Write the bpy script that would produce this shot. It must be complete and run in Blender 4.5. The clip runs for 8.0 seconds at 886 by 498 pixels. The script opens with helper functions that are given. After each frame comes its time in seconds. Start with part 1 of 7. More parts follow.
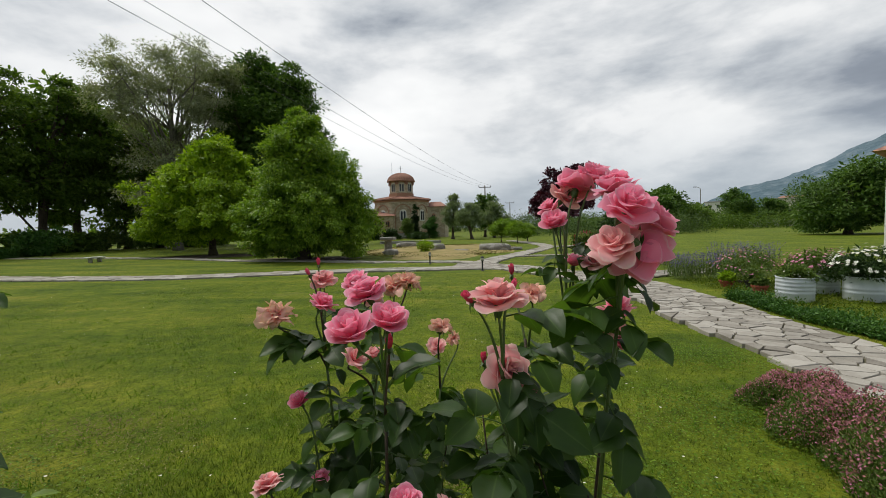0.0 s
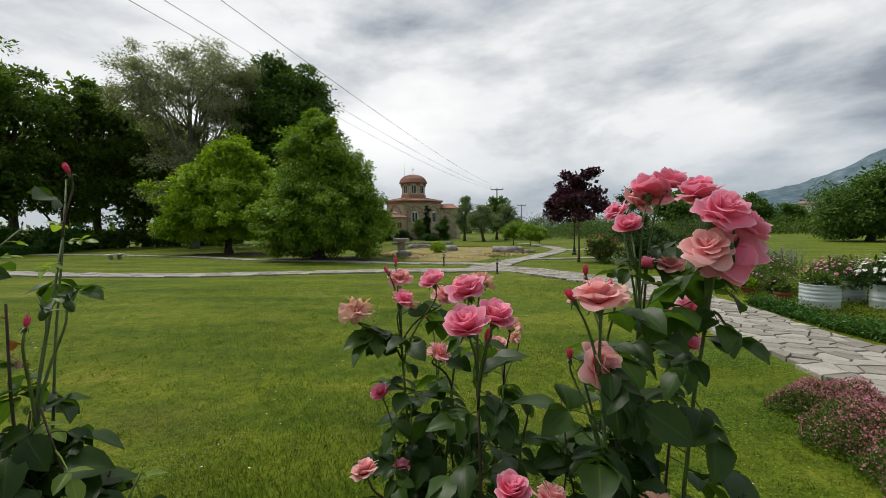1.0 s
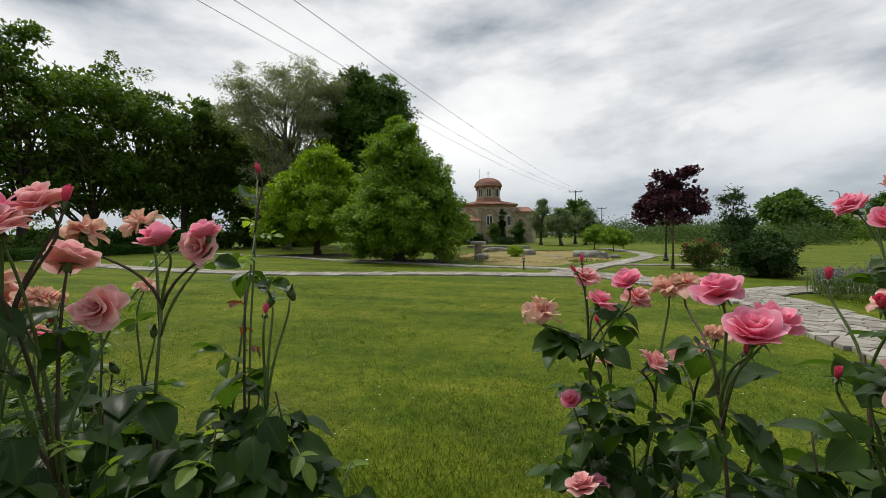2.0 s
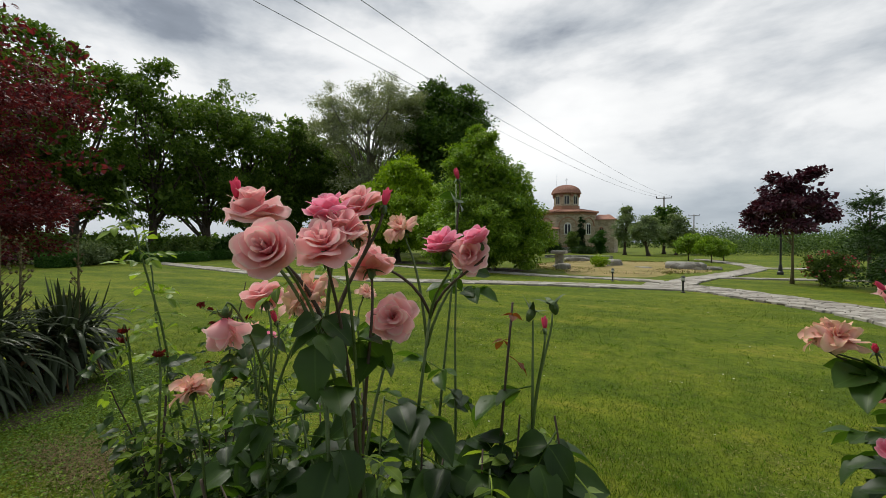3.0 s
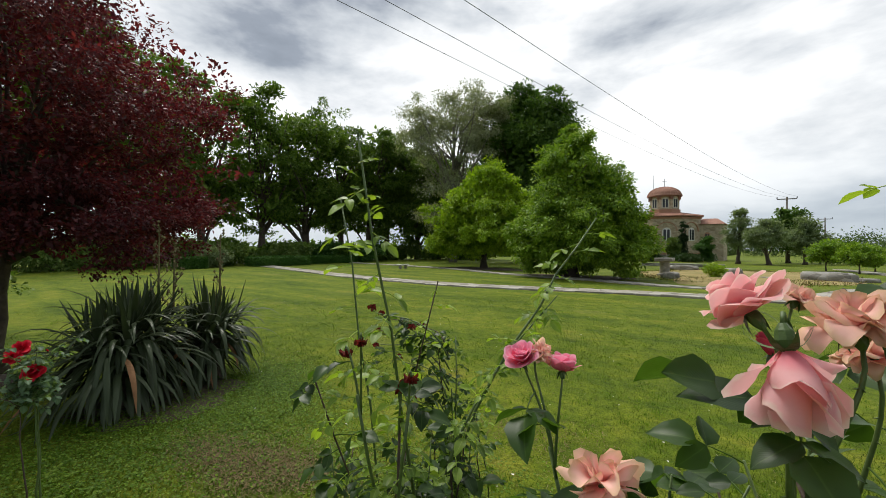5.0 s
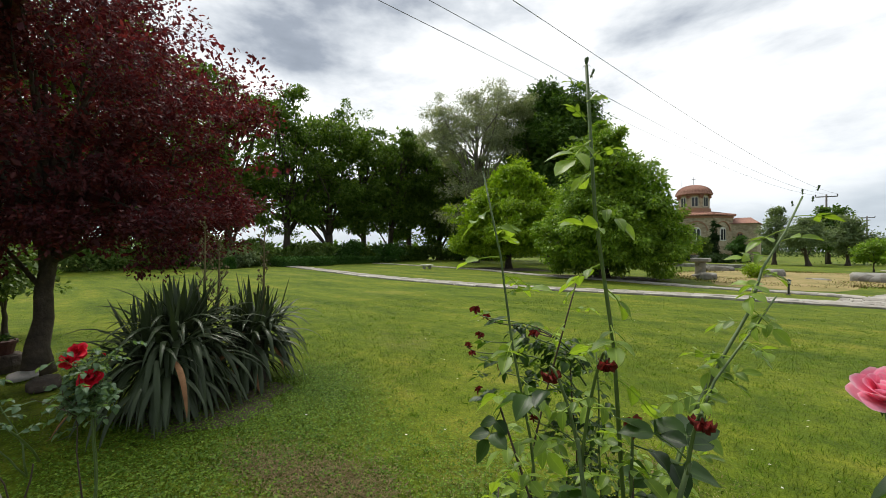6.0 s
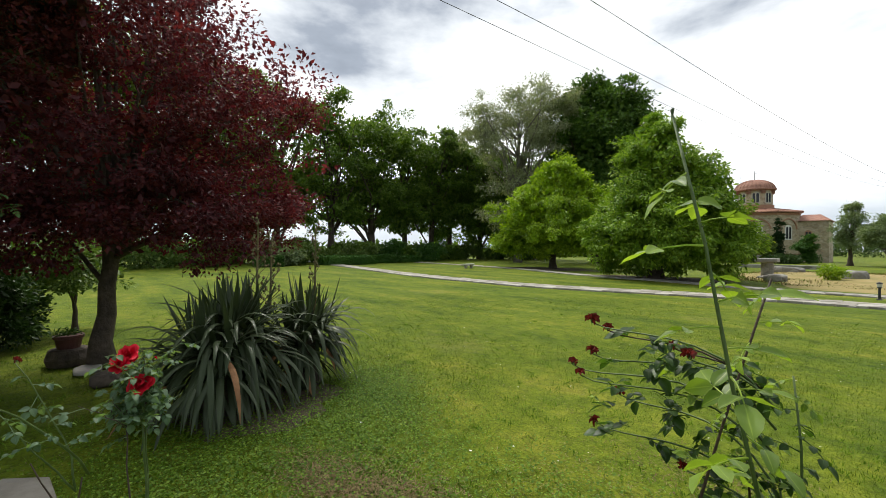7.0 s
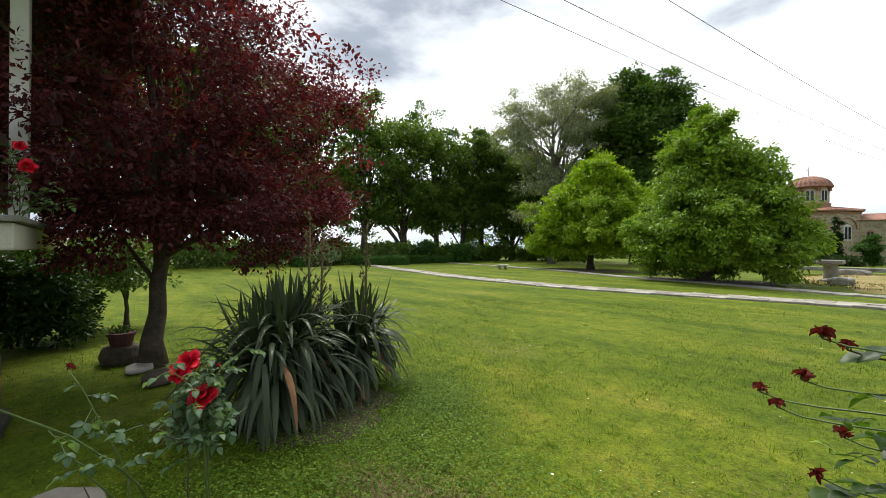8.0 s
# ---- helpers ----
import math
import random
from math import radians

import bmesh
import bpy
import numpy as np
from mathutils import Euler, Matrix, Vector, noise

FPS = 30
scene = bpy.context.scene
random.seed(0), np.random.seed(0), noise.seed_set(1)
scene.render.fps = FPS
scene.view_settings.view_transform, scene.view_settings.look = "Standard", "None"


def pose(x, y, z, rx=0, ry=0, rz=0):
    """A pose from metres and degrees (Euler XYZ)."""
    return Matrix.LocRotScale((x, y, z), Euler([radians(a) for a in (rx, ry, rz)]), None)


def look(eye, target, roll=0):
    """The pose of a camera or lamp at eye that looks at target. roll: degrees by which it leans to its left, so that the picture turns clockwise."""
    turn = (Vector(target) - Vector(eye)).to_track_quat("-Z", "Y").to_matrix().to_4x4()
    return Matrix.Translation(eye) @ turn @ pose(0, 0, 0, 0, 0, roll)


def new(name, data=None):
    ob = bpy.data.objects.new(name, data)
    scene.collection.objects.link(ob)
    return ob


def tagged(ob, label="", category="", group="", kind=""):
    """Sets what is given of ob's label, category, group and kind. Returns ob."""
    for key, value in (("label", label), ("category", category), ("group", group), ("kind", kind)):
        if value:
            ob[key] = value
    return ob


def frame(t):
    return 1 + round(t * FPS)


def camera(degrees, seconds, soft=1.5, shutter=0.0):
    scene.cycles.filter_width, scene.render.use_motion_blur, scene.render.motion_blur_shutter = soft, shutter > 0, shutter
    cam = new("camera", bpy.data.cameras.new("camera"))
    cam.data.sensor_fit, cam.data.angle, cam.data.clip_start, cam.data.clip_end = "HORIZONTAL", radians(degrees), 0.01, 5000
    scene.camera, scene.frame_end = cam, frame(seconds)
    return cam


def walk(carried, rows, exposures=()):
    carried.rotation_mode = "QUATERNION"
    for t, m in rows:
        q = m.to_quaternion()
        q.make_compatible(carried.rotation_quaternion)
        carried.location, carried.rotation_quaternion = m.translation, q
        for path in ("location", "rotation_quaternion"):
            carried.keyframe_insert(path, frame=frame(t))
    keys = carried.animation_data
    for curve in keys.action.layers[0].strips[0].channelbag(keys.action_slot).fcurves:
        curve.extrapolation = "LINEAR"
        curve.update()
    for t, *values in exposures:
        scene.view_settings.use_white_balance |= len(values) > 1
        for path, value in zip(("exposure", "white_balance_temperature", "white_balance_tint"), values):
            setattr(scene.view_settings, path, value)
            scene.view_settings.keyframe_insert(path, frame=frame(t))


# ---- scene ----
cam = camera(94.9, 8.0, soft=0.8)
PATH = [
    (0, (0.537, 0.434, 1.579), (0.331, 2.42, 1.476), -1.4),
    (0.5, (0.466, 0.404, 1.58), (0.249, 2.39, 1.482), -1.0),
    (1, (0.375, 0.371, 1.581), (0.119, 2.353, 1.488), -0.7),
    (1.2, (0.338, 0.361, 1.58), (0.044, 2.338, 1.489), -0.7),
    (2.3, (-0.028, 0.365, 1.56), (-0.755, 2.227, 1.498), -0.2),
    (2.5, (-0.097, 0.352, 1.563), (-0.894, 2.186, 1.509), -0.1),
    (3, (-0.316, 0.293, 1.562), (-1.246, 2.064, 1.532), -0.0),
    (3.5, (-0.512, 0.253, 1.561), (-1.502, 1.99, 1.537), 0.1),
    (4, (-0.721, 0.311, 1.53), (-1.774, 2.011, 1.511), 0.1),
    (4.5, (-0.883, 0.354, 1.529), (-2.044, 1.982, 1.518), -0.0),
    (4.7, (-0.931, 0.358, 1.519), (-2.137, 1.953, 1.514), 0.2),
    (5.8, (-1.409, 0.338, 1.47), (-2.726, 1.843, 1.476), 0.0),
    (6, (-1.496, 0.334, 1.465), (-2.825, 1.829, 1.47), 0.2),
    (6.5, (-1.694, 0.39, 1.445), (-3.08, 1.832, 1.449), 0.2),
    (7, (-1.858, 0.427, 1.44), (-3.324, 1.787, 1.441), 0.3),
    (7.5, (-2.049, 0.428, 1.423), (-3.57, 1.726, 1.426), 0.4),
    (8, (-2.283, 0.412, 1.405), (-3.844, 1.662, 1.41), 0.4),
]
walk(cam, [(t, look(eye, target, roll)) for t, eye, target, roll in PATH],
     exposures=((0, -0.24), (2.5, -0.22), (4.5, -0.01), (6.0, 0.21), (7.0, 0.37), (8.0, 0.52)))

SKY_STRENGTH = 1.0

# ---- world, sun ----
SUN_AZ, SUN_EL = radians(70), radians(60)          # azimuth to the left of +y, elevation
SUN_DIR = Vector((-math.sin(SUN_AZ) * math.cos(SUN_EL), math.cos(SUN_AZ) * math.cos(SUN_EL), math.sin(SUN_EL)))


def node(nt, kind, **kw):
    n = nt.nodes.new(kind)
    for k, v in kw.items():
        if k == "inputs":
            for i, val in v.items():
                n.inputs[i].default_value = val
        else:
            setattr(n, k, v)
    return n


def ramp(nt, stops, interp="LINEAR"):
    r = nt.nodes.new("ShaderNodeValToRGB")
    r.color_ramp.interpolation = interp
    e = r.color_ramp.elements
    while len(e) < len(stops):
        e.new(0.5)
    for el, (p, c) in zip(e, stops):
        el.position, el.color = p, (*c, 1)
    return r


def make_world():
    w = bpy.data.worlds.new("sky")
    scene.world = w
    w.use_nodes = True
    nt = w.node_tree
    nt.nodes.clear()
    ln = nt.links.new
    out = node(nt, "ShaderNodeOutputWorld")
    sky = node(nt, "ShaderNodeTexSky", sky_type="NISHITA", sun_disc=False)
    sky.sun_elevation, sky.sun_rotation = SUN_EL, -SUN_AZ
    bg_sky = node(nt, "ShaderNodeBackground", inputs={"Strength": 0.1})
    ln(sky.outputs[0], bg_sky.inputs[0])
    co = node(nt, "ShaderNodeTexCoord")
    sep = node(nt, "ShaderNodeSeparateXYZ")
    ln(co.outputs["Generated"], sep.inputs[0])
    zs = node(nt, "ShaderNodeMath", operation="MULTIPLY", inputs={1: 2.5})
    ln(sep.outputs[2], zs.inputs[0])
    comb = node(nt, "ShaderNodeCombineXYZ")
    ln(sep.outputs[0], comb.inputs[0]), ln(sep.outputs[1], comb.inputs[1]), ln(zs.outputs[0], comb.inputs[2])
    n1 = node(nt, "ShaderNodeTexNoise", inputs={"Scale": 1.9, "Detail": 7.0, "Roughness": 0.54, "Distortion": 0.12})
    ln(comb.outputs[0], n1.inputs["Vector"])
    # thinner, brighter cloud ahead
    dot = node(nt, "ShaderNodeVectorMath", operation="DOT_PRODUCT", inputs={1: (-0.35, 0.72, 0.60)})
    ln(co.outputs["Generated"], dot.inputs[0])
    glow = node(nt, "ShaderNodeMapRange", inputs={1: 0.05, 2: 0.95, 3: -0.05, 4: 0.13})
    ln(dot.outputs["Value"], glow.inputs[0])
    add = node(nt, "ShaderNodeMath", operation="ADD")
    ln(n1.outputs[0], add.inputs[0]), ln(glow.outputs[0], add.inputs[1])
    cr = ramp(nt, [(0.30, (0.20, 0.23, 0.27)), (0.45, (0.34, 0.38, 0.44)), (0.53, (0.66, 0.70, 0.74)), (0.64, (1.08, 1.09, 1.09)), (0.80, (1.3, 1.3, 1.28))])
    ln(add.outputs[0], cr.inputs[0])
    # bluish haze low down
    hz = node(nt, "ShaderNodeMapRange", inputs={1: 0.0, 2: 0.22, 3: 0.75, 4: 0.0})
    ln(sep.outputs[2], hz.inputs[0])
    mixh = node(nt, "ShaderNodeMix", data_type="RGBA")
    ln(hz.outputs[0], mixh.inputs[0])
    ln(cr.outputs[0], mixh.inputs[6])
    mixh.inputs[7].default_value = (0.50, 0.58, 0.66, 1)
    bg_c = node(nt, "ShaderNodeBackground", inputs={"Strength": SKY_STRENGTH})
    ln(mixh.outputs[2], bg_c.inputs[0])
    mx = node(nt, "ShaderNodeMixShader", inputs={0: 0.93})
    ln(bg_sky.outputs[0], mx.inputs[1]), ln(bg_c.outputs[0], mx.inputs[2])
    ln(mx.outputs[0], out.inputs[0])


make_world()
sun = new("sun", bpy.data.lights.new("sun", "SUN"))
sun.data.energy, sun.data.angle, sun.data.color = 2.8, radians(22), (1.0, 0.96, 0.88)
sun.matrix_world = look(SUN_DIR * 100, (0, 0, 0))


# ---- materials ----
def material(name):
    m = bpy.data.materials.new(name)
    m.use_nodes = True
    nt = m.node_tree
    return m, nt, nt.nodes["Principled BSDF"], nt.links.new


def noisy(name, stops, scale=8.0, detail=6.0, rough=0.7, bump=0.3, bump_scale=40.0, metal=0.0, big=0.6, spec=0.5, dist=0.02):
    """Colour from two noises through a ramp, with a fine relief."""
    m, nt, b, ln = material(name)
    co = node(nt, "ShaderNodeTexCoord")
    n1 = node(nt, "ShaderNodeTexNoise", inputs={"Scale": scale, "Detail": detail, "Roughness": 0.6})
    n2 = node(nt, "ShaderNodeTexNoise", inputs={"Scale": scale * 0.13, "Detail": 3.0})
    n3 = node(nt, "ShaderNodeTexNoise", inputs={"Scale": bump_scale, "Detail": 4.0})
    for n in (n1, n2, n3):
        ln(co.outputs["Object"], n.inputs["Vector"])
    mx = node(nt, "ShaderNodeMix", inputs={0: big * 0.5})
    ln(n1.outputs[0], mx.inputs[2]), ln(n2.outputs[0], mx.inputs[3])
    cr = ramp(nt, stops)
    ln(mx.outputs[0], cr.inputs[0]), ln(cr.outputs[0], b.inputs["Base Color"])
    b.inputs["Roughness"].default_value, b.inputs["Metallic"].default_value = rough, metal
    b.inputs["Specular IOR Level"].default_value = spec
    bp = node(nt, "ShaderNodeBump", inputs={"Strength": bump, "Distance": dist})
    ln(n3.outputs[0], bp.inputs["Height"]), ln(bp.outputs[0], b.inputs["Normal"])
    return m


def leafy(name, dark, mid, light, rough=0.5, trans=0.3, back=None, patch=0.35):
    """Leaves: colour varies leaf by leaf and over the crown; some light passes through."""
    m, nt, b, ln = material(name)
    co = node(nt, "ShaderNodeTexCoord")
    geo = node(nt, "ShaderNodeNewGeometry")
    n2 = node(nt, "ShaderNodeTexNoise", inputs={"Scale": patch, "Detail": 3.0})
    ln(co.outputs["Object"], n2.inputs["Vector"])
    mx = node(nt, "ShaderNodeMix", inputs={0: 0.45})
    ln(geo.outputs["Random Per Island"], mx.inputs[2]), ln(n2.outputs[0], mx.inputs[3])
    cr = ramp(nt, [(0.15, dark), (0.5, mid), (0.85, light)])
    ln(mx.outputs[0], cr.inputs[0]), ln(cr.outputs[0], b.inputs["Base Color"])
    b.inputs["Roughness"].default_value = rough
    b.inputs["Specular IOR Level"].default_value = 0.2
    tr = node(nt, "ShaderNodeBsdfTranslucent")
    br = node(nt, "ShaderNodeMix", data_type="RGBA", blend_type="MULTIPLY", inputs={0: 1.0, 7: (1.5, 1.6, 0.7, 1) if not back else (*back, 1)})
    ln(cr.outputs[0], br.inputs[6]), ln(br.outputs[2], tr.inputs[0])
    ms = node(nt, "ShaderNodeMixShader", inputs={0: trans})
    ln(b.outputs[0], ms.inputs[1]), ln(tr.outputs[0], ms.inputs[2])
    ln(ms.outputs[0], nt.nodes["Material Output"].inputs[0])
    return m


def rose_leaf_material(name, dark, light, rough=0.34):
    """Glossy leaflets with a pale midrib and side veins pressed in."""
    m, nt, b, ln = material(name)
    oi = node(nt, "ShaderNodeObjectInfo")
    geo = node(nt, "ShaderNodeNewGeometry")
    uv = node(nt, "ShaderNodeUVMap")
    sep = node(nt, "ShaderNodeSeparateXYZ")
    ln(uv.outputs[0], sep.inputs[0])
    ab = node(nt, "ShaderNodeMath", operation="ABSOLUTE")
    ln(sep.outputs[0], ab.inputs[0])
    # slanting side veins
    k1 = node(nt, "ShaderNodeMath", operation="MULTIPLY", inputs={1: 0.9})
    ln(ab.outputs[0], k1.inputs[0])
    sb = node(nt, "ShaderNodeMath", operation="SUBTRACT")
    ln(sep.outputs[1], sb.inputs[0]), ln(k1.outputs[0], sb.inputs[1])
    k2 = node(nt, "ShaderNodeMath", operation="MULTIPLY", inputs={1: 55.0})
    ln(sb.outputs[0], k2.inputs[0])
    sn = node(nt, "ShaderNodeMath", operation="SINE")
    ln(k2.outputs[0], sn.inputs[0])
    pw = node(nt, "ShaderNodeMath", operation="POWER", inputs={1: 6.0})
    a2 = node(nt, "ShaderNodeMath", operation="ABSOLUTE")
    ln(sn.outputs[0], a2.inputs[0]), ln(a2.outputs[0], pw.inputs[0])
    rib = node(nt, "ShaderNodeMapRange", inputs={1: 0.0, 2: 0.035, 3: 1.0, 4: 0.0})
    ln(ab.outputs[0], rib.inputs[0])
    n = node(nt, "ShaderNodeTexNoise", inputs={"Scale": 30.0, "Detail": 4.0})
    co = node(nt, "ShaderNodeTexCoord")
    ln(co.outputs["Object"], n.inputs["Vector"])
    s1 = node(nt, "ShaderNodeMath", operation="ADD")
    ln(geo.outputs["Random Per Island"], s1.inputs[0]), ln(oi.outputs["Random"], s1.inputs[1])
    s2 = node(nt, "ShaderNodeMath", operation="MULTIPLY", inputs={1: 0.36})
    ln(s1.outputs[0], s2.inputs[0])
    s3 = node(nt, "ShaderNodeMath", operation="MULTIPLY_ADD", inputs={1: 0.35})
    ln(n.outputs[0], s3.inputs[0]), ln(s2.outputs[0], s3.inputs[2])
    cr = ramp(nt, [(0.2, dark), (0.85, light)])
    ln(s3.outputs[0], cr.inputs[0])
    mv = node(nt, "ShaderNodeMix", data_type="RGBA", inputs={7: (light[0] * 2.2, light[1] * 1.9, light[2] * 2.0, 1)})
    f = node(nt, "ShaderNodeMath", operation="MULTIPLY", inputs={1: 0.55})
    ln(rib.outputs[0], f.inputs[0]), ln(f.outputs[0], mv.inputs[0]), ln(cr.outputs[0], mv.inputs[6])
    ln(mv.outputs[2], b.inputs["Base Color"])
    b.inputs["Roughness"].default_value = rough
    b.inputs["Specular IOR Level"].default_value = 0.28
    hs = node(nt, "ShaderNodeMath", operation="ADD")
    ln(pw.outputs[0], hs.inputs[0]), ln(rib.outputs[0], hs.inputs[1])
    bp = node(nt, "ShaderNodeBump", invert=True, inputs={"Strength": 0.07, "Distance": 0.0012})
    ln(hs.outputs[0], bp.inputs["Height"]), ln(bp.outputs[0], b.inputs["Normal"])
    tr = node(nt, "ShaderNodeBsdfTranslucent")
    br = node(nt, "ShaderNodeMix", data_type="RGBA", blend_type="MULTIPLY", inputs={0: 1.0, 7: (2.6, 2.6, 0.8, 1)})
    ln(cr.outputs[0], br.inputs[6]), ln(br.outputs[2], tr.inputs[0])
    ms = node(nt, "ShaderNodeMixShader", inputs={0: 0.34})
    ln(b.outputs[0], ms.inputs[1]), ln(tr.outputs[0], ms.inputs[2])
    ln(ms.outputs[0], nt.nodes["Material Output"].inputs[0])
    return m


def petal_material(name, base, tip, edge, edge_at=0.9, rough=0.55, blotch=(0.5, 0.25, 0.1), blotched=0.0, trans=0.3):
    """Petals: one colour at the foot, another at the tip, a third along the rim; UV y runs from foot to rim."""
    m, nt, b, ln = material(name)
    uv = node(nt, "ShaderNodeUVMap")
    sep = node(nt, "ShaderNodeSeparateXYZ")
    ln(uv.outputs[0], sep.inputs[0])
    co = node(nt, "ShaderNodeTexCoord")
    n = node(nt, "ShaderNodeTexNoise", inputs={"Scale": 60.0, "Detail": 4.0})
    n2 = node(nt, "ShaderNodeTexNoise", inputs={"Scale": 26.0, "Detail": 3.0})
    ln(co.outputs["Object"], n.inputs["Vector"]), ln(co.outputs["Object"], n2.inputs["Vector"])
    j = node(nt, "ShaderNodeMath", operation="MULTIPLY_ADD", inputs={1: 0.35, 2: -0.17})
    ln(n.outputs[0], j.inputs[0])
    a = node(nt, "ShaderNodeMath", operation="ADD")
    ln(sep.outputs[1], a.inputs[0]), ln(j.outputs[0], a.inputs[1])
    cr = ramp(nt, [(0.1, base), (0.6, tip), (min(edge_at, 0.98), tip), (1.0, edge)])
    ln(a.outputs[0], cr.inputs[0])
    geo = node(nt, "ShaderNodeNewGeometry")
    hsv = node(nt, "ShaderNodeHueSaturation")
    vr = node(nt, "ShaderNodeMapRange", inputs={1: 0.0, 2: 1.0, 3: 0.82, 4: 1.12})
    ln(geo.outputs["Random Per Island"], vr.inputs[0]), ln(vr.outputs[0], hsv.inputs["Value"])
    ln(cr.outputs[0], hsv.inputs["Color"])
    bl = node(nt, "ShaderNodeMix", data_type="RGBA", inputs={7: (*blotch, 1)})
    br = node(nt, "ShaderNodeMapRange", inputs={1: 0.52, 2: 0.66, 3: 0.0, 4: blotched})
    ln(n2.outputs[0], br.inputs[0]), ln(br.outputs[0], bl.inputs[0]), ln(hsv.outputs[0], bl.inputs[6])
    ln(bl.outputs[2], b.inputs["Base Color"])
    b.inputs["Roughness"].default_value = rough
    b.inputs["Specular IOR Level"].default_value = 0.25
    bp = node(nt, "ShaderNodeBump", inputs={"Strength": 0.25, "Distance": 0.003})
    ln(n.outputs[0], bp.inputs["Height"]), ln(bp.outputs[0], b.inputs["Normal"])
    tr = node(nt, "ShaderNodeBsdfTranslucent")
    ln(bl.outputs[2], tr.inputs[0])
    ms = node(nt, "ShaderNodeMixShader", inputs={0: trans})
    ln(b.outputs[0], ms.inputs[1]), ln(tr.outputs[0], ms.inputs[2])
    ln(ms.outputs[0], nt.nodes["Material Output"].inputs[0])
    return m


def lawn_material():
    m, nt, b, ln = material("lawn")
    co = node(nt, "ShaderNodeTexCoord")
    ns = [node(nt, "ShaderNodeTexNoise", inputs={"Scale": s, "Detail": d, "Roughness": 0.65}) for s, d in ((0.35, 5.0), (2.6, 7.0), (45.0, 4.0), (11.0, 5.0))]
    mp = node(nt, "ShaderNodeMapping")
    mp.inputs["Scale"].default_value = (0.28, 1.0, 1.0)      # mowing stripes run along x
    mp.inputs["Rotation"].default_value = (0, 0, radians(8))
    ln(co.outputs["Object"], mp.inputs[0])
    st = node(nt, "ShaderNodeTexNoise", inputs={"Scale": 0.9, "Detail": 4.0})
    ln(mp.outputs[0], st.inputs["Vector"])
    for n in ns:
        ln(co.outputs["Object"], n.inputs["Vector"])
    a = node(nt, "ShaderNodeMath", operation="MULTIPLY_ADD", inputs={1: 0.45})
    ln(ns[1].outputs[0], a.inputs[0])
    h = node(nt, "ShaderNodeMath", operation="MULTIPLY", inputs={1: 0.55})
    ln(st.outputs[0], h.inputs[0]), ln(h.outputs[0], a.inputs[2])
    c1 = ramp(nt, [(0.36, (0.052, 0.094, 0.004)), (0.46, (0.092, 0.138, 0.006)), (0.55, (0.140, 0.180, 0.010)), (0.66, (0.215, 0.218, 0.024))])
    ln(a.outputs[0], c1.inputs[0])
    c2 = ramp(nt, [(0.34, (0.34, 0.36, 0.3)), (0.52, (1, 1, 1)), (0.70, (1.55, 1.45, 1.3))])
    fine = node(nt, "ShaderNodeMix", inputs={0: 0.45})
    ln(ns[2].outputs[0], fine.inputs[2]), ln(ns[3].outputs[0], fine.inputs[3])
    ln(fine.outputs[0], c2.inputs[0])
    mu = node(nt, "ShaderNodeMix", data_type="RGBA", blend_type="MULTIPLY", inputs={0: 0.95})
    ln(c1.outputs[0], mu.inputs[6]), ln(c2.outputs[0], mu.inputs[7])
    # worn, dry spots
    dr = ramp(nt, [(0.60, (0, 0, 0)), (0.72, (1, 1, 1))])
    ln(ns[0].outputs[0], dr.inputs[0])
    dry = node(nt, "ShaderNodeMix", data_type="RGBA", inputs={7: (0.20, 0.19, 0.06, 1)})
    k = node(nt, "ShaderNodeMath", operation="MULTIPLY", inputs={1: 0.45})
    ln(dr.outputs[0], k.inputs[0]), ln(k.outputs[0], dry.inputs[0]), ln(mu.outputs[2], dry.inputs[6])
    ln(dry.outputs[2], b.inputs["Base Color"])
    b.inputs["Roughness"].default_value = 0.85
    b.inputs["Specular IOR Level"].default_value = 0.15
    bp = node(nt, "ShaderNodeBump", inputs={"Strength": 0.7, "Distance": 0.03})
    ln(ns[2].outputs[0], bp.inputs["Height"]), ln(bp.outputs[0], b.inputs["Normal"])
    return m


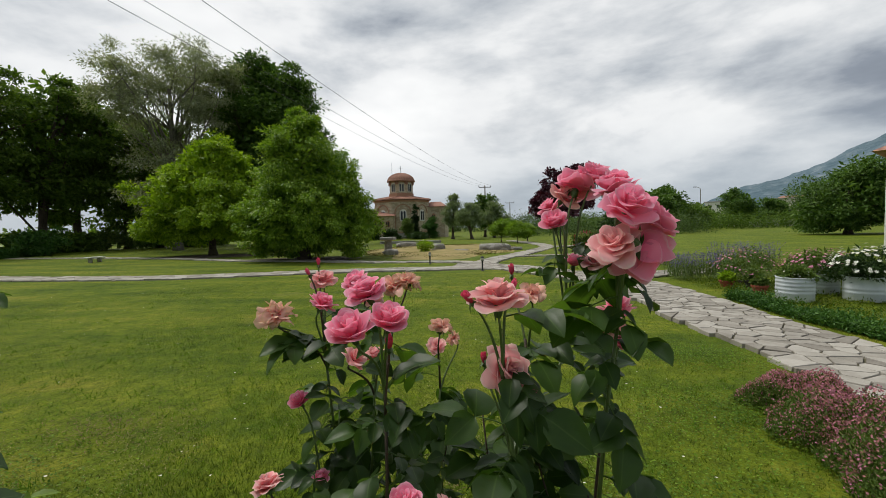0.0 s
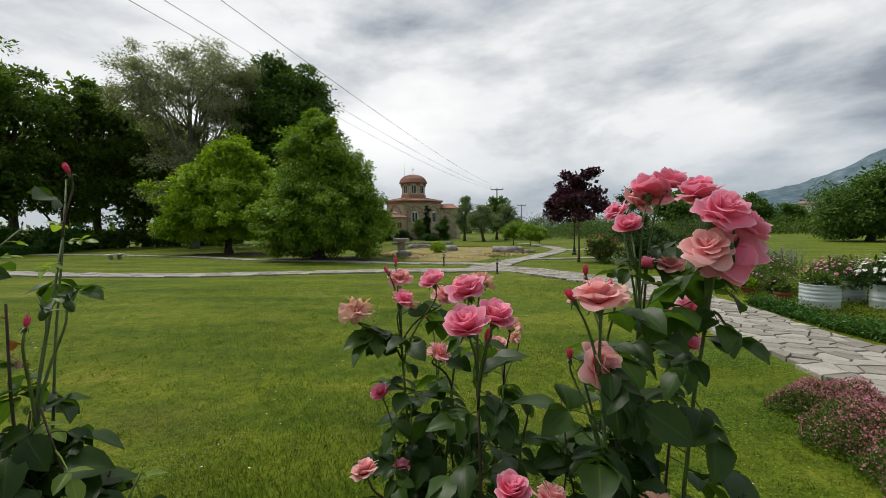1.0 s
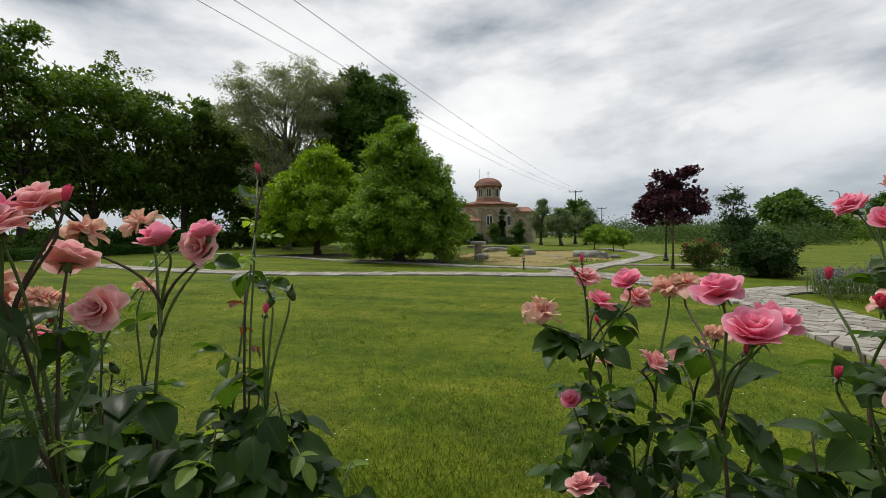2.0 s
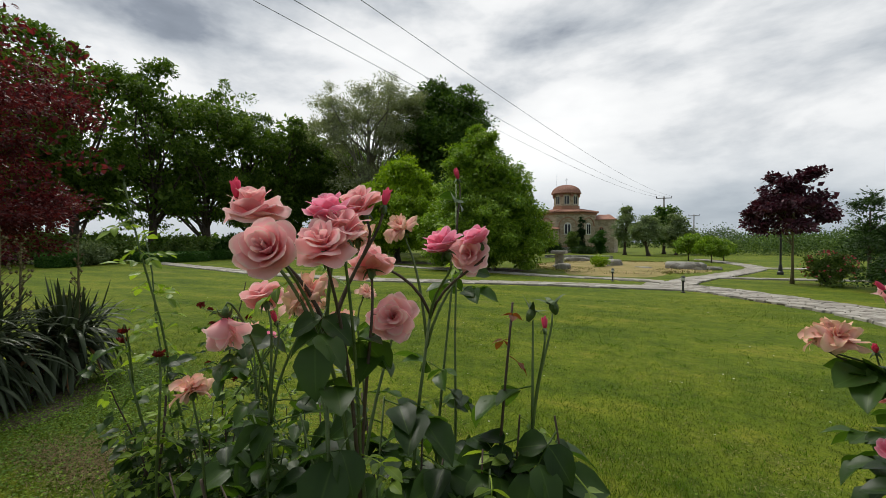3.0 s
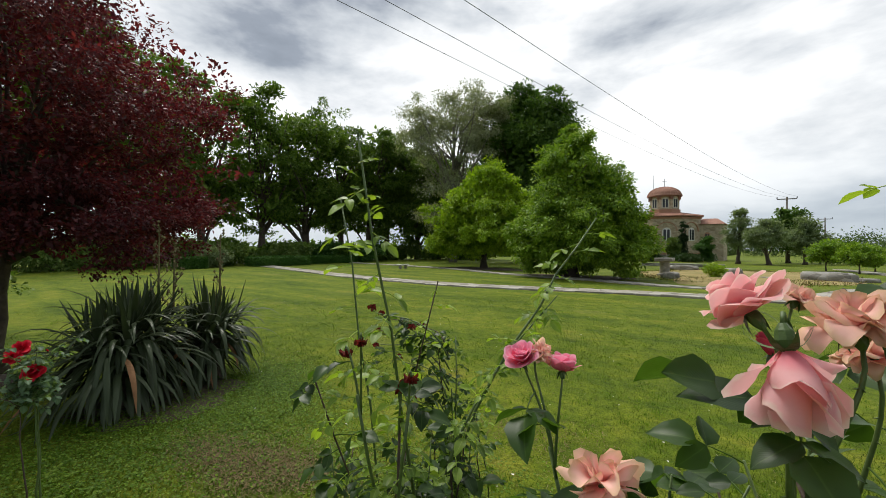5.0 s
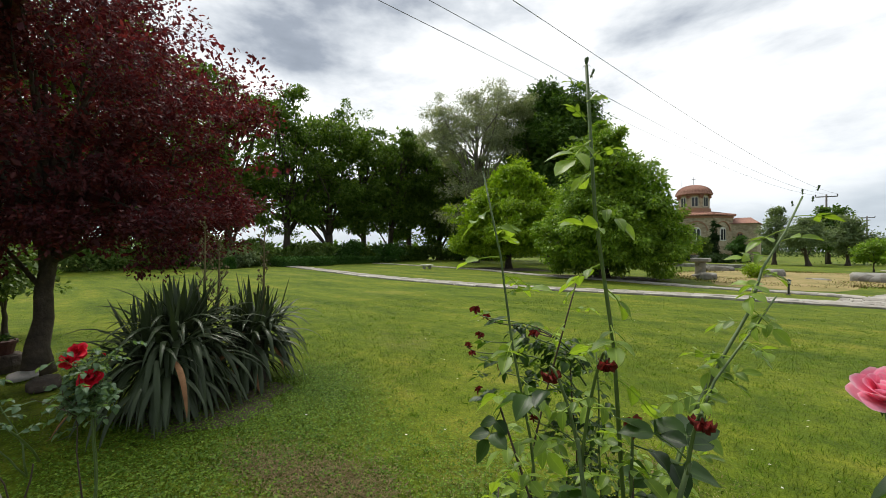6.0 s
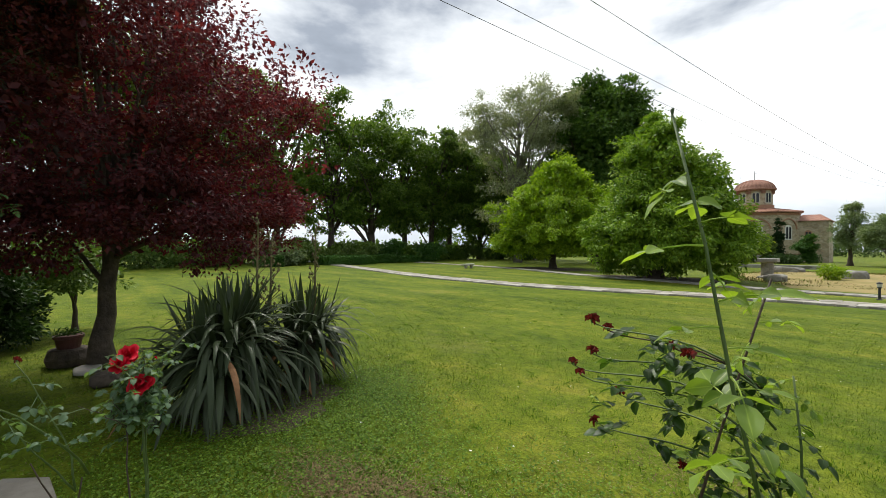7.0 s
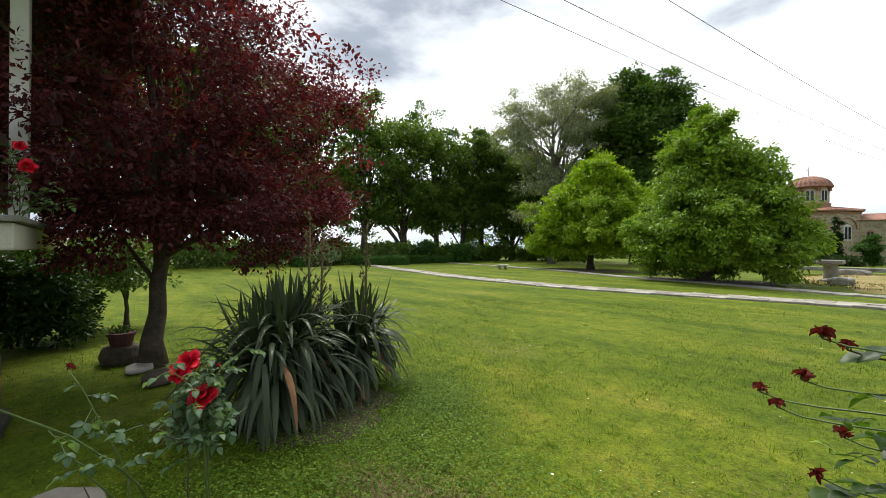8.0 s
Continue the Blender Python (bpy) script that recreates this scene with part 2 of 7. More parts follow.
def stone_material(name, stops, cell=2.2, rough=0.85, joint=(0.30, 0.27, 0.22), gap=0.04, squash=(1, 1, 1.6), random=False):
    """Rubble masonry: irregular blocks of varied tone with pale mortar."""
    m, nt, b, ln = material(name)
    co = node(nt, "ShaderNodeTexCoord")
    mp = node(nt, "ShaderNodeMapping")
    mp.inputs["Scale"].default_value = squash
    ln(co.outputs["Object"], mp.inputs[0])
    v = node(nt, "ShaderNodeTexVoronoi", inputs={"Scale": cell})
    ve = node(nt, "ShaderNodeTexVoronoi", feature="DISTANCE_TO_EDGE", inputs={"Scale": cell})
    n = node(nt, "ShaderNodeTexNoise", inputs={"Scale": 9.0, "Detail": 6.0})
    for t in (v, ve, n):
        ln(mp.outputs[0], t.inputs["Vector"])
    sp = node(nt, "ShaderNodeSeparateColor")
    ln(v.outputs["Color"], sp.inputs[0])
    mx = node(nt, "ShaderNodeMix", inputs={0: 0.4})
    ln(sp.outputs[0], mx.inputs[2]), ln(n.outputs[0], mx.inputs[3])
    cr = ramp(nt, stops)
    ln(mx.outputs[0], cr.inputs[0])
    jr = node(nt, "ShaderNodeMapRange", inputs={1: 0.0, 2: gap, 3: 1.0, 4: 0.0})
    ln(ve.outputs["Distance"], jr.inputs[0])
    mj = node(nt, "ShaderNodeMix", data_type="RGBA", inputs={7: (*joint, 1)})
    ln(jr.outputs[0], mj.inputs[0]), ln(cr.outputs[0], mj.inputs[6]), ln(mj.outputs[2], b.inputs["Base Color"])
    b.inputs["Roughness"].default_value = rough
    bp = node(nt, "ShaderNodeBump", invert=True, inputs={"Strength": 0.6, "Distance": 0.03})
    ln(jr.outputs[0], bp.inputs["Height"]), ln(bp.outputs[0], b.inputs["Normal"])
    return m


def slab_material():
    m, nt, b, ln = material("flagstone")
    oi = node(nt, "ShaderNodeObjectInfo")
    geo = node(nt, "ShaderNodeNewGeometry")
    co = node(nt, "ShaderNodeTexCoord")
    n = node(nt, "ShaderNodeTexNoise", inputs={"Scale": 5.0, "Detail": 8.0, "Roughness": 0.65})
    n2 = node(nt, "ShaderNodeTexNoise", inputs={"Scale": 60.0, "Detail": 3.0})
    ln(co.outputs["Object"], n.inputs["Vector"]), ln(co.outputs["Object"], n2.inputs["Vector"])
    s = node(nt, "ShaderNodeMath", operation="ADD")
    ln(oi.outputs["Random"], s.inputs[0]), ln(geo.outputs["Random Per Island"], s.inputs[1])
    f = node(nt, "ShaderNodeMath", operation="FRACT")
    ln(s.outputs[0], f.inputs[0])
    mx = node(nt, "ShaderNodeMix", inputs={0: 0.6})
    ln(f.outputs[0], mx.inputs[2]), ln(n.outputs[0], mx.inputs[3])
    cr = ramp(nt, [(0.2, (0.17, 0.15, 0.12)), (0.5, (0.31, 0.285, 0.24)), (0.8, (0.46, 0.43, 0.375))])
    ln(mx.outputs[0], cr.inputs[0]), ln(cr.outputs[0], b.inputs["Base Color"])
    b.inputs["Roughness"].default_value = 0.75
    bp = node(nt, "ShaderNodeBump", inputs={"Strength": 0.35, "Distance": 0.01})
    ln(n2.outputs[0], bp.inputs["Height"]), ln(bp.outputs[0], b.inputs["Normal"])
    return m


def tile_roof_material():
    m, nt, b, ln = material("roof_tile")
    co = node(nt, "ShaderNodeTexCoord")
    n = node(nt, "ShaderNodeTexNoise", inputs={"Scale": 6.0, "Detail": 6.0})
    ln(co.outputs["Object"], n.inputs["Vector"])
    cr = ramp(nt, [(0.3, (0.21, 0.10, 0.07)), (0.5, (0.33, 0.16, 0.11)), (0.7, (0.44, 0.25, 0.17))])
    ln(n.outputs[0], cr.inputs[0]), ln(cr.outputs[0], b.inputs["Base Color"])
    b.inputs["Roughness"].default_value = 0.8
    return m


M_LAWN = lawn_material()
M_GRASS = leafy("grass_blade", (0.0209, 0.0468, 0.003), (0.0874, 0.1373, 0.008), (0.2042, 0.234, 0.026), rough=0.6, trans=0.25, patch=0.6)
M_CLOVER = leafy("weed_leaf", (0.04, 0.095, 0.006), (0.10, 0.185, 0.013), (0.20, 0.30, 0.03), rough=0.55, trans=0.32, patch=0.9)
M_SLAB = slab_material()
M_BED = noisy("path_bed", [(0.3, (0.06, 0.05, 0.035)), (0.6, (0.12, 0.11, 0.06)), (0.8, (0.18, 0.16, 0.10))], 14, rough=0.95)
M_SOIL = noisy("soil", [(0.3, (0.05, 0.035, 0.022)), (0.6, (0.11, 0.08, 0.05)), (0.8, (0.17, 0.13, 0.08))], 9, rough=0.95, bump=0.8)
M_SAND = noisy("dry_grass_sand", [(0.3, (0.14, 0.13, 0.03)), (0.45, (0.25, 0.20, 0.06)), (0.6, (0.33, 0.25, 0.10)), (0.75, (0.40, 0.33, 0.16))], 0.8, rough=0.95, bump=0.6)
M_BARK = noisy("bark", [(0.3, (0.035, 0.026, 0.02)), (0.55, (0.09, 0.068, 0.05)), (0.8, (0.17, 0.135, 0.10))], 10, rough=0.9, bump=1.0, bump_scale=22)
M_BARK_GREY = noisy("bark_grey", [(0.3, (0.10, 0.09, 0.08)), (0.6, (0.22, 0.20, 0.17)), (0.8, (0.34, 0.32, 0.28))], 8, rough=0.9, bump=0.8)
M_WALNUT = leafy("walnut_leaf", (0.070, 0.145, 0.012), (0.162, 0.27, 0.024), (0.325, 0.45, 0.052), rough=0.42, trans=0.3)
M_LIME = leafy("lime_leaf", (0.1016, 0.1886, 0.0098), (0.2128, 0.3277, 0.0174), (0.3724, 0.4876, 0.0392), rough=0.45, trans=0.35)
M_DARK = leafy("poplar_leaf", (0.03438, 0.08337, 0.015), (0.075, 0.1437, 0.025), (0.14, 0.23, 0.0438), rough=0.5, trans=0.25)
M_ROW = leafy("plane_leaf", (0.0416, 0.0854, 0.011), (0.0975, 0.1708, 0.022), (0.195, 0.2806, 0.044), rough=0.5, trans=0.28)
M_EUCA = leafy("silver_leaf", (0.14, 0.16, 0.10), (0.25, 0.275, 0.17), (0.38, 0.41, 0.28), rough=0.55, trans=0.3)
M_OLIVE = leafy("olive_leaf", (0.0966, 0.138, 0.0655), (0.179, 0.235, 0.111), (0.304, 0.359, 0.197), rough=0.55, trans=0.25)
M_PLUM = leafy("plum_leaf", (0.034, 0.011, 0.014), (0.085, 0.022, 0.028), (0.17, 0.052, 0.048), rough=0.42, trans=0.38, back=(1.9, 0.7, 0.7), patch=0.7)
M_MAPLE = leafy("maple_leaf", (0.028, 0.011, 0.018), (0.06, 0.02, 0.032), (0.12, 0.042, 0.056), rough=0.4, trans=0.2, back=(1.6, 0.7, 0.8))
M_SHRUB = leafy("shrub_leaf", (0.014, 0.035, 0.009), (0.032, 0.07, 0.015), (0.07, 0.12, 0.03), rough=0.4, trans=0.2)
M_SHRUB2 = leafy("light_shrub_leaf", (0.048, 0.09, 0.0171), (0.102, 0.168, 0.0342), (0.192, 0.24, 0.0627), rough=0.5, trans=0.25)
M_HEDGE = leafy("hedge_leaf", (0.0234, 0.0715, 0.013), (0.052, 0.13, 0.0208), (0.104, 0.208, 0.039), rough=0.45, trans=0.2)
M_TREELINE = leafy("far_leaf", (0.0403, 0.0747, 0.0253), (0.0805, 0.132, 0.0403), (0.138, 0.196, 0.0633), rough=0.6, trans=0.25, patch=0.12)
M_CYPRESS = leafy("cypress_leaf", (0.010, 0.026, 0.010), (0.022, 0.05, 0.016), (0.04, 0.08, 0.025), rough=0.6, trans=0.1)
M_STRAP = leafy("yucca_leaf", (0.022, 0.034, 0.014), (0.06, 0.08, 0.04), (0.17, 0.20, 0.125), rough=0.33, trans=0.1, patch=3.0)
M_STALK = noisy("dry_stalk", [(0.3, (0.09, 0.07, 0.03)), (0.6, (0.17, 0.14, 0.06)), (0.8, (0.22, 0.2, 0.09))], 20, rough=0.8)
M_WALL = stone_material("church_stone", [(0.2, (0.36, 0.28, 0.18)), (0.45, (0.52, 0.42, 0.29)), (0.65, (0.60, 0.51, 0.37)), (0.85, (0.45, 0.33, 0.21))], cell=2.6)
M_WALL2 = stone_material("grey_stone", [(0.2, (0.16, 0.15, 0.13)), (0.5, (0.30, 0.29, 0.26)), (0.8, (0.42, 0.40, 0.36))], cell=2.0)
M_BRICK = noisy("brick_band", [(0.3, (0.34, 0.17, 0.10)), (0.6, (0.46, 0.25, 0.16)), (0.8, (0.54, 0.34, 0.23))], 9, rough=0.9)
M_TILE = tile_roof_material()
M_WHITE = noisy("white_paint", [(0.2, (0.62, 0.60, 0.55)), (0.6, (0.76, 0.75, 0.70)), (0.9, (0.82, 0.81, 0.78))], 3, rough=0.6, bump=0.15)
M_DRUM = noisy("drum_paint", [(0.2, (0.42, 0.47, 0.49)), (0.5, (0.58, 0.63, 0.65)), (0.8, (0.66, 0.70, 0.72))], 4, rough=0.45, bump=0.1)
M_CREAM = noisy("cream_render", [(0.2, (0.44, 0.42, 0.33)), (0.6, (0.58, 0.56, 0.46)), (0.9, (0.66, 0.64, 0.55))], 4, rough=0.8, bump=0.3)
M_CONCRETE = noisy("concrete", [(0.3, (0.22, 0.21, 0.19)), (0.6, (0.36, 0.34, 0.31)), (0.8, (0.46, 0.45, 0.41))], 6, rough=0.9, bump=0.5)
M_BLACK = noisy("black_metal", [(0.3, (0.012, 0.012, 0.013)), (0.7, (0.03, 0.03, 0.03))], 12, rough=0.45, bump=0.1)
M_PLASTIC = noisy("black_plastic", [(0.3, (0.015, 0.015, 0.015)), (0.7, (0.035, 0.033, 0.03))], 10, rough=0.5, bump=0.1)
M_TERRA = noisy("terracotta", [(0.3, (0.22, 0.05, 0.03)), (0.6, (0.36, 0.09, 0.05)), (0.8, (0.42, 0.14, 0.08))], 8, rough=0.8)
M_POT_DARK = noisy("dark_red_pot", [(0.3, (0.05, 0.015, 0.012)), (0.6, (0.09, 0.025, 0.02)), (0.8, (0.12, 0.04, 0.03))], 8, rough=0.7)
M_DRYLEAF = noisy("dry_leaf", [(0.3, (0.16, 0.07, 0.025)), (0.7, (0.30, 0.15, 0.06))], 12, rough=0.8)
M_DRYGRASS = leafy("dry_grass_blade", (0.09, 0.06, 0.025), (0.16, 0.115, 0.05), (0.25, 0.20, 0.09), rough=0.7, trans=0.1)
M_STRAW = leafy("straw_blade", (0.12, 0.11, 0.035), (0.21, 0.185, 0.07), (0.35, 0.31, 0.16), rough=0.7, trans=0.1)
M_ORANGE = noisy("orange_plastic", [(0.3, (0.55, 0.13, 0.02)), (0.7, (0.75, 0.22, 0.04))], 8, rough=0.45, bump=0.05)
M_WOOD = noisy("brown_wood", [(0.3, (0.06, 0.03, 0.018)), (0.6, (0.12, 0.06, 0.035)), (0.8, (0.18, 0.10, 0.06))], 7, rough=0.7)
M_SOFFIT = noisy("dark_wood", [(0.3, (0.03, 0.028, 0.024)), (0.7, (0.07, 0.065, 0.055))], 5, rough=0.8)
M_POLE = noisy("weathered_pole", [(0.3, (0.10, 0.085, 0.07)), (0.7, (0.20, 0.18, 0.15))], 5, rough=0.9)
M_WIRE = noisy("wire", [(0.3, (0.03, 0.03, 0.03)), (0.7, (0.06, 0.06, 0.06))], 5, rough=0.6)
M_GLASS = noisy("dark_glass", [(0.3, (0.015, 0.017, 0.02)), (0.7, (0.04, 0.045, 0.05))], 4, rough=0.12, bump=0.02)
M_LANTERN = noisy("lantern_glass", [(0.3, (0.55, 0.53, 0.46)), (0.7, (0.7, 0.68, 0.62))], 10, rough=0.3, bump=0.02)
# rock tones shifted to blue-grey: distance haze is painted into the colour
M_MOUNT = noisy("hazed_mountain_rock", [(0.30, (0.055, 0.10, 0.125)), (0.50, (0.085, 0.135, 0.165)), (0.60, (0.13, 0.18, 0.21)), (0.72, (0.25, 0.29, 0.31))], 0.018, detail=10, rough=1.0, bump=1.0, bump_scale=0.03, dist=12, big=0.5)
M_PETAL = petal_material("pink_petal", (0.92, 0.14, 0.30), (0.96, 0.34, 0.49), (0.97, 0.56, 0.66), trans=0.42)
M_PALE = petal_material("pale_petal", (0.92, 0.26, 0.32), (0.96, 0.52, 0.53), (0.96, 0.70, 0.64), trans=0.42, blotched=0.2, blotch=(0.78, 0.46, 0.30))
M_TAN = petal_material("withered_petal", (0.88, 0.34, 0.32), (0.94, 0.58, 0.50), (0.80, 0.55, 0.35), edge_at=0.8, blotched=0.35, blotch=(0.74, 0.47, 0.28), rough=0.75)
M_BUD = petal_material("bud_petal", (0.68, 0.045, 0.11), (0.80, 0.085, 0.19), (0.82, 0.17, 0.27))
M_RED = petal_material("red_petal", (0.38, 0.002, 0.010), (0.60, 0.004, 0.022), (0.66, 0.012, 0.04), trans=0.2)
M_DEAD = petal_material("dead_petal", (0.14, 0.010, 0.008), (0.30, 0.024, 0.018), (0.09, 0.02, 0.012), edge_at=0.6, blotched=0.6, blotch=(0.06, 0.02, 0.012), rough=0.8)
M_LEAF = rose_leaf_material("rose_leaf", (0.013, 0.034, 0.007), (0.05, 0.10, 0.018), rough=0.38)
M_LEAF_NEW = rose_leaf_material("young_rose_leaf", (0.085, 0.145, 0.022), (0.23, 0.33, 0.055), rough=0.4)
M_LEAF_GREY = rose_leaf_material("grey_rose_leaf", (0.05, 0.095, 0.055), (0.13, 0.20, 0.115), rough=0.5)
M_LEAF_RUST = rose_leaf_material("rusty_leaf", (0.09, 0.025, 0.012), (0.20, 0.07, 0.03), rough=0.5)
M_CANE = noisy("green_cane", [(0.3, (0.05, 0.085, 0.02)), (0.6, (0.10, 0.15, 0.04)), (0.8, (0.14, 0.17, 0.055))], 20, rough=0.5, bump=0.2)
M_CANE_OLD = noisy("brown_cane", [(0.3, (0.035, 0.022, 0.016)), (0.6, (0.075, 0.05, 0.03)), (0.8, (0.09, 0.085, 0.04))], 18, rough=0.7, bump=0.4)
M_SEPAL = noisy("sepal", [(0.3, (0.03, 0.06, 0.015)), (0.7, (0.08, 0.13, 0.03))], 20, rough=0.55)
M_WHITEFL = leafy("white_flower", (0.62, 0.62, 0.52), (0.76, 0.76, 0.68), (0.82, 0.82, 0.76), rough=0.6, trans=0.2, back=(1, 1, 1))
M_PINKFL = leafy("pink_flower", (0.42, 0.12, 0.22), (0.58, 0.22, 0.32), (0.72, 0.42, 0.48), rough=0.6, trans=0.2, back=(1, 1, 1))
M_HEATH = leafy("faded_pink_flower", (0.32, 0.16, 0.13), (0.46, 0.2, 0.19), (0.62, 0.24, 0.4), rough=0.6, trans=0.2, back=(1, 1, 1), patch=2.5)
M_BLUEFL = leafy("lavender_flower", (0.12, 0.10, 0.24), (0.20, 0.17, 0.36), (0.30, 0.27, 0.46), rough=0.6, trans=0.2, back=(1, 1, 1))
M_REDFL = leafy("red_flower", (0.40, 0.04, 0.05), (0.55, 0.10, 0.10), (0.65, 0.22, 0.20), rough=0.6, trans=0.2, back=(1, 1, 1))


# ---- geometry helpers ----
def link_mesh(name, me, mat, parent=None, label="", m=None):
    if mat and not me.materials:
        me.materials.append(mat)
    ob = new(name, me)
    if parent:
        ob.parent = parent
    if m is not None:
        ob.matrix_basis = m
    if label:
        tagged(ob, label)
    return ob


def part(name, bm, mat, parent=None, label="", smooth=False):
    """One bmesh as one mesh object under a thing or a part."""
    me = bpy.data.meshes.new(name)
    bm.normal_update()
    bm.to_mesh(me)
    bm.free()
    if smooth:
        me.polygons.foreach_set("use_smooth", [True] * len(me.polygons))
    return link_mesh(name, me, mat, parent, label)


def thing(name, place, label, category, group="", kind=""):
    ob = new(name)
    ob.location = place
    ob.empty_display_size = 0.1
    return tagged(ob, label, category, group, kind)


def box(bm, lo, hi, bevel=0.0):
    r = bmesh.ops.create_cube(bm, size=1.0)["verts"]
    for v in r:
        v.co = Vector([(lo[i] + hi[i]) / 2 + v.co[i] * (hi[i] - lo[i]) for i in range(3)])
    if bevel:
        es = list({e for v in r for e in v.link_edges})
        bmesh.ops.bevel(bm, geom=es, offset=bevel, segments=2, affect="EDGES", profile=0.5)


def tube(bm, pts, radii, sides=7, cap=True):
    pts = [Vector(p) for p in pts]
    rings = []
    for i, p in enumerate(pts):
        d = (pts[min(i + 1, len(pts) - 1)] - pts[max(i - 1, 0)]).normalized()
        a = d.orthogonal().normalized() if i == 0 else (a - d * a.dot(d)).normalized()
        b = d.cross(a)
        rings.append([bm.verts.new(p + (a * math.cos(k * 2 * math.pi / sides) + b * math.sin(k * 2 * math.pi / sides)) * radii[i]) for k in range(sides)])
    for r0, r1 in zip(rings, rings[1:]):
        for k in range(sides):
            bm.faces.new((r0[k], r0[(k + 1) % sides], r1[(k + 1) % sides], r1[k]))
    if cap:
        bm.faces.new(list(reversed(rings[0]))), bm.faces.new(rings[-1])


def lathe(bm, profile, sides=24, at=(0, 0, 0), close=True):
    """Turns (radius, height) pairs round the z axis."""
    rings = [[bm.verts.new((at[0] + r * math.cos(k * 2 * math.pi / sides), at[1] + r * math.sin(k * 2 * math.pi / sides), at[2] + z)) for k in range(sides)] for r, z in profile]
    for r0, r1 in zip(rings, rings[1:]):
        for k in range(sides):
            bm.faces.new((r0[k], r0[(k + 1) % sides], r1[(k + 1) % sides], r1[k]))
    if close:
        bm.faces.new(list(reversed(rings[0]))), bm.faces.new(rings[-1])


def prism(bm, outline, z0, z1):
    """An upright prism over a closed outline."""
    lo = [bm.verts.new((x, y, z0)) for x, y in outline]
    hi = [bm.verts.new((x, y, z1)) for x, y in outline]
    n = len(outline)
    for k in range(n):
        bm.faces.new((lo[k], lo[(k + 1) % n], hi[(k + 1) % n], hi[k]))
    bm.faces.new(list(reversed(lo))), bm.faces.new(hi)


def curve_through(points, step):
    """Even points along a smooth line through the given ones (Catmull-Rom)."""
    P = [Vector((*p, 0)[:3]) for p in points]
    P = [P[0] * 2 - P[1]] + P + [P[-1] * 2 - P[-2]]
    dense = []
    for a, b, c, d in zip(P, P[1:], P[2:], P[3:]):
        for i in range(24):
            t = i / 24
            dense.append(0.5 * (2 * b + (c - a) * t + (2 * a - 5 * b + 4 * c - d) * t * t + (3 * b - a - 3 * c + d) * t ** 3))
    dense.append(P[-2])
    out, left = [dense[0]], step
    for a, b in zip(dense, dense[1:]):
        d = (b - a).length
        while d >= left:
            a = a + (b - a) * (left / d)
            d -= left
            out.append(a.copy())
            left = step
        left -= d
    return out


def mesh_fast(name, verts, faces, corners):
    """A mesh from arrays: verts (n, 3), faces (m, corners)."""
    me = bpy.data.meshes.new(name)
    me.vertices.add(len(verts))
    me.vertices.foreach_set("co", np.asarray(verts, np.float32).ravel())
    me.loops.add(len(faces) * corners)
    me.loops.foreach_set("vertex_index", np.asarray(faces, np.int32).ravel())
    me.polygons.add(len(faces))
    me.polygons.foreach_set("loop_start", np.arange(len(faces), dtype=np.int32) * corners)
    me.update(calc_edges=True)
    return me


def unit(a):
    return a / np.maximum(np.linalg.norm(a, axis=1, keepdims=True), 1e-9)


def leaf_mesh(name, P, D, U, L, W, fold=0.18):
    """Folded four-cornered leaves at P, pointing along D, facing U; L and W are lengths and widths."""
    n = len(P)
    D = unit(D)
    S = unit(np.cross(D, U))
    U = np.cross(S, D)
    L, W = np.broadcast_to(L, n)[:, None], np.broadcast_to(W, n)[:, None]
    mid = P + D * L * 0.45 + U * W * fold
    V = np.stack([P, mid + S * W / 2, P + D * L, mid - S * W / 2], 1).reshape(-1, 3)
    i = np.arange(n)[:, None] * 4
    F = np.concatenate([i + [[0, 1, 2]], i + [[0, 2, 3]]], 1).reshape(-1, 3)
    return mesh_fast(name, V, F, 3)


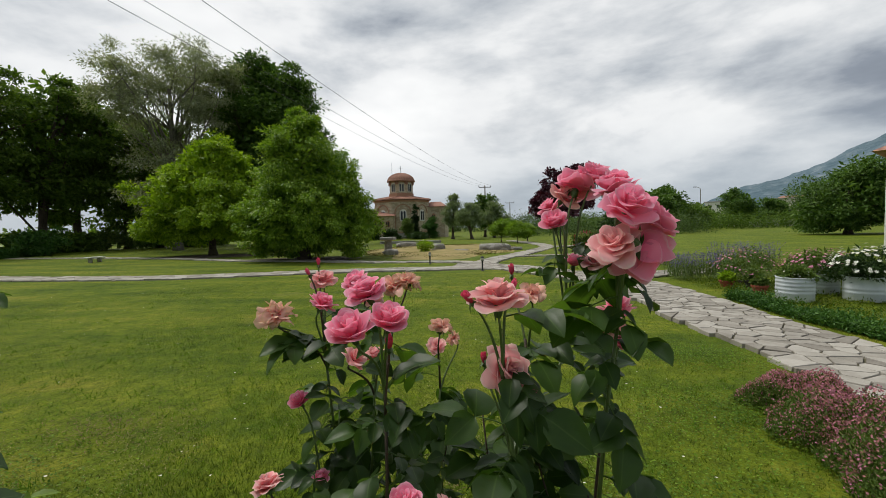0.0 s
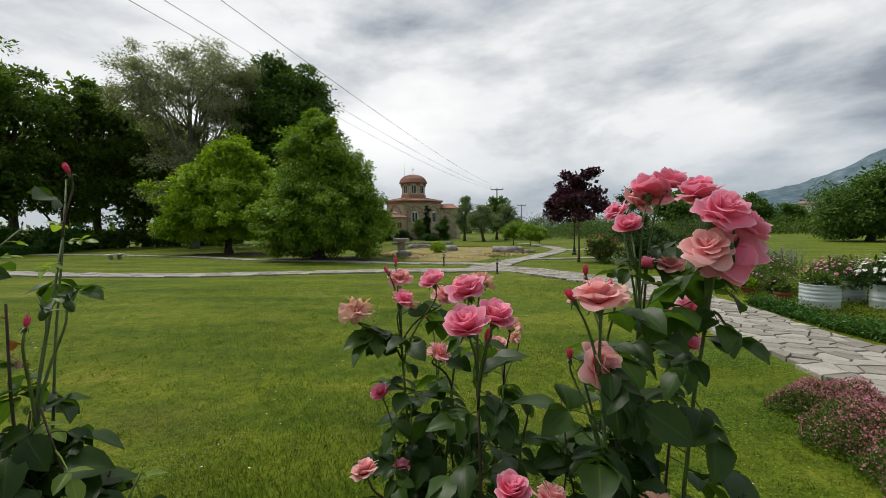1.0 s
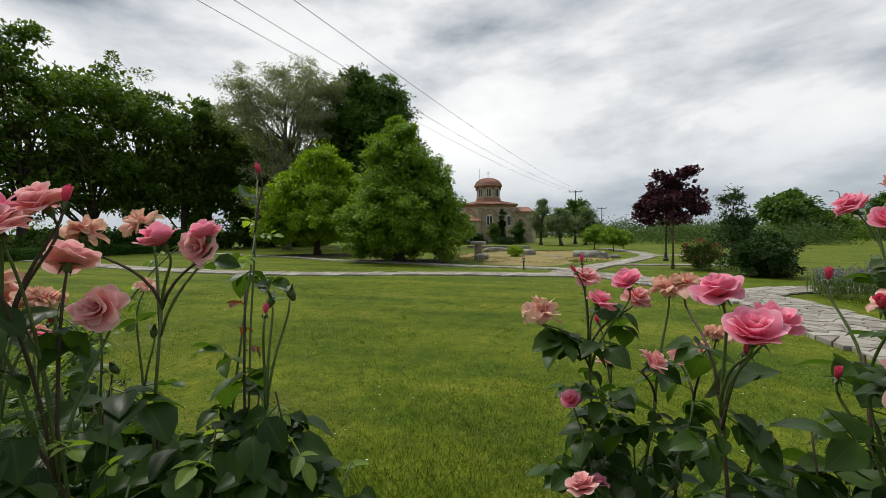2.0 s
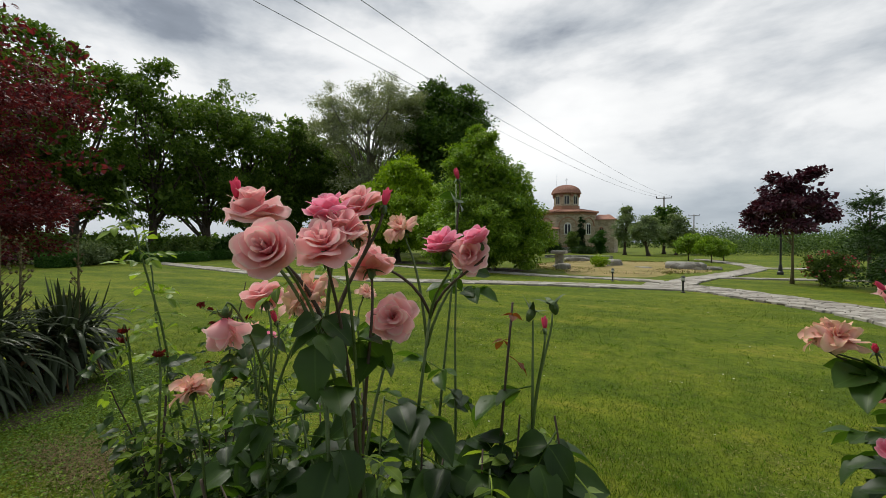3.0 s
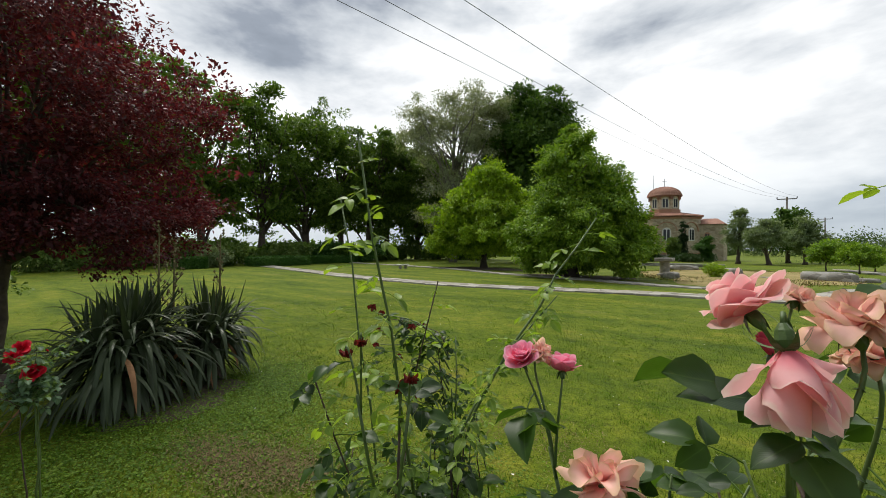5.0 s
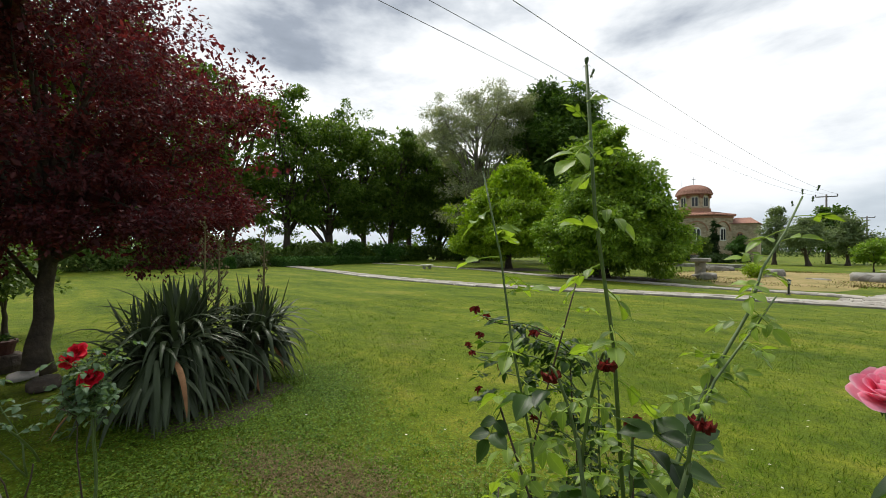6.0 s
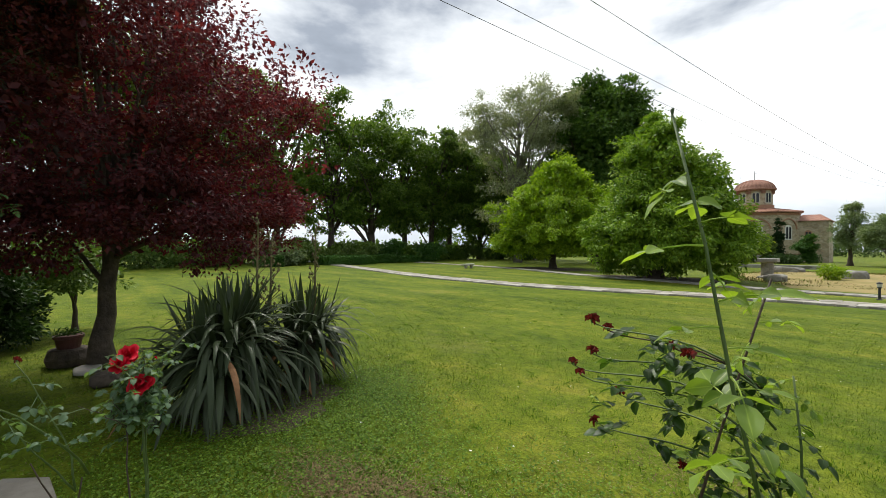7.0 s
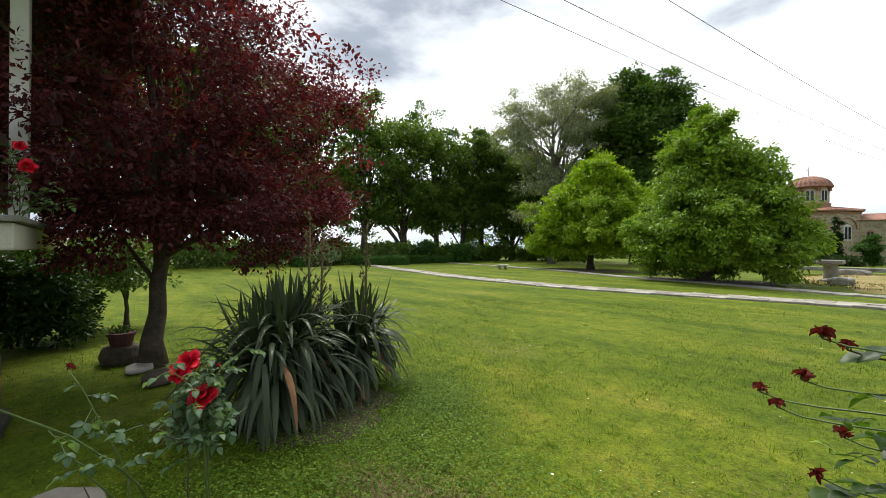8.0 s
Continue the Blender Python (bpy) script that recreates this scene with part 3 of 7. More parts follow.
def crown_leaves(name, blobs, clumps, per, size, aspect, rng, clump_r=0.5, droop=0.35, shell=0.55, low=-9.0, core=0.14):
    """Boughs spread over ellipsoids (x, y, z, rx, ry, rz), each a flat spray of leaf clumps that sags outwards. Also gives the clump centres."""
    blobs = np.array(blobs, float)
    vol = (blobs[:, 3] * blobs[:, 4] * blobs[:, 5]) ** 0.72
    boughs = max(clumps // 8, 14)
    pick = rng.choice(len(blobs), boughs, p=vol / vol.sum())
    d = unit(rng.normal(size=(boughs, 3)))
    r = (shell + (1 - shell) * rng.random(boughs)) ** 0.6
    r *= 0.93 + 0.12 * np.sin(d[:, 0] * 5.1 + pick) * np.cos(d[:, 1] * 4.3 + d[:, 2] * 5.7) + rng.normal(0, 0.06, boughs)
    B = blobs[pick, :3] + d * r[:, None] * blobs[pick, 3:6]
    spread = 0.27 * np.cbrt(blobs[pick, 3] * blobs[pick, 4] * blobs[pick, 5]) * rng.uniform(0.7, 1.3, boughs)
    which = rng.integers(boughs, size=clumps)
    off = unit(rng.normal(size=(clumps, 3))) * (1.55 * rng.random((clumps, 1)) ** 0.55) * np.array([1, 1, 0.45])
    C = B[which] + off * spread[which, None]
    C[:, 2] -= 0.35 * spread[which] * np.hypot(off[:, 0], off[:, 1])
    d = unit(C - blobs[pick[which], :3])
    keep = C[:, 2] > low
    C, d = C[keep], d[keep]
    n = len(C) * per
    cr = clump_r * rng.uniform(0.5, 1.35, len(C))
    off = unit(rng.normal(size=(n, 3))) * (1.7 * rng.random((n, 1)) ** 0.5) * np.array([1, 1, 0.62])
    P = np.repeat(C, per, 0) + off * np.repeat(cr, per)[:, None] * 0.62
    outd = np.repeat(d, per, 0)
    D = unit(off) * 0.7 + outd * 0.5 + rng.normal(size=(n, 3)) * 0.55
    D[:, 2] -= droop
    U = outd * 0.5 + rng.normal(size=(n, 3)) * 0.5
    U[:, 2] += 0.75
    L = size * rng.uniform(0.6, 1.3, n)
    m = int(n * core)          # larger leaves added inside to block sky light and darken the crown
    if m:
        b = rng.choice(len(blobs), m, p=vol / vol.sum())
        P = np.concatenate([P, blobs[b, :3] + unit(rng.normal(size=(m, 3))) * (0.82 * rng.random((m, 1)) ** 0.4) * blobs[b, 3:6]])
        D, U = np.concatenate([D, rng.normal(size=(m, 3))]), np.concatenate([U, rng.normal(size=(m, 3))])
        L = np.concatenate([L, size * rng.uniform(1.3, 2.3, m)])
    ok = P[:, 2] > max(low, 0.03)
    me = leaf_mesh(name, P[ok], D[ok], U[ok], L[ok], L[ok] * aspect)
    return me, C


def trunk_mesh(height, radius, rng, lean=(0, 0), flare=1.5, wob=0.03, sides=9):
    bm = bmesh.new()
    n = 9
    pts, rad = [], []
    for i in range(n):
        t = i / (n - 1)
        pts.append((lean[0] * t + rng.normal(0, wob) * radius * 4 * (i > 0), lean[1] * t + rng.normal(0, wob) * radius * 4 * (i > 0), height * t - 0.05))
        rad.append(radius * (1 - 0.62 * t) * (flare if i == 0 else 1.12 if i == 1 else 1))
    tube(bm, pts, rad, sides)
    return bm, pts, rad


def tree(name, place, label, category, bark, leaf, trunk_h, trunk_r, blobs, clumps, per, size, aspect=0.5, seed=1, clump_r=0.5, droop=0.35,
         shell=0.55, limbs=14, low=-9.0, lean=(0, 0), group="", fork=0.45, core=0.14):
    """Tapered trunk, limbs that reach into the crown, and a crown of many leaves. Blobs are relative to the foot."""
    rng = np.random.default_rng(seed)
    t = thing(name, place, label, category, group)
    bm, pts, rad = trunk_mesh(trunk_h, trunk_r, rng, lean)
    part("trunk", bm, bark, t, smooth=True)
    me, C = crown_leaves("crown", blobs, clumps, per, size, aspect, rng, clump_r, droop, shell, low, core)
    link_mesh("crown", me, leaf, t)
    far = C[rng.choice(len(C), min(limbs, len(C)), replace=False)]
    for c in far:
        k = rng.uniform(fork, 1.0)
        a = Vector(pts[int(k * (len(pts) - 1))])
        c = Vector(c)
        mid = a.lerp(c, 0.5) + Vector((rng.normal(0, 0.05), rng.normal(0, 0.05), 0.10)) * (c - a).length
        b = bmesh.new()
        r0 = trunk_r * rng.uniform(0.22, 0.42) * (1.25 - 0.5 * k)
        tube(b, [a, a.lerp(mid, 0.55), mid, mid.lerp(c, 0.6), c], [r0, r0 * 0.85, r0 * 0.6, r0 * 0.4, r0 * 0.15], 6)
        for _ in range(3):          # twigs
            q = mid.lerp(c, rng.uniform(0.1, 0.9))
            e = q + Vector(rng.normal(0, 0.09, 3)) * (c - a).length
            tube(b, [q, q.lerp(e, 0.5) + Vector((0, 0, 0.02)), e], [r0 * 0.3, r0 * 0.2, r0 * 0.08], 4)
        part("limb", b, bark, t, smooth=True)
    return t


def shrub(name, place, label, category, leaf, r, h, clumps, per, size, aspect=0.5, seed=1, group="", droop=0.1, stems=5, extra=()):
    rng = np.random.default_rng(seed)
    t = thing(name, place, label, category, group)
    blobs = [(0, 0, h * 0.5, r[0], r[1], h * 0.5), *extra]
    me, C = crown_leaves("foliage", blobs, clumps, per, size, aspect, rng, max(size * 2.2, min(r) * 0.22), droop, 0.5, 0.02)
    link_mesh("foliage", me, leaf, t)
    for i in range(stems):
        c = C[rng.integers(len(C))]
        b = bmesh.new()
        tube(b, [(rng.normal(0, 0.06), rng.normal(0, 0.06), -0.03), Vector(c) * 0.5, c], [0.025, 0.016, 0.006], 5)
        part("stem", b, M_BARK, t)
    return t


# ---- ground, lawn ----
def build_ground():
    rng = np.random.default_rng(3)
    xs = np.concatenate([[-3500, -1200, -400, -150, -80], np.linspace(-50, 50, 101), [80, 150, 400, 1200, 3500]])
    ys = np.concatenate([[-3500, -800, -200, -60], np.linspace(-30, 60, 91), [90, 140, 220, 400, 900, 3500]])
    X, Y = np.meshgrid(xs, ys)
    Z = -0.012 + 0.012 * np.sin(X * 0.9 + 1) * np.cos(Y * 0.8) * (np.hypot(X, Y) < 60) - 0.012
    V = np.stack([X, Y, Z], -1).reshape(-1, 3)
    w = len(xs)
    i = (np.arange(len(ys) - 1)[:, None] * w + np.arange(w - 1)).reshape(-1, 1)
    me = mesh_fast("ground", V, i + [[0, 1, w + 1, w]], 4)
    link_mesh("ground", me, M_LAWN)
    tagged(bpy.data.objects["ground"], "mown green lawn with yellowish dry spots", "lawn", kind="structure")


build_ground()


def on_path(P, half=0.0):
    """Which ground points lie on a paved strip."""
    hit = np.zeros(len(P), bool)
    for line, w in PAVED:
        L = np.array([(q.x, q.y) for q in line])
        for q in L:
            hit |= np.hypot(P[:, 0] - q[0], P[:, 1] - q[1]) < w / 2 + half
    return hit


MAIN = curve_through([(4.2, -12.0), (4.5, -6.0), (4.6, -1.0), (4.6, 3.4), (4.52, 5.6), (4.38, 7.6), (4.42, 9.4), (4.3, 11.2), (3.7, 12.9), (2.6, 14.6), (0.9, 16.7), (-0.8, 17.1)], 0.25)
SIDE = curve_through([(4.6, 12.7), (5.4, 13.4), (6.6, 13.9), (9.0, 14.6)], 0.25)
LAWN_WALK = curve_through([(0.9, 16.2), (-3.2, 16.0), (-7.2, 15.1), (-11.6, 14.15), (-18.6, 14.55), (-26.0, 16.1), (-37.0, 18.6), (-52, 22)], 0.3)
UPPER = curve_through([(0.4, 18.2), (-1.0, 19.2), (-4.3, 19.6), (-8.3, 21.0), (-13.8, 22.4), (-19.2, 24.9), (-27.0, 27.0), (-38, 29)], 0.3)
NORTH = curve_through([(0.3, 17.6), (1.2, 20.8), (3.0, 25.0), (5.1, 31.2), (5.0, 37.0), (3.4, 46.0)], 0.3)
EAST = curve_through([(4.9, 31.3), (7.8, 32.0), (12.0, 32.6)], 0.3)
CROSS = curve_through([(1.9, 22.0), (5.3, 22.6), (9.0, 23.2)], 0.3)
PAVED = [(MAIN, 1.62), (SIDE, 1.1), (LAWN_WALK, 1.15), (UPPER, 0.75), (NORTH, 1.0), (EAST, 1.1), (CROSS, 0.55)]


def strip(name, line, width, z, mat, label, rng, ragged=0.05):
    bm = bmesh.new()
    prev = None
    for i, q in enumerate(line):
        d = (line[min(i + 1, len(line) - 1)] - line[max(i - 1, 0)]).normalized()
        s = Vector((-d.y, d.x, 0))
        a = q + s * (width / 2 + rng.normal(0, ragged))
        b = q - s * (width / 2 + rng.normal(0, ragged))
        cur = [bm.verts.new((p.x, p.y, h)) for p, h in ((a, -0.06), (a, z), (b, z), (b, -0.06))]
        if prev:
            for k in range(3):
                bm.faces.new((prev[k], prev[k + 1], cur[k + 1], cur[k]))
        prev = cur
    ob = part(name, bm, mat)
    return tagged(ob, label, "path", kind="structure")


def clip_cell(poly, mid, nrm):
    out = []
    for a, b in zip(poly, poly[1:] + poly[:1]):
        da, db = (a - mid).dot(nrm), (b - mid).dot(nrm)
        if da <= 0:
            out.append(a)
        if da * db < 0:
            out.append(a + (b - a) * (da / (da - db)))
    return out


def paving(line, width, cell, rng, gap):
    """Crazy paving: irregular cells in (along, across), laid along the line. Gives flat outlines in the world."""
    step = (line[1] - line[0]).length
    length = step * (len(line) - 1)
    rows, cols = max(int(length / cell * 1.3), 1), max(int(width / cell * 0.72 + 0.5), 2)
    S = {(i, j): Vector(((i + 0.5 + rng.uniform(-0.42, 0.42)) * length / rows, (j + 0.5 + rng.uniform(-0.42, 0.42)) * width / cols - width / 2)) for i in range(rows) for j in range(cols)}
    res = []
    for (i, j), c in S.items():
        e0, e1 = rng.uniform(-0.07, 0.07), rng.uniform(-0.07, 0.07)
        poly = [Vector(v) for v in ((max(c.x - 2 * cell, 0), -width / 2 + e0), (min(c.x + 2 * cell, length), -width / 2 + e0), (min(c.x + 2 * cell, length), width / 2 + e1), (max(c.x - 2 * cell, 0), width / 2 + e1))]
        for di in (-2, -1, 0, 1, 2):
            for dj in (-2, -1, 0, 1, 2):
                o = S.get((i + di, j + dj))
                if o is not None and (di or dj) and poly:
                    n = (o - c).normalized()
                    poly = clip_cell(poly, (o + c) / 2 - n * gap * rng.uniform(0.5, 1.3), n)
        if len(poly) < 3:
            continue
        w = []
        for v in poly:
            f = min(max(v.x / step, 0), len(line) - 1.001)
            k = int(f)
            q = line[k].lerp(line[k + 1], f - k)
            d = (line[k + 1] - line[k]).normalized()
            w.append(Vector((q.x - d.y * v.y, q.y + d.x * v.y, 0)))
        res.append(w)
    return res


def slab_faces(bm, poly, z, rng):
    """One stone: bevelled top, sides down to the bed."""
    c = sum(poly, Vector()) / len(poly)
    tilt = Vector((rng.normal(0, 0.012), rng.normal(0, 0.012), 0))
    h = z + rng.uniform(-0.004, 0.008)
    lo = [bm.verts.new((p.x, p.y, -0.05)) for p in poly]
    mid = [bm.verts.new((p.x, p.y, h - 0.008 + (p - c).dot(tilt))) for p in poly]
    hi = [bm.verts.new((*(p.lerp(c, 0.035)).xy, h + (p - c).dot(tilt))) for p in poly]
    n = len(poly)
    for k in range(n):
        bm.faces.new((lo[k], lo[(k + 1) % n], mid[(k + 1) % n], mid[k]))
        bm.faces.new((mid[k], mid[(k + 1) % n], hi[(k + 1) % n], hi[k]))
    bm.faces.new(hi)


def build_paths():
    rng = np.random.default_rng(11)
    near = strip("path", MAIN, 1.5, 0.012, M_BED, "crazy paving path of pale flagstones", rng)
    rest = bmesh.new()
    for poly in paving(MAIN, 1.62, 0.215, rng, 0.010):
        y = sum(p.y for p in poly) / len(poly)
        if 2.2 < y < 8.4:          # the stretch beside the roses
            bm = bmesh.new()
            slab_faces(bm, poly, 0.034, rng)
            part("flagstone", bm, M_SLAB, near)
        else:
            slab_faces(rest, poly, 0.034, rng)
    tagged(part("flagstones", rest, M_SLAB, near), kind="stuff")
    for name, line, w, cell in (("path", SIDE, 1.1, 0.4), ("path", LAWN_WALK, 1.15, 0.45), ("path", UPPER, 0.75, 0.5), ("path", NORTH, 1.0, 0.5), ("path", EAST, 1.1, 0.6), ("path", CROSS, 0.55, 0.5)):
        bed = strip(name, line, w * 0.97, 0.010, M_BED if line is SIDE else M_CONCRETE, "pale flagstone path across the lawn", rng)
        bm = bmesh.new()
        for poly in paving(line, w, cell, rng, 0.010):
            slab_faces(bm, poly, 0.030, rng)
        tagged(part("flagstones", bm, M_SLAB, bed), kind="stuff")


def build_grass():
    """Blades on the part of the lawn that the walk passes nearest."""
    rng = np.random.default_rng(5)
    n = 560000
    q = 1.0 + 13.0 * rng.random(n) ** 1.9
    a = np.where(rng.random(n) < 0.9, rng.uniform(radians(-8), radians(184), n), rng.uniform(radians(184), radians(352), n))
    P = np.stack([-0.9 + q * np.cos(a) + rng.uniform(-1.6, 1.6, n), 0.4 + q * np.sin(a), np.full(n, -0.028)], 1)
    tuft = np.sin(P[:, 0] * 2.3 + np.sin(P[:, 1] * 1.7) * 2) * np.cos(P[:, 1] * 2.9 + P[:, 0])
    P = P[(rng.random(n) < 0.78 + 0.22 * tuft) & ~on_path(P, -0.05)]
    n = len(P)
    a = rng.uniform(0, 2 * math.pi, n)
    lean = rng.uniform(0.2, 1.1, n)
    D = np.stack([np.cos(a) * lean, np.sin(a) * lean, np.ones(n)], 1)
    b = rng.uniform(0, 2 * math.pi, n)
    S = np.stack([np.cos(b), np.sin(b), np.zeros(n)], 1)
    L = (rng.uniform(0.02, 0.042, n) * (1 + 0.25 * np.sin(P[:, 0] * 1.3 + P[:, 1])))[:, None]
    W = rng.uniform(0.0014, 0.0032, n)[:, None]
    V = np.stack([P - S * W, P + S * W, P + unit(D) * L], 1).reshape(-1, 3)
    me = mesh_fast("lawn_grass", V, np.arange(n * 3).reshape(-1, 3), 3)
    tagged(link_mesh("lawn_grass", me, M_GRASS), "short mown lawn grass blades", "grass", kind="stuff")
    # broad-leaved weeds round the strap-leaved clump and along the near edge of the lawn
    n = 46000
    spots = np.array([(-5.0, 1.7, 0.7), (-4.7, 2.2, 0.5), (-5.2, 1.0, 0.5), (-4.6, 1.3, 0.6), (-4.6, 0.8, 0.5), (-5.1, 2.6, 0.4), (-5.6, 2.9, 0.4), (1.6, 2.6, 0.6), (2.6, 3.9, 0.5), (-3.0, 2.4, 0.6), (3.0, 5.4, 0.4)])
    k = rng.integers(len(spots), size=n)
    P = np.stack([spots[k, 0] + rng.normal(size=n) * spots[k, 2], spots[k, 1] + rng.normal(size=n) * spots[k, 2] * 0.6, rng.uniform(-0.01, 0.05, n)], 1)
    P = P[~on_path(P, 0.0)]
    n = len(P)
    a = rng.uniform(0, 2 * math.pi, n)
    D = np.stack([np.cos(a), np.sin(a), rng.uniform(-0.1, 0.5, n)], 1)
    U = np.stack([rng.normal(0, 0.35, n), rng.normal(0, 0.35, n), np.ones(n)], 1)
    L = rng.uniform(0.010, 0.024, n)
    tagged(link_mesh("weeds", leaf_mesh("weeds", P, D, U, L, L * 0.8, 0.1), M_CLOVER), "fresh green clover and weeds in the lawn", "weeds", kind="stuff")
    # denser tufts scattered through the turf
    n = 2600
    q = 0.9 + 11.0 * rng.random(n) ** 1.5
    a = rng.uniform(radians(-5), radians(185), n)
    T = np.stack([-0.9 + q * np.cos(a) + rng.uniform(-1.6, 1.6, n), 0.4 + q * np.sin(a), np.full(n, -0.015)], 1)
    T = T[~on_path(T, 0.05)]
    n = len(T) * 16
    P = np.repeat(T, 16, 0) + rng.normal(size=(n, 3)) * np.repeat(rng.uniform(0.015, 0.05, len(T)), 16)[:, None] * np.array([1.4, 1, 0])
    D = rng.normal(size=(n, 3)) * 0.55 + np.array([0, 0, 1.0])
    tagged(link_mesh("grass_tufts", leaf_mesh("grass_tufts", P, D, rng.normal(size=(n, 3)), rng.uniform(0.025, 0.06, n), 0.005, 0.1), M_CLOVER), "fresh green tufts standing in the mown lawn", "grass", kind="stuff")
    # straw left lying in the turf, thicker on some spots
    n = 130000
    q = 0.8 + 13.0 * rng.random(n) ** 1.7
    a = rng.uniform(radians(-8), radians(188), n)
    P = np.stack([-0.9 + q * np.cos(a) + rng.uniform(-1.6, 1.6, n), 0.4 + q * np.sin(a), rng.uniform(-0.02, 0.006, n)], 1)
    spot = np.sin(P[:, 0] * 1.1 + 2.1 * np.sin(P[:, 1] * 0.7)) * np.cos(P[:, 1] * 1.6 + 1.3 * np.sin(P[:, 0] * 0.9)) + 0.5 * np.sin(P[:, 0] * 4.3 + P[:, 1] * 3.1)
    P = P[(spot + rng.normal(0, 0.35, n) > 0.35) & ~on_path(P, -0.05)]
    n = len(P)
    a = rng.uniform(0, 2 * math.pi, n)
    D = np.stack([np.cos(a), np.sin(a), rng.uniform(-0.1, 0.5, n)], 1)
    tagged(link_mesh("straw", leaf_mesh("straw", P, D, np.tile([0.0, 0.1, 1.0], (n, 1)), rng.uniform(0.015, 0.04, n), 0.004, 0.1), M_STRAW), "dry straw lying in the mown lawn", "straw", kind="stuff")
    # worn, dry patches
    n = 9000
    spots = np.array([(-3.95, 1.68, 0.2), (-3.6, 1.9, 0.16), (-4.3, 1.6, 0.15), (1.3, 2.2, 0.25), (-2.6, 3.4, 0.25), (0.4, 3.0, 0.2)])
    k = rng.choice(6, n, p=(0.34, 0.2, 0.14, 0.14, 0.1, 0.08))
    P = np.stack([spots[k, 0] + rng.normal(size=n) * spots[k, 2] * 1.4, spots[k, 1] + rng.normal(size=n) * spots[k, 2] * 0.8, rng.uniform(-0.015, 0.015, n)], 1)
    a = rng.uniform(0, 2 * math.pi, n)
    D = np.stack([np.cos(a), np.sin(a), rng.uniform(0, 0.5, n)], 1)
    tagged(link_mesh("dry_grass", leaf_mesh("dry_grass", P, D, np.tile([0.0, 0.1, 1.0], (n, 1)), rng.uniform(0.02, 0.05, n), 0.006, 0.1), M_DRYGRASS), "dry brown grass on worn spots of the lawn", "dry grass", kind="stuff")
    # daisies and fallen petals
    n = 420
    P = np.stack([rng.uniform(-12, 3, n), rng.uniform(2.0, 13, n), rng.uniform(0.012, 0.03, n)], 1)
    P = P[~on_path(P, 0.1)]
    n = len(P)
    a = rng.uniform(0, 2 * math.pi, n)
    D = np.stack([np.cos(a), np.sin(a), rng.uniform(-0.1, 0.2, n)], 1)
    L = rng.uniform(0.012, 0.028, n)
    tagged(link_mesh("daisies", leaf_mesh("daisies", P, D, np.tile([0.0, 0.1, 1.0], (n, 1)), L, L * 0.9, 0.05), M_WHITEFL), "tiny white daisies scattered in the lawn", "daisies", kind="stuff")


def patch(name, cx, cy, rx, ry, z, mat, label, seed, n=40, turn=0.0, hump=0.0):
    """An uneven patch of bare ground lying on the lawn."""
    rng = np.random.default_rng(seed)
    bm = bmesh.new()
    ph = rng.uniform(0, 6.28, 4)
    rings = []
    for s in (1.0, 0.85, 0.6, 0.3):
        ring = []
        for k in range(n):
            a = k * 2 * math.pi / n
            r = s * (1 + 0.12 * math.sin(3 * a + ph[0]) + 0.08 * math.sin(5 * a + ph[1]) + 0.05 * math.sin(9 * a + ph[2]))
            x, y = rx * r * math.cos(a), ry * r * math.sin(a)
            x, y = x * math.cos(turn) - y * math.sin(turn), x * math.sin(turn) + y * math.cos(turn)
            ring.append(bm.verts.new((cx + x, cy + y, -0.03 if s == 1.0 else z + hump * (1 - s) * (1 + 0.4 * math.sin(4 * a + ph[3])))))
        rings.append(ring)
    top = bm.verts.new((cx, cy, z + hump))
    for r0, r1 in zip(rings, rings[1:]):
        for k in range(n):
            bm.faces.new((r0[k], r0[(k + 1) % n], r1[(k + 1) % n], r1[k]))
    for k in range(n):
        bm.faces.new((rings[-1][k], rings[-1][(k + 1) % n], top))
    return tagged(part(name, bm, mat, smooth=True), label, "ground", kind="structure")


patch("bare_ground", -2.5, 30.5, 5.6, 8.6, 0.02, M_SAND, "dry sandy ground of an old excavation", 4, hump=0.12)
rngx = np.random.default_rng(61)
nx = 16000
ax, qx = rngx.uniform(0, 6.283, nx), np.sqrt(rngx.random(nx))
Px = np.stack([-2.5 + 5.6 * qx * np.cos(ax), 30.5 + 8.6 * qx * np.sin(ax), np.full(nx, 0.0)], 1)
Px = Px[np.sin(Px[:, 0] * 1.9 + 2 * np.sin(Px[:, 1] * 0.8)) + rngx.normal(0, 0.9, nx) > -0.3]
nx = len(Px)
Dx = rngx.normal(size=(nx, 3)) * 0.5 + np.array([0, 0, 1.0])
for lo, hi, mt, nm, lb in ((0, 0.6, M_DRYGRASS, "dry_grass", "dry yellow grass on the excavation"), (0.6, 1.0, M_GRASS, "rough_grass", "rough green grass on the excavation")):
    a0, a1 = int(lo * nx), int(hi * nx)
    tagged(link_mesh(nm, leaf_mesh(nm, Px[a0:a1], Dx[a0:a1], rngx.normal(size=(a1 - a0, 3)), rngx.uniform(0.05, 0.13, a1 - a0), 0.03), mt), lb, "grass", kind="stuff")
patch("bare_ground", -9.7, 22.9, 3.4, 1.6, 0.01, M_SOIL, "dark bare soil under the walnut tree", 5)
patch("bare_ground", -18.9, 27.4, 3.6, 1.9, 0.01, M_SOIL, "dark bare soil under the lime tree", 6)
patch("bare_ground", -5.7, 1.75, 0.55, 0.75, 0.005, M_SOIL, "dark soil under the strap-leaved clump", 8)


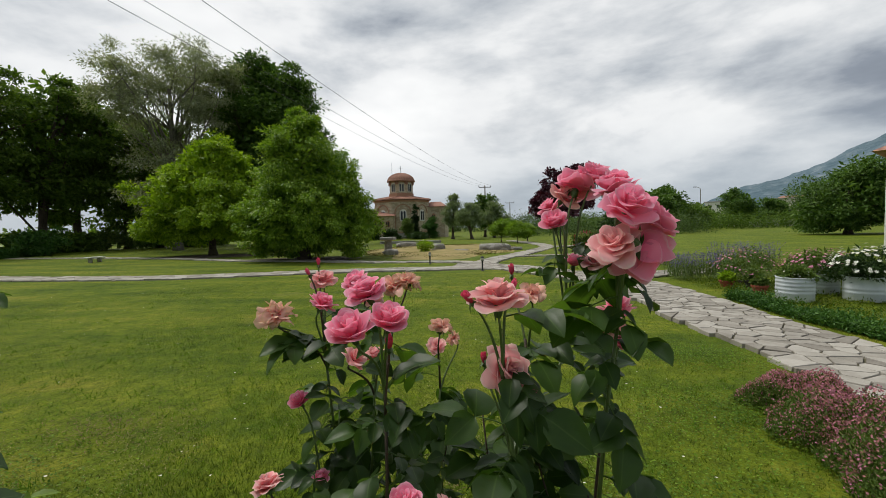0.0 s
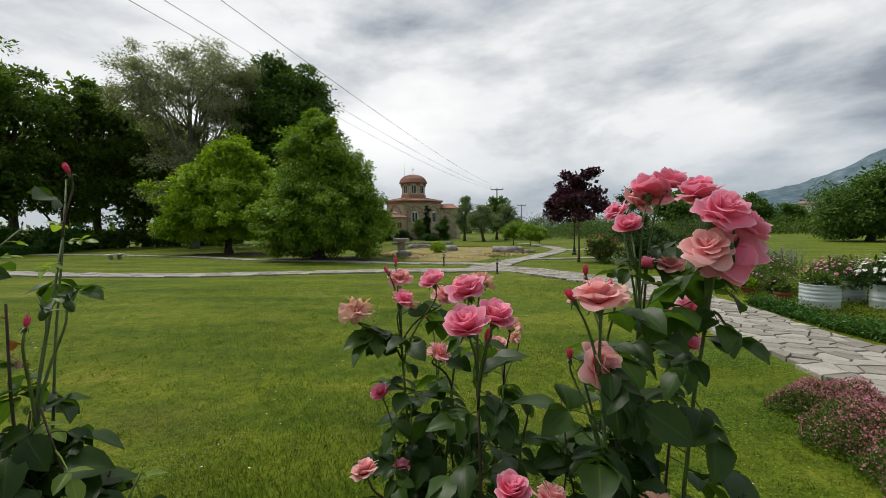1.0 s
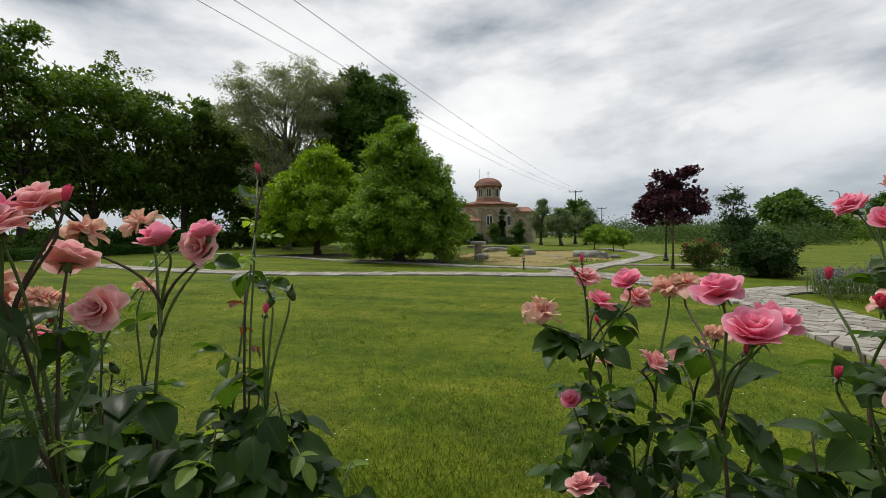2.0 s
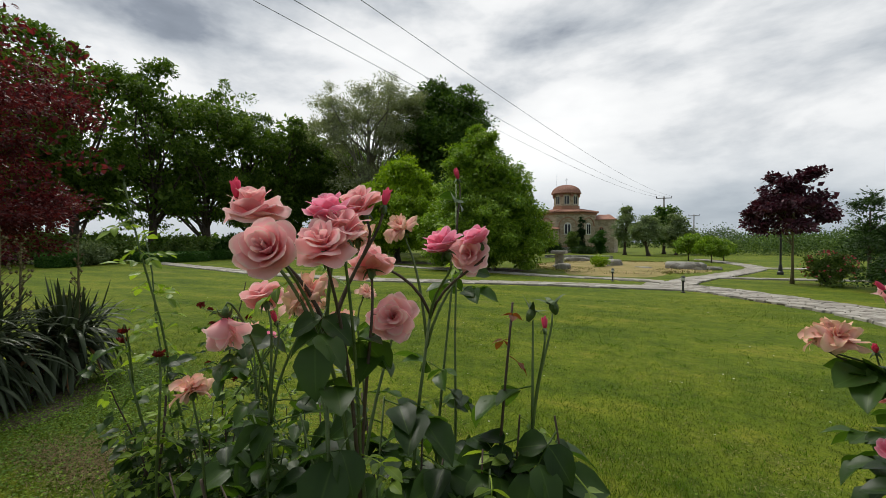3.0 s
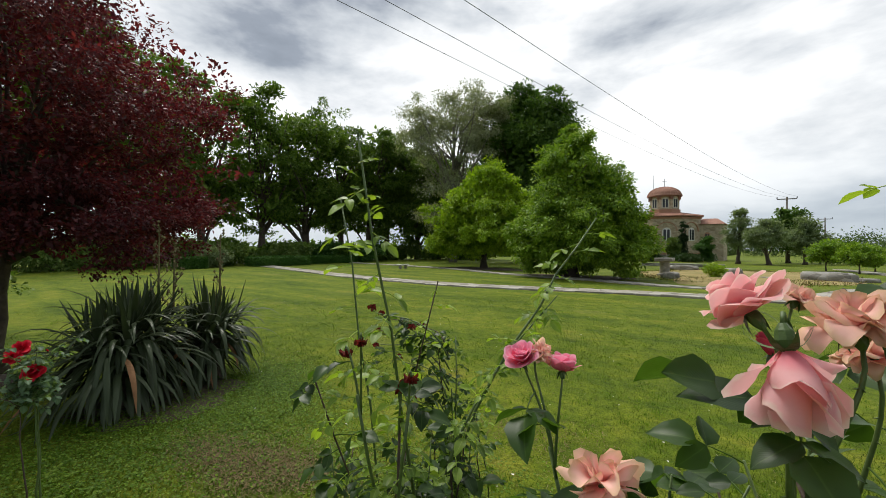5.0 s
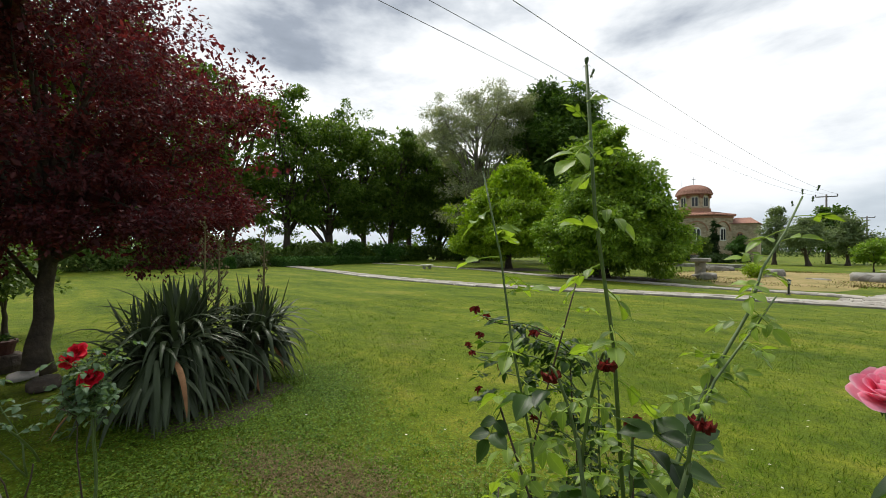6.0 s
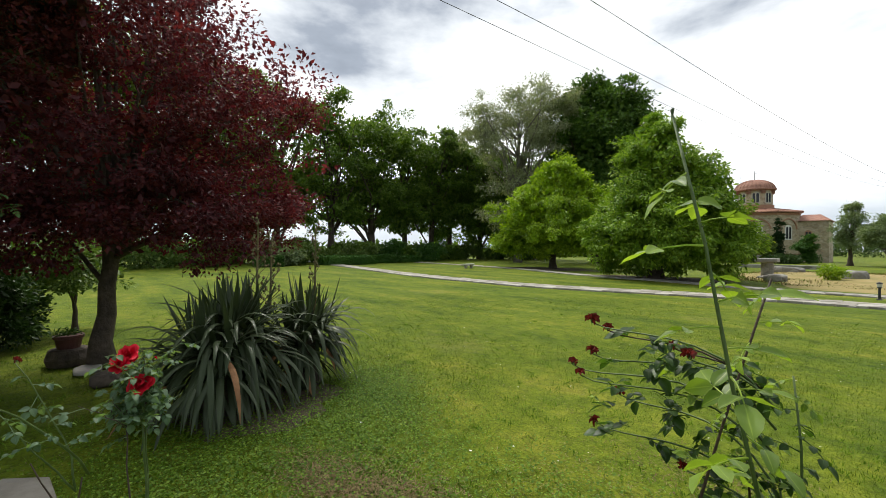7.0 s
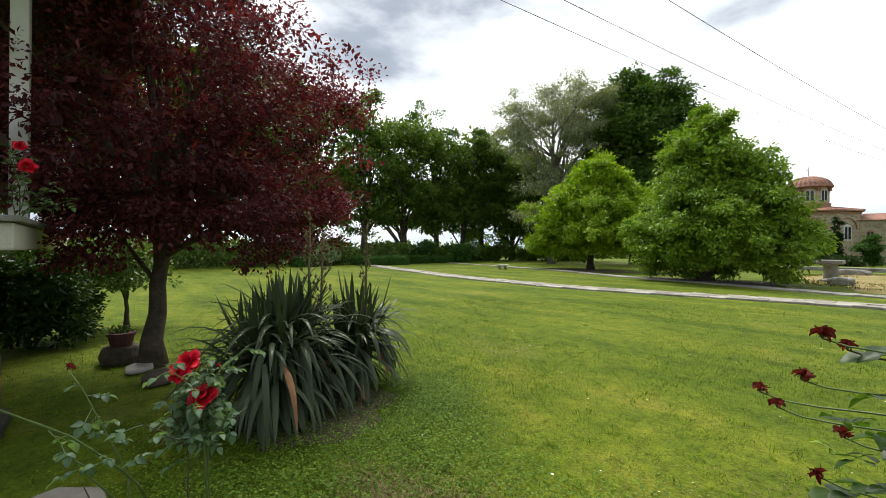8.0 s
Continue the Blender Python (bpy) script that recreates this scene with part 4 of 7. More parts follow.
# ---- trees ----
tree("walnut_tree", (-9.7, 22.6, 0), "broad green walnut tree with leaves hanging to the lawn", "tree", M_BARK, M_WALNUT, 5.6, 0.30,
     [(0.25, 0, 2.7, 3.25, 3.2, 2.5), (0.2, 0.2, 4.9, 2.5, 2.5, 2.2), (-0.05, 0, 6.6, 1.55, 1.5, 1.5), (-0.1, 0, 7.7, 0.75, 0.75, 0.75), (-2.0, -0.3, 1.9, 1.5, 1.5, 1.5), (2.8, -0.2, 1.7, 1.6, 1.6, 1.6), (2.2, 0, 4.3, 1.4, 1.4, 1.5), (0.2, -1.6, 1.9, 2.4, 1.4, 1.5)],
     1250, 84, 0.17, 0.46, seed=21, clump_r=0.4, droop=0.6, shell=0.5, limbs=16, low=0.2, fork=0.15)
tree("lime_tree", (-19.2, 28.2, 0), "bright green rounded lime tree on the lawn", "tree", M_BARK, M_LIME, 4.6, 0.24,
     [(-0.3, 0, 4.2, 4.5, 3.8, 3.0), (0.3, 0, 6.5, 2.7, 2.5, 2.1), (-3.0, 0, 2.8, 2.4, 2.3, 1.9), (2.2, -0.2, 2.8, 2.2, 2.2, 1.9)],
     950, 80, 0.19, 0.58, seed=22, clump_r=0.46, droop=0.5, shell=0.5, limbs=14, low=0.2, fork=0.2)
tree("poplar_tree", (-24.2, 45.4, 0), "tall dark green tree with dense foliage", "tree", M_BARK, M_DARK, 15, 0.5,
     [(0, 0, 12.5, 5.6, 5, 6.5), (-0.7, 0, 18.0, 4.2, 4, 3.9), (2.2, 0, 16.0, 3.4, 3.4, 4.0), (-3.0, 0, 14.0, 3, 3, 4), (0.5, -1.5, 7, 5, 4, 5)],
     1150, 60, 0.36, 0.55, seed=23, clump_r=0.95, shell=0.5, limbs=14, low=1.0)
tree("silver_tree", (-30.2, 38.4, 0), "tall thin-leaved silvery grey tree with a see-through crown", "tree", M_BARK_GREY, M_EUCA, 16, 0.36,
     [(-0.6, -0.6, 15.2, 5.6, 5.0, 4.4), (1.6, 0.8, 18.4, 4.2, 4.0, 3.2), (-3.6, -1.6, 16.6, 3.4, 3.2, 3.6), (3.4, 1.8, 15.6, 3.0, 3.0, 3.0), (0.0, 0, 7.5, 4.8, 4.0, 5.0)],
     920, 60, 0.28, 0.32, seed=24, clump_r=0.8, droop=0.6, shell=0.4, limbs=46, low=1.2, fork=0.25, core=0.0)
for k, (x, y, h) in enumerate(((-43.7, 7.5, 21.2), (-45.9, 12.5, 20.5), (-46.5, 17.3, 20.0), (-46.0, 23.4, 19.8), (-46.2, 29.1, 20.0), (-47.0, 35.0, 19.6), (-45.8, 42.6, 19.2), (-45.6, 38.8, 19.6), (-43.2, 46.4, 17.6), (-40.6, 48.0, 16.0), (-36.5, 50.0, 14.5), (-42.0, 1.5, 22.0), (-41, -5, 22.0))):
    s = h / 20
    tree("plane_tree", (x, y, 0), "tall dark green tree in a shady row", "tree", M_BARK, M_ROW, 12 * s, 0.42,
         [(0, 0, 12.8 * s, 5.0, 5.4, 6.6 * s), (0.8, 1.2 * math.sin(k * 2.1), 16.4 * s, 2.8, 2.9, 3.5 * s), (-1.2, -1.8, 7.6 * s, 3.8, 3.9, 4.4 * s), (0.6, 2.4, 7.4 * s, 3.6, 3.6, 3.8 * s), (1.4, -0.6 + 2.2 * math.cos(k * 1.7), 6.0 * s, 1.8, 1.9, 1.9)],
         300, 74, 0.33, 0.6, seed=40 + k, clump_r=0.9, shell=0.55, limbs=26, low=2.4, core=0.08, group="row of tall trees", fork=0.15)
for k in range(26):          # undergrowth in the shade of the row
    rng = np.random.default_rng(70 + k)
    y = -9 + k * 2.5
    shrub("bush", (-43.2 + rng.uniform(-2.5, 2.5) + max(0, y - 40) * 0.45, y, 0), "dark leafy bush in the shade of tall trees", "bush", M_ROW if k % 3 else M_SHRUB2, (rng.uniform(1.3, 2.4),) * 2, rng.uniform(0.8, 2.9), 60, 30, 0.3, 0.6, 70 + k, "undergrowth", stems=3)

tree("purple_plum_tree", (-8.32, 0.76, 0), "purple-leaved plum tree with dense dark red foliage", "tree", M_BARK, M_PLUM, 2.7, 0.115,
     [(0.1, 0.1, 3.1, 2.0, 1.9, 1.6), (0.2, 0.4, 4.5, 1.4, 1.35, 1.4), (0.3, 1.35, 2.15, 1.1, 1.1, 0.55), (0.3, 1.6, 3.1, 0.9, 1.1, 0.8), (-0.6, -0.9, 3.0, 1.2, 1.0, 1.4), (-0.2, 0.5, 5.4, 1.1, 1.0, 1.1), (0.9, -0.1, 2.4, 1.0, 1.4, 0.8), (0.0, 1.7, 4.3, 0.35, 0.6, 0.9), (0.2, 2.5, 3.5, 0.3, 0.6, 0.35), (0.2, 2.35, 4.2, 0.25, 0.45, 0.6), (0.3, 2.6, 2.8, 0.4, 0.5, 0.3), (0.6, 0.5, 1.75, 1.3, 1.5, 0.5), (0.5, -0.5, 1.8, 1.1, 0.8, 0.5)],
     1350, 72, 0.052, 0.56, seed=25, clump_r=0.22, droop=0.25, shell=0.4, limbs=48, low=1.05, fork=0.42, core=0.05, lean=(-0.1, 0.12))
tree("purple_maple_tree", (4.33, 20.45, 0), "small dark purple maple tree with a slim pale trunk", "tree", M_STALK, M_MAPLE, 3.0, 0.055,
     [(0, 0, 2.8, 1.25, 1.25, 0.95), (0.35, 0, 3.7, 0.6, 0.6, 0.9), (-0.45, 0, 3.45, 0.5, 0.5, 0.85), (0.95, 0, 3.0, 0.5, 0.6, 0.75), (-1.1, 0, 2.7, 0.45, 0.5, 0.6), (0.1, 0, 4.0, 0.3, 0.3, 0.6)],
     300, 32, 0.13, 0.75, seed=26, clump_r=0.26, limbs=22, low=1.65, fork=0.45, core=0.03)
tree("conifer_tree", (8.2, 25.5, 0), "small green conifer behind the maple", "tree", M_BARK, M_SHRUB, 3.2, 0.08,
     [(0, 0, 1.4, 1.25, 1.25, 1.0), (0, 0, 2.5, 0.95, 0.95, 0.9), (0, 0, 3.5, 0.5, 0.5, 0.8)], 170, 36, 0.14, 0.3, seed=27, clump_r=0.25, limbs=6, low=0.2)
shrub("round_shrub", (6.6, 17.7, 0), "dense dark green rounded shrub", "shrub", M_SHRUB, (1.0, 0.95), 1.5, 330, 40, 0.10, 0.5, 28)
rs = shrub("rose_shrub", (5.35, 20.2, 0), "loose shrub with red and salmon blossoms", "shrub", M_SHRUB2, (0.8, 0.75), 1.15, 100, 36, 0.09, 0.5, 29)
rng0 = np.random.default_rng(30)
Pf = np.array([0, 0, 0.65]) + unit(rng0.normal(size=(150, 3))) * np.array([0.82, 0.78, 0.6])
Pf = Pf[Pf[:, 2] > 0.3]
link_mesh("blossom", leaf_mesh("blossom", Pf, rng0.normal(size=Pf.shape), rng0.normal(size=Pf.shape), 0.09, 0.08, 0.3), M_REDFL, rs, "red and salmon blossoms")

# right-hand distance
tree("leaning_tree", (36.2, 44.5, 0), "broad dark green tree with drooping branches", "tree", M_BARK, M_DARK, 4.5, 0.3,
     [(0.8, 0, 3.6, 5.0, 5, 3.4), (2.0, 0, 5.6, 3.6, 3.6, 2.3), (5, -2, 4.6, 5.5, 4.5, 3.6), (-2.6, 0, 2.4, 2.4, 2.6, 2.0)], 800, 60, 0.3, 0.4, seed=31, clump_r=0.8, droop=0.3, limbs=12, low=0.3)
for k, (x, y, r, h, mt) in enumerate(((42.1, 102.3, 4.2, 10.8, M_DARK), (65.6, 113, 3.9, 9.9, M_DARK), (31.0, 74.5, 3.1, 8.0, M_DARK), (36.5, 78, 3.0, 5.0, M_ROW), (77, 118, 4, 7.5, M_DARK), (52, 108, 4.5, 6.0, M_ROW), (71, 122, 4, 6, M_ROW))):
    tree("round_tree", (x, y, 0), "dark round-headed tree beyond the field", "tree", M_BARK, mt, h * 0.5, 0.25, [(0, 0, h * 0.62, r, r, h * 0.38), (r * 0.3, 0, h * 0.4, r * 0.9, r * 0.8, h * 0.32)], 210, 34, 0.5, 0.6, seed=80 + k, clump_r=0.9, limbs=8, low=0.8)


def treeline(name, pts, h, depth, n, per, seed, mat, label, size=0.7):
    """A far belt of foliage along a line."""
    rng = np.random.default_rng(seed)
    L = curve_through(pts, 1.0)
    C = np.array([(L[i].x, L[i].y, 0) for i in rng.integers(len(L), size=n)])
    C[:, 0] += rng.normal(0, depth, n)
    C[:, 1] += rng.normal(0, depth, n)
    hh = h * (0.55 + 0.35 * np.sin(C[:, 0] * 0.23 + 1.3 * np.sin(C[:, 1] * 0.11)) ** 2 + 0.25 * rng.random(n))
    C[:, 2] = hh * rng.random(n) ** 0.7
    m = n * per
    off = rng.normal(size=(m, 3)) * 0.9
    P = np.repeat(C, per, 0) + off
    P = P[P[:, 2] > 0]
    m = len(P)
    D = rng.normal(size=(m, 3))
    U = rng.normal(size=(m, 3)) * 0.6 + np.array([0, -0.2, 0.7])
    me = leaf_mesh(name, P, D, U, size * rng.uniform(0.6, 1.3, m), size * 0.55)
    tagged(link_mesh(name, me, mat), label, "woods", kind="stuff")


treeline("far_woods", [(-30, 150), (0, 140), (30, 130), (60, 125), (110, 110)], 4.6, 2.0, 1000, 40, 91, M_TREELINE, "distant belt of green trees beyond the field", 0.55)
treeline("far_orchard", [(4, 66), (16, 64), (30, 62)], 2.0, 1.5, 260, 60, 92, M_TREELINE, "young orchard trees beyond the lawn", 0.24)
treeline("far_hedge", [(12, 80), (32, 84), (52, 88), (75, 84)], 2.2, 0.8, 520, 44, 93, M_ROW, "dark hedge along the far side of the field", 0.34)
treeline("west_woods", [(-60, -20), (-66, 20), (-62, 60), (-36, 84)], 1.7, 1.5, 420, 22, 94, M_ROW, "low dark woods behind the row of trees", 0.9)

# church side
tree("olive_tree", (-4.0, 58.2, 0), "grey-green olive tree with a soft crown", "tree", M_BARK, M_OLIVE, 2.6, 0.22, [(0, 0, 3.6, 1.35, 1.4, 2.4), (0.3, 0, 5.2, 0.8, 0.9, 1.2)], 170, 44, 0.22, 0.3, seed=101, clump_r=0.5, limbs=10, low=0.6, group="olive trees")
tree("olive_tree", (-1.2, 55.4, 0), "grey-green olive tree with a soft crown", "tree", M_BARK, M_OLIVE, 2.4, 0.22, [(-0.2, 0, 3.2, 2.1, 2.0, 1.4), (0.3, 0, 4.1, 1.2, 1.3, 0.9)], 240, 44, 0.22, 0.3, seed=102, clump_r=0.5, limbs=10, low=1.5, lean=(-0.4, 0), group="olive trees")
tree("olive_tree", (1.9, 60.4, 0), "grey-green olive tree with a soft crown", "tree", M_BARK, M_OLIVE, 2.2, 0.2, [(0, 0, 3.0, 1.9, 1.8, 1.9), (0.3, 0, 4.3, 1.2, 1.2, 1.1)], 180, 40, 0.28, 0.3, seed=103, clump_r=0.5, limbs=10, low=1.2, group="olive trees")
tree("dark_tree", (0.6, 66, 0), "dark tree behind the olives", "tree", M_BARK, M_DARK, 3.2, 0.22, [(0, 0, 4.2, 2.4, 2.2, 2.2)], 160, 36, 0.36, 0.6, seed=104, clump_r=0.6, limbs=6, low=1.2)
for k, (x, y, h) in enumerate(((2.2, 42.5, 2.5), (3.6, 39.2, 2.1), (5.0, 44, 1.9))):
    tree("young_tree", (x, y, 0), "young bright green fruit tree", "tree", M_BARK, M_WALNUT, h * 0.55, 0.05, [(0, 0, h * 0.62, h * 0.48, h * 0.45, h * 0.38)], 110, 36, 0.15, 0.5, seed=110 + k, clump_r=0.28, limbs=8, low=h * 0.22, group="young fruit trees")
tree("cypress_tree", (-10.6, 65.4, 0), "slim dark cypress in front of the church", "tree", M_BARK, M_CYPRESS, 2.0, 0.1, [(0, 0, 2.1, 0.62, 0.62, 2.0), (0, 0, 4.0, 0.42, 0.42, 1.7)], 210, 36, 0.2, 0.3, seed=120, clump_r=0.22, droop=-0.6, limbs=4, low=0.1)
for k, (x, y, r, h, mt) in enumerate(((-13.5, 61, 1.3, 1.55, M_SHRUB), (-11.5, 63, 0.75, 3.7, M_SHRUB2), (-9.4, 61, 1.9, 1.1, M_SHRUB), (-7.54, 62, 0.9, 3.5, M_HEDGE), (-16.5, 60, 1.5, 1.5, M_SHRUB))):
    shrub("church_shrub", (x, y, 0), "dark green shrub before the church wall", "shrub", mt, (r, r * 0.8), h, 110, 34, 0.2, 0.5, 130 + k, "shrubs by the church", stems=3)

# clipped hedges by the far walk
for k, (x, y, lx, ly, h) in enumerate(((-35.6, 19.6, 1.0, 2.6, 0.8), (-37.6, 24.2, 1.0, 1.8, 0.8), (-35.0, 12.2, 0.9, 0.9, 0.8), (-37.5, 28.0, 0.8, 1.4, 0.7))):
    rng = np.random.default_rng(140 + k)
    t = thing("clipped_hedge", (x, y, 0), "low clipped green hedge block", "hedge", "clipped hedges")
    n = 5200
    P = rng.uniform(-1, 1, (n, 3))
    ax = rng.integers(0, 3, n)
    P[np.arange(n), ax] = np.sign(P[np.arange(n), ax]) * rng.uniform(0.9, 1.02, n)
    P = P * np.array([lx, ly, h / 2]) + np.array([0, 0, h / 2])
    P[:, 2] = np.maximum(P[:, 2], 0.02)
    link_mesh("foliage", leaf_mesh("foliage", P, rng.normal(size=(n, 3)), rng.normal(size=(n, 3)) + [0, 0, 0.6], 0.13, 0.08), M_HEDGE, t)
    b = bmesh.new()
    box(b, (-lx * 0.88, -ly * 0.88, 0), (lx * 0.88, ly * 0.88, h * 0.9), 0.05)
    part("core", b, M_HEDGE, t)
for k, (x, y, r, h, mt) in enumerate(((-37.8, 22.0, 1.9, 2.4, M_SHRUB2), (-38.5, 16.0, 2.2, 2.2, M_SHRUB2), (-40, 27.6, 1.8, 2.6, M_HEDGE), (-37.4, 9.0, 1.6, 1.8, M_SHRUB2), (-39, 33, 2.0, 2.4, M_HEDGE), (-37.0, 5.0, 2.2, 2.4, M_SHRUB2), (-36.2, 14.2, 1.2, 1.5, M_OLIVE))):
    shrub("garden_shrub", (x, y, 0), "loose light green garden shrub", "shrub", mt, (r, r), h, 120, 32, 0.2, 0.5, 150 + k, "shrubs by the far walk", stems=4)


# ---- church ----
def ngon(n, r, turn=0.0, c=(0, 0)):
    return [(c[0] + r * math.cos(turn + k * 2 * math.pi / n), c[1] + r * math.sin(turn + k * 2 * math.pi / n)) for k in range(n)]


def cone_roof(bm, n, r0, z0, r1, z1, turn, lip=0.12, ribs=5):
    """Sloping tiled faces with raised rows of tiles and a lip under the eaves."""
    lo, hi = ngon(n, r0, turn), ngon(n, r1, turn)
    for k in range(n):
        a, b = Vector((*lo[k], z0)), Vector((*lo[(k + 1) % n], z0))
        c, d = Vector((*hi[(k + 1) % n], z1)), Vector((*hi[k], z1))
        vs = [bm.verts.new(p) for p in (a, b, c, d)]
        bm.faces.new(vs)
        lo2 = [bm.verts.new(p - Vector((0, 0, lip))) for p in (a, b)]
        bm.faces.new((vs[1], vs[0], lo2[0], lo2[1]))
        for i in range(1, ribs * 2):
            f = i / (ribs * 2)
            p, q = a.lerp(b, f), d.lerp(c, f)
            tube(bm, [p + Vector((0, 0, 0.02)), q + Vector((0, 0, 0.02))], [0.07, 0.05], 5)
        tube(bm, [a + Vector((0, 0, 0.04)), d + Vector((0, 0, 0.04))], [0.11, 0.09], 6)
    bm.faces.new([bm.verts.new((*p, z0 - lip)) for p in reversed(lo)])


def arch_outline(w, h, seg=8):
    r = w / 2
    return [(-r, 0), (r, 0)] + [(r * math.cos(a), h - r + r * math.sin(a)) for a in [k * math.pi / seg for k in range(seg + 1)]]


def arch_window(parent, place, turn, w, h, frame_mat):
    """An arched window: pale surround, two dark lights and a middle column."""
    m = pose(*place, 0, 0, math.degrees(turn) + 90)
    def slab(name, outline, y0, y1, mat, par, mm=None):
        bm = bmesh.new()
        f = [bm.verts.new((x, y0, z)) for x, z in outline]
        g = [bm.verts.new((x, y1, z)) for x, z in outline]
        n = len(outline)
        for k in range(n):
            bm.faces.new((f[k], f[(k + 1) % n], g[(k + 1) % n], g[k]))
        bm.faces.new(f), bm.faces.new(list(reversed(g)))
        bmesh.ops.recalc_face_normals(bm, faces=bm.faces)
        ob = part(name, bm, mat, par)
        if mm is not None:
            ob.matrix_basis = mm
        return ob
    win = slab("window", arch_outline(w, h), -0.07, 0.05, frame_mat, parent, m)
    for s in (-1, 1):
        o = [(x + s * w * 0.21, z + h * 0.08) for x, z in arch_outline(w * 0.30, h * 0.78)]
        slab("pane", o, -0.085, -0.03, M_GLASS, win)
    return win


def build_church():
    cx, cy = -14.3, 73.0
    ch = thing("church", (cx, cy, 0), "Byzantine stone church with octagonal drum and red tiled dome", "church")
    tn = math.radians(-90 + 22.5 + 14)
    b = bmesh.new()
    prism(b, ngon(8, 5.1, tn), -0.3, 6.35)
    part("wall", b, M_WALL, ch)
    b = bmesh.new()
    prism(b, ngon(8, 5.22, tn), 6.2, 6.5)
    part("cornice", b, M_BRICK, ch, "projecting red brick course")
    b = bmesh.new()
    prism(b, ngon(8, 5.2, tn), 0.9, 1.08)
    part("cornice", b, M_BRICK, ch, "projecting red brick course")
    b = bmesh.new()
    cone_roof(b, 8, 5.5, 6.66, 2.2, 7.3, tn, ribs=6)
    part("roof", b, M_TILE, ch, "red clay tiled roof")
    b = bmesh.new()
    prism(b, ngon(8, 2.14, tn), 7.2, 10.1)
    part("drum", b, M_WALL, ch, "octagonal stone drum")
    b = bmesh.new()
    prism(b, ngon(8, 2.34, tn), 7.22, 7.85)
    part("drum_band", b, M_BRICK, ch)
    b = bmesh.new()
    prism(b, ngon(8, 2.26, tn), 9.9, 10.1)
    part("drum_band", b, M_BRICK, ch)
    b = bmesh.new()
    prof = [(2.5, 9.98), (2.5, 10.08)] + [(2.4 * math.cos(a), 10.1 + 1.45 * math.sin(a)) for a in [k * math.pi / 20 for k in range(1, 10)]] + [(0.12, 11.56)]
    lathe(b, prof, 32)
    dome = part("dome", b, M_TILE, ch, "red tiled dome")
    for k in range(32):
        a = k * 2 * math.pi / 32
        b = bmesh.new()
        tube(b, [(r * math.cos(a), r * math.sin(a), z + 0.02) for r, z in prof[1:]], [0.06] * (len(prof) - 2) + [0.02], 4)
        part("rib", b, M_TILE, dome)
    b = bmesh.new()
    tube(b, [(0, 0, 11.5), (0, 0, 12.9)], [0.04, 0.03], 6), tube(b, [(-0.28, 0, 12.5), (0.28, 0, 12.5)], [0.03, 0.03], 6)
    tube(b, [(-1.6, 0, 10.3), (-1.6, 0, 13.6)], [0.035, 0.02], 6)
    part("cross", b, M_BLACK, ch, "thin iron cross and lightning rod")
    for k in range(8):
        a = tn + math.pi / 8 + k * math.pi / 4
        r = 2.14 * math.cos(math.pi / 8)
        arch_window(ch, (r * math.cos(a), r * math.sin(a), 8.05), a, 1.0, 1.68, M_CREAM)
        b = bmesh.new()          # scalloped eaves: a tiled hood over each drum window
        for rr, yy, th in ((0.66, -0.08, 0.07), (0.76, -0.22, 0.06), (0.82, -0.05, 0.09)):
            tube(b, [(rr * math.cos(q), yy, 9.42 + rr * math.sin(q)) for q in [math.pi * j / 10 for j in range(11)]], [th] * 11, 6)
        part("hood", b, M_TILE, ch, "arched red tile hood").matrix_basis = pose(r * math.cos(a), r * math.sin(a), 0, 0, 0, math.degrees(a) + 90)
        r = 5.1 * math.cos(math.pi / 8)
        if math.sin(a) < 0.3:
            arch_window(ch, (r * math.cos(a), r * math.sin(a), 2.9), a, 1.15, 2.0, M_WHITE)
            b = bmesh.new()
            o = arch_outline(2.7, 5.1, 12)
            pts = [Vector((x, -0.05, z + 0.6)) for x, z in o[1:]] + [Vector((o[0][0], -0.05, 0.6))]
            tube(b, pts[1:], [0.09] * (len(pts) - 1), 4)
            ob = part("blind_arch", b, M_BRICK, ch, "brick arch in the stone wall")
            ob.matrix_basis = pose(r * math.cos(a), r * math.sin(a), 0, 0, 0, math.degrees(a) + 90)
    # wing and porch
    for x0, x1, y0, y1, h, rise in ((4.0, 7.9, -1.0, 5.5, 5.4, 1.0), (-8.5, -0.15, -6.0, 0.5, 3.8, 1.0)):
        b = bmesh.new()
        box(b, (x0, y0, -0.3), (x1, y1, h), 0.03)
        part("wing", b, M_WALL, ch)
        b = bmesh.new()
        e = 0.3
        v = [b.verts.new(p) for p in ((x0 - e, y0 - e, h), (x1 + e, y0 - e, h), (x1 + e, y1 + e, h + 0.05), (x0 - e, y1 + e, h + 0.05), (x0 + 1.0, (y0 + y1) / 2, h + rise), (x1 - 1.0, (y0 + y1) / 2, h + rise))]
        for f in ((0, 1, 5, 4), (2, 3, 4, 5), (1, 2, 5), (3, 0, 4), (3, 2, 1, 0)):
            b.faces.new([v[i] for i in f])
        n, rows = int((x1 - x0) / 0.35), []
        for i in range(n):
            f = (i + 0.5) / n
            q = bmesh.new()
            tube(q, [Vector((x0 - e + f * (x1 - x0 + 2 * e), y0 - e, h + 0.02)), Vector((x0 + 1 + f * (x1 - x0 - 2), (y0 + y1) / 2, h + rise + 0.02))], [0.07, 0.05], 4)
            rows.append(q)
        roof = part("wing_roof", b, M_TILE, ch, "red clay tiled roof")
        for q in rows:
            part("tile", q, M_TILE, roof)
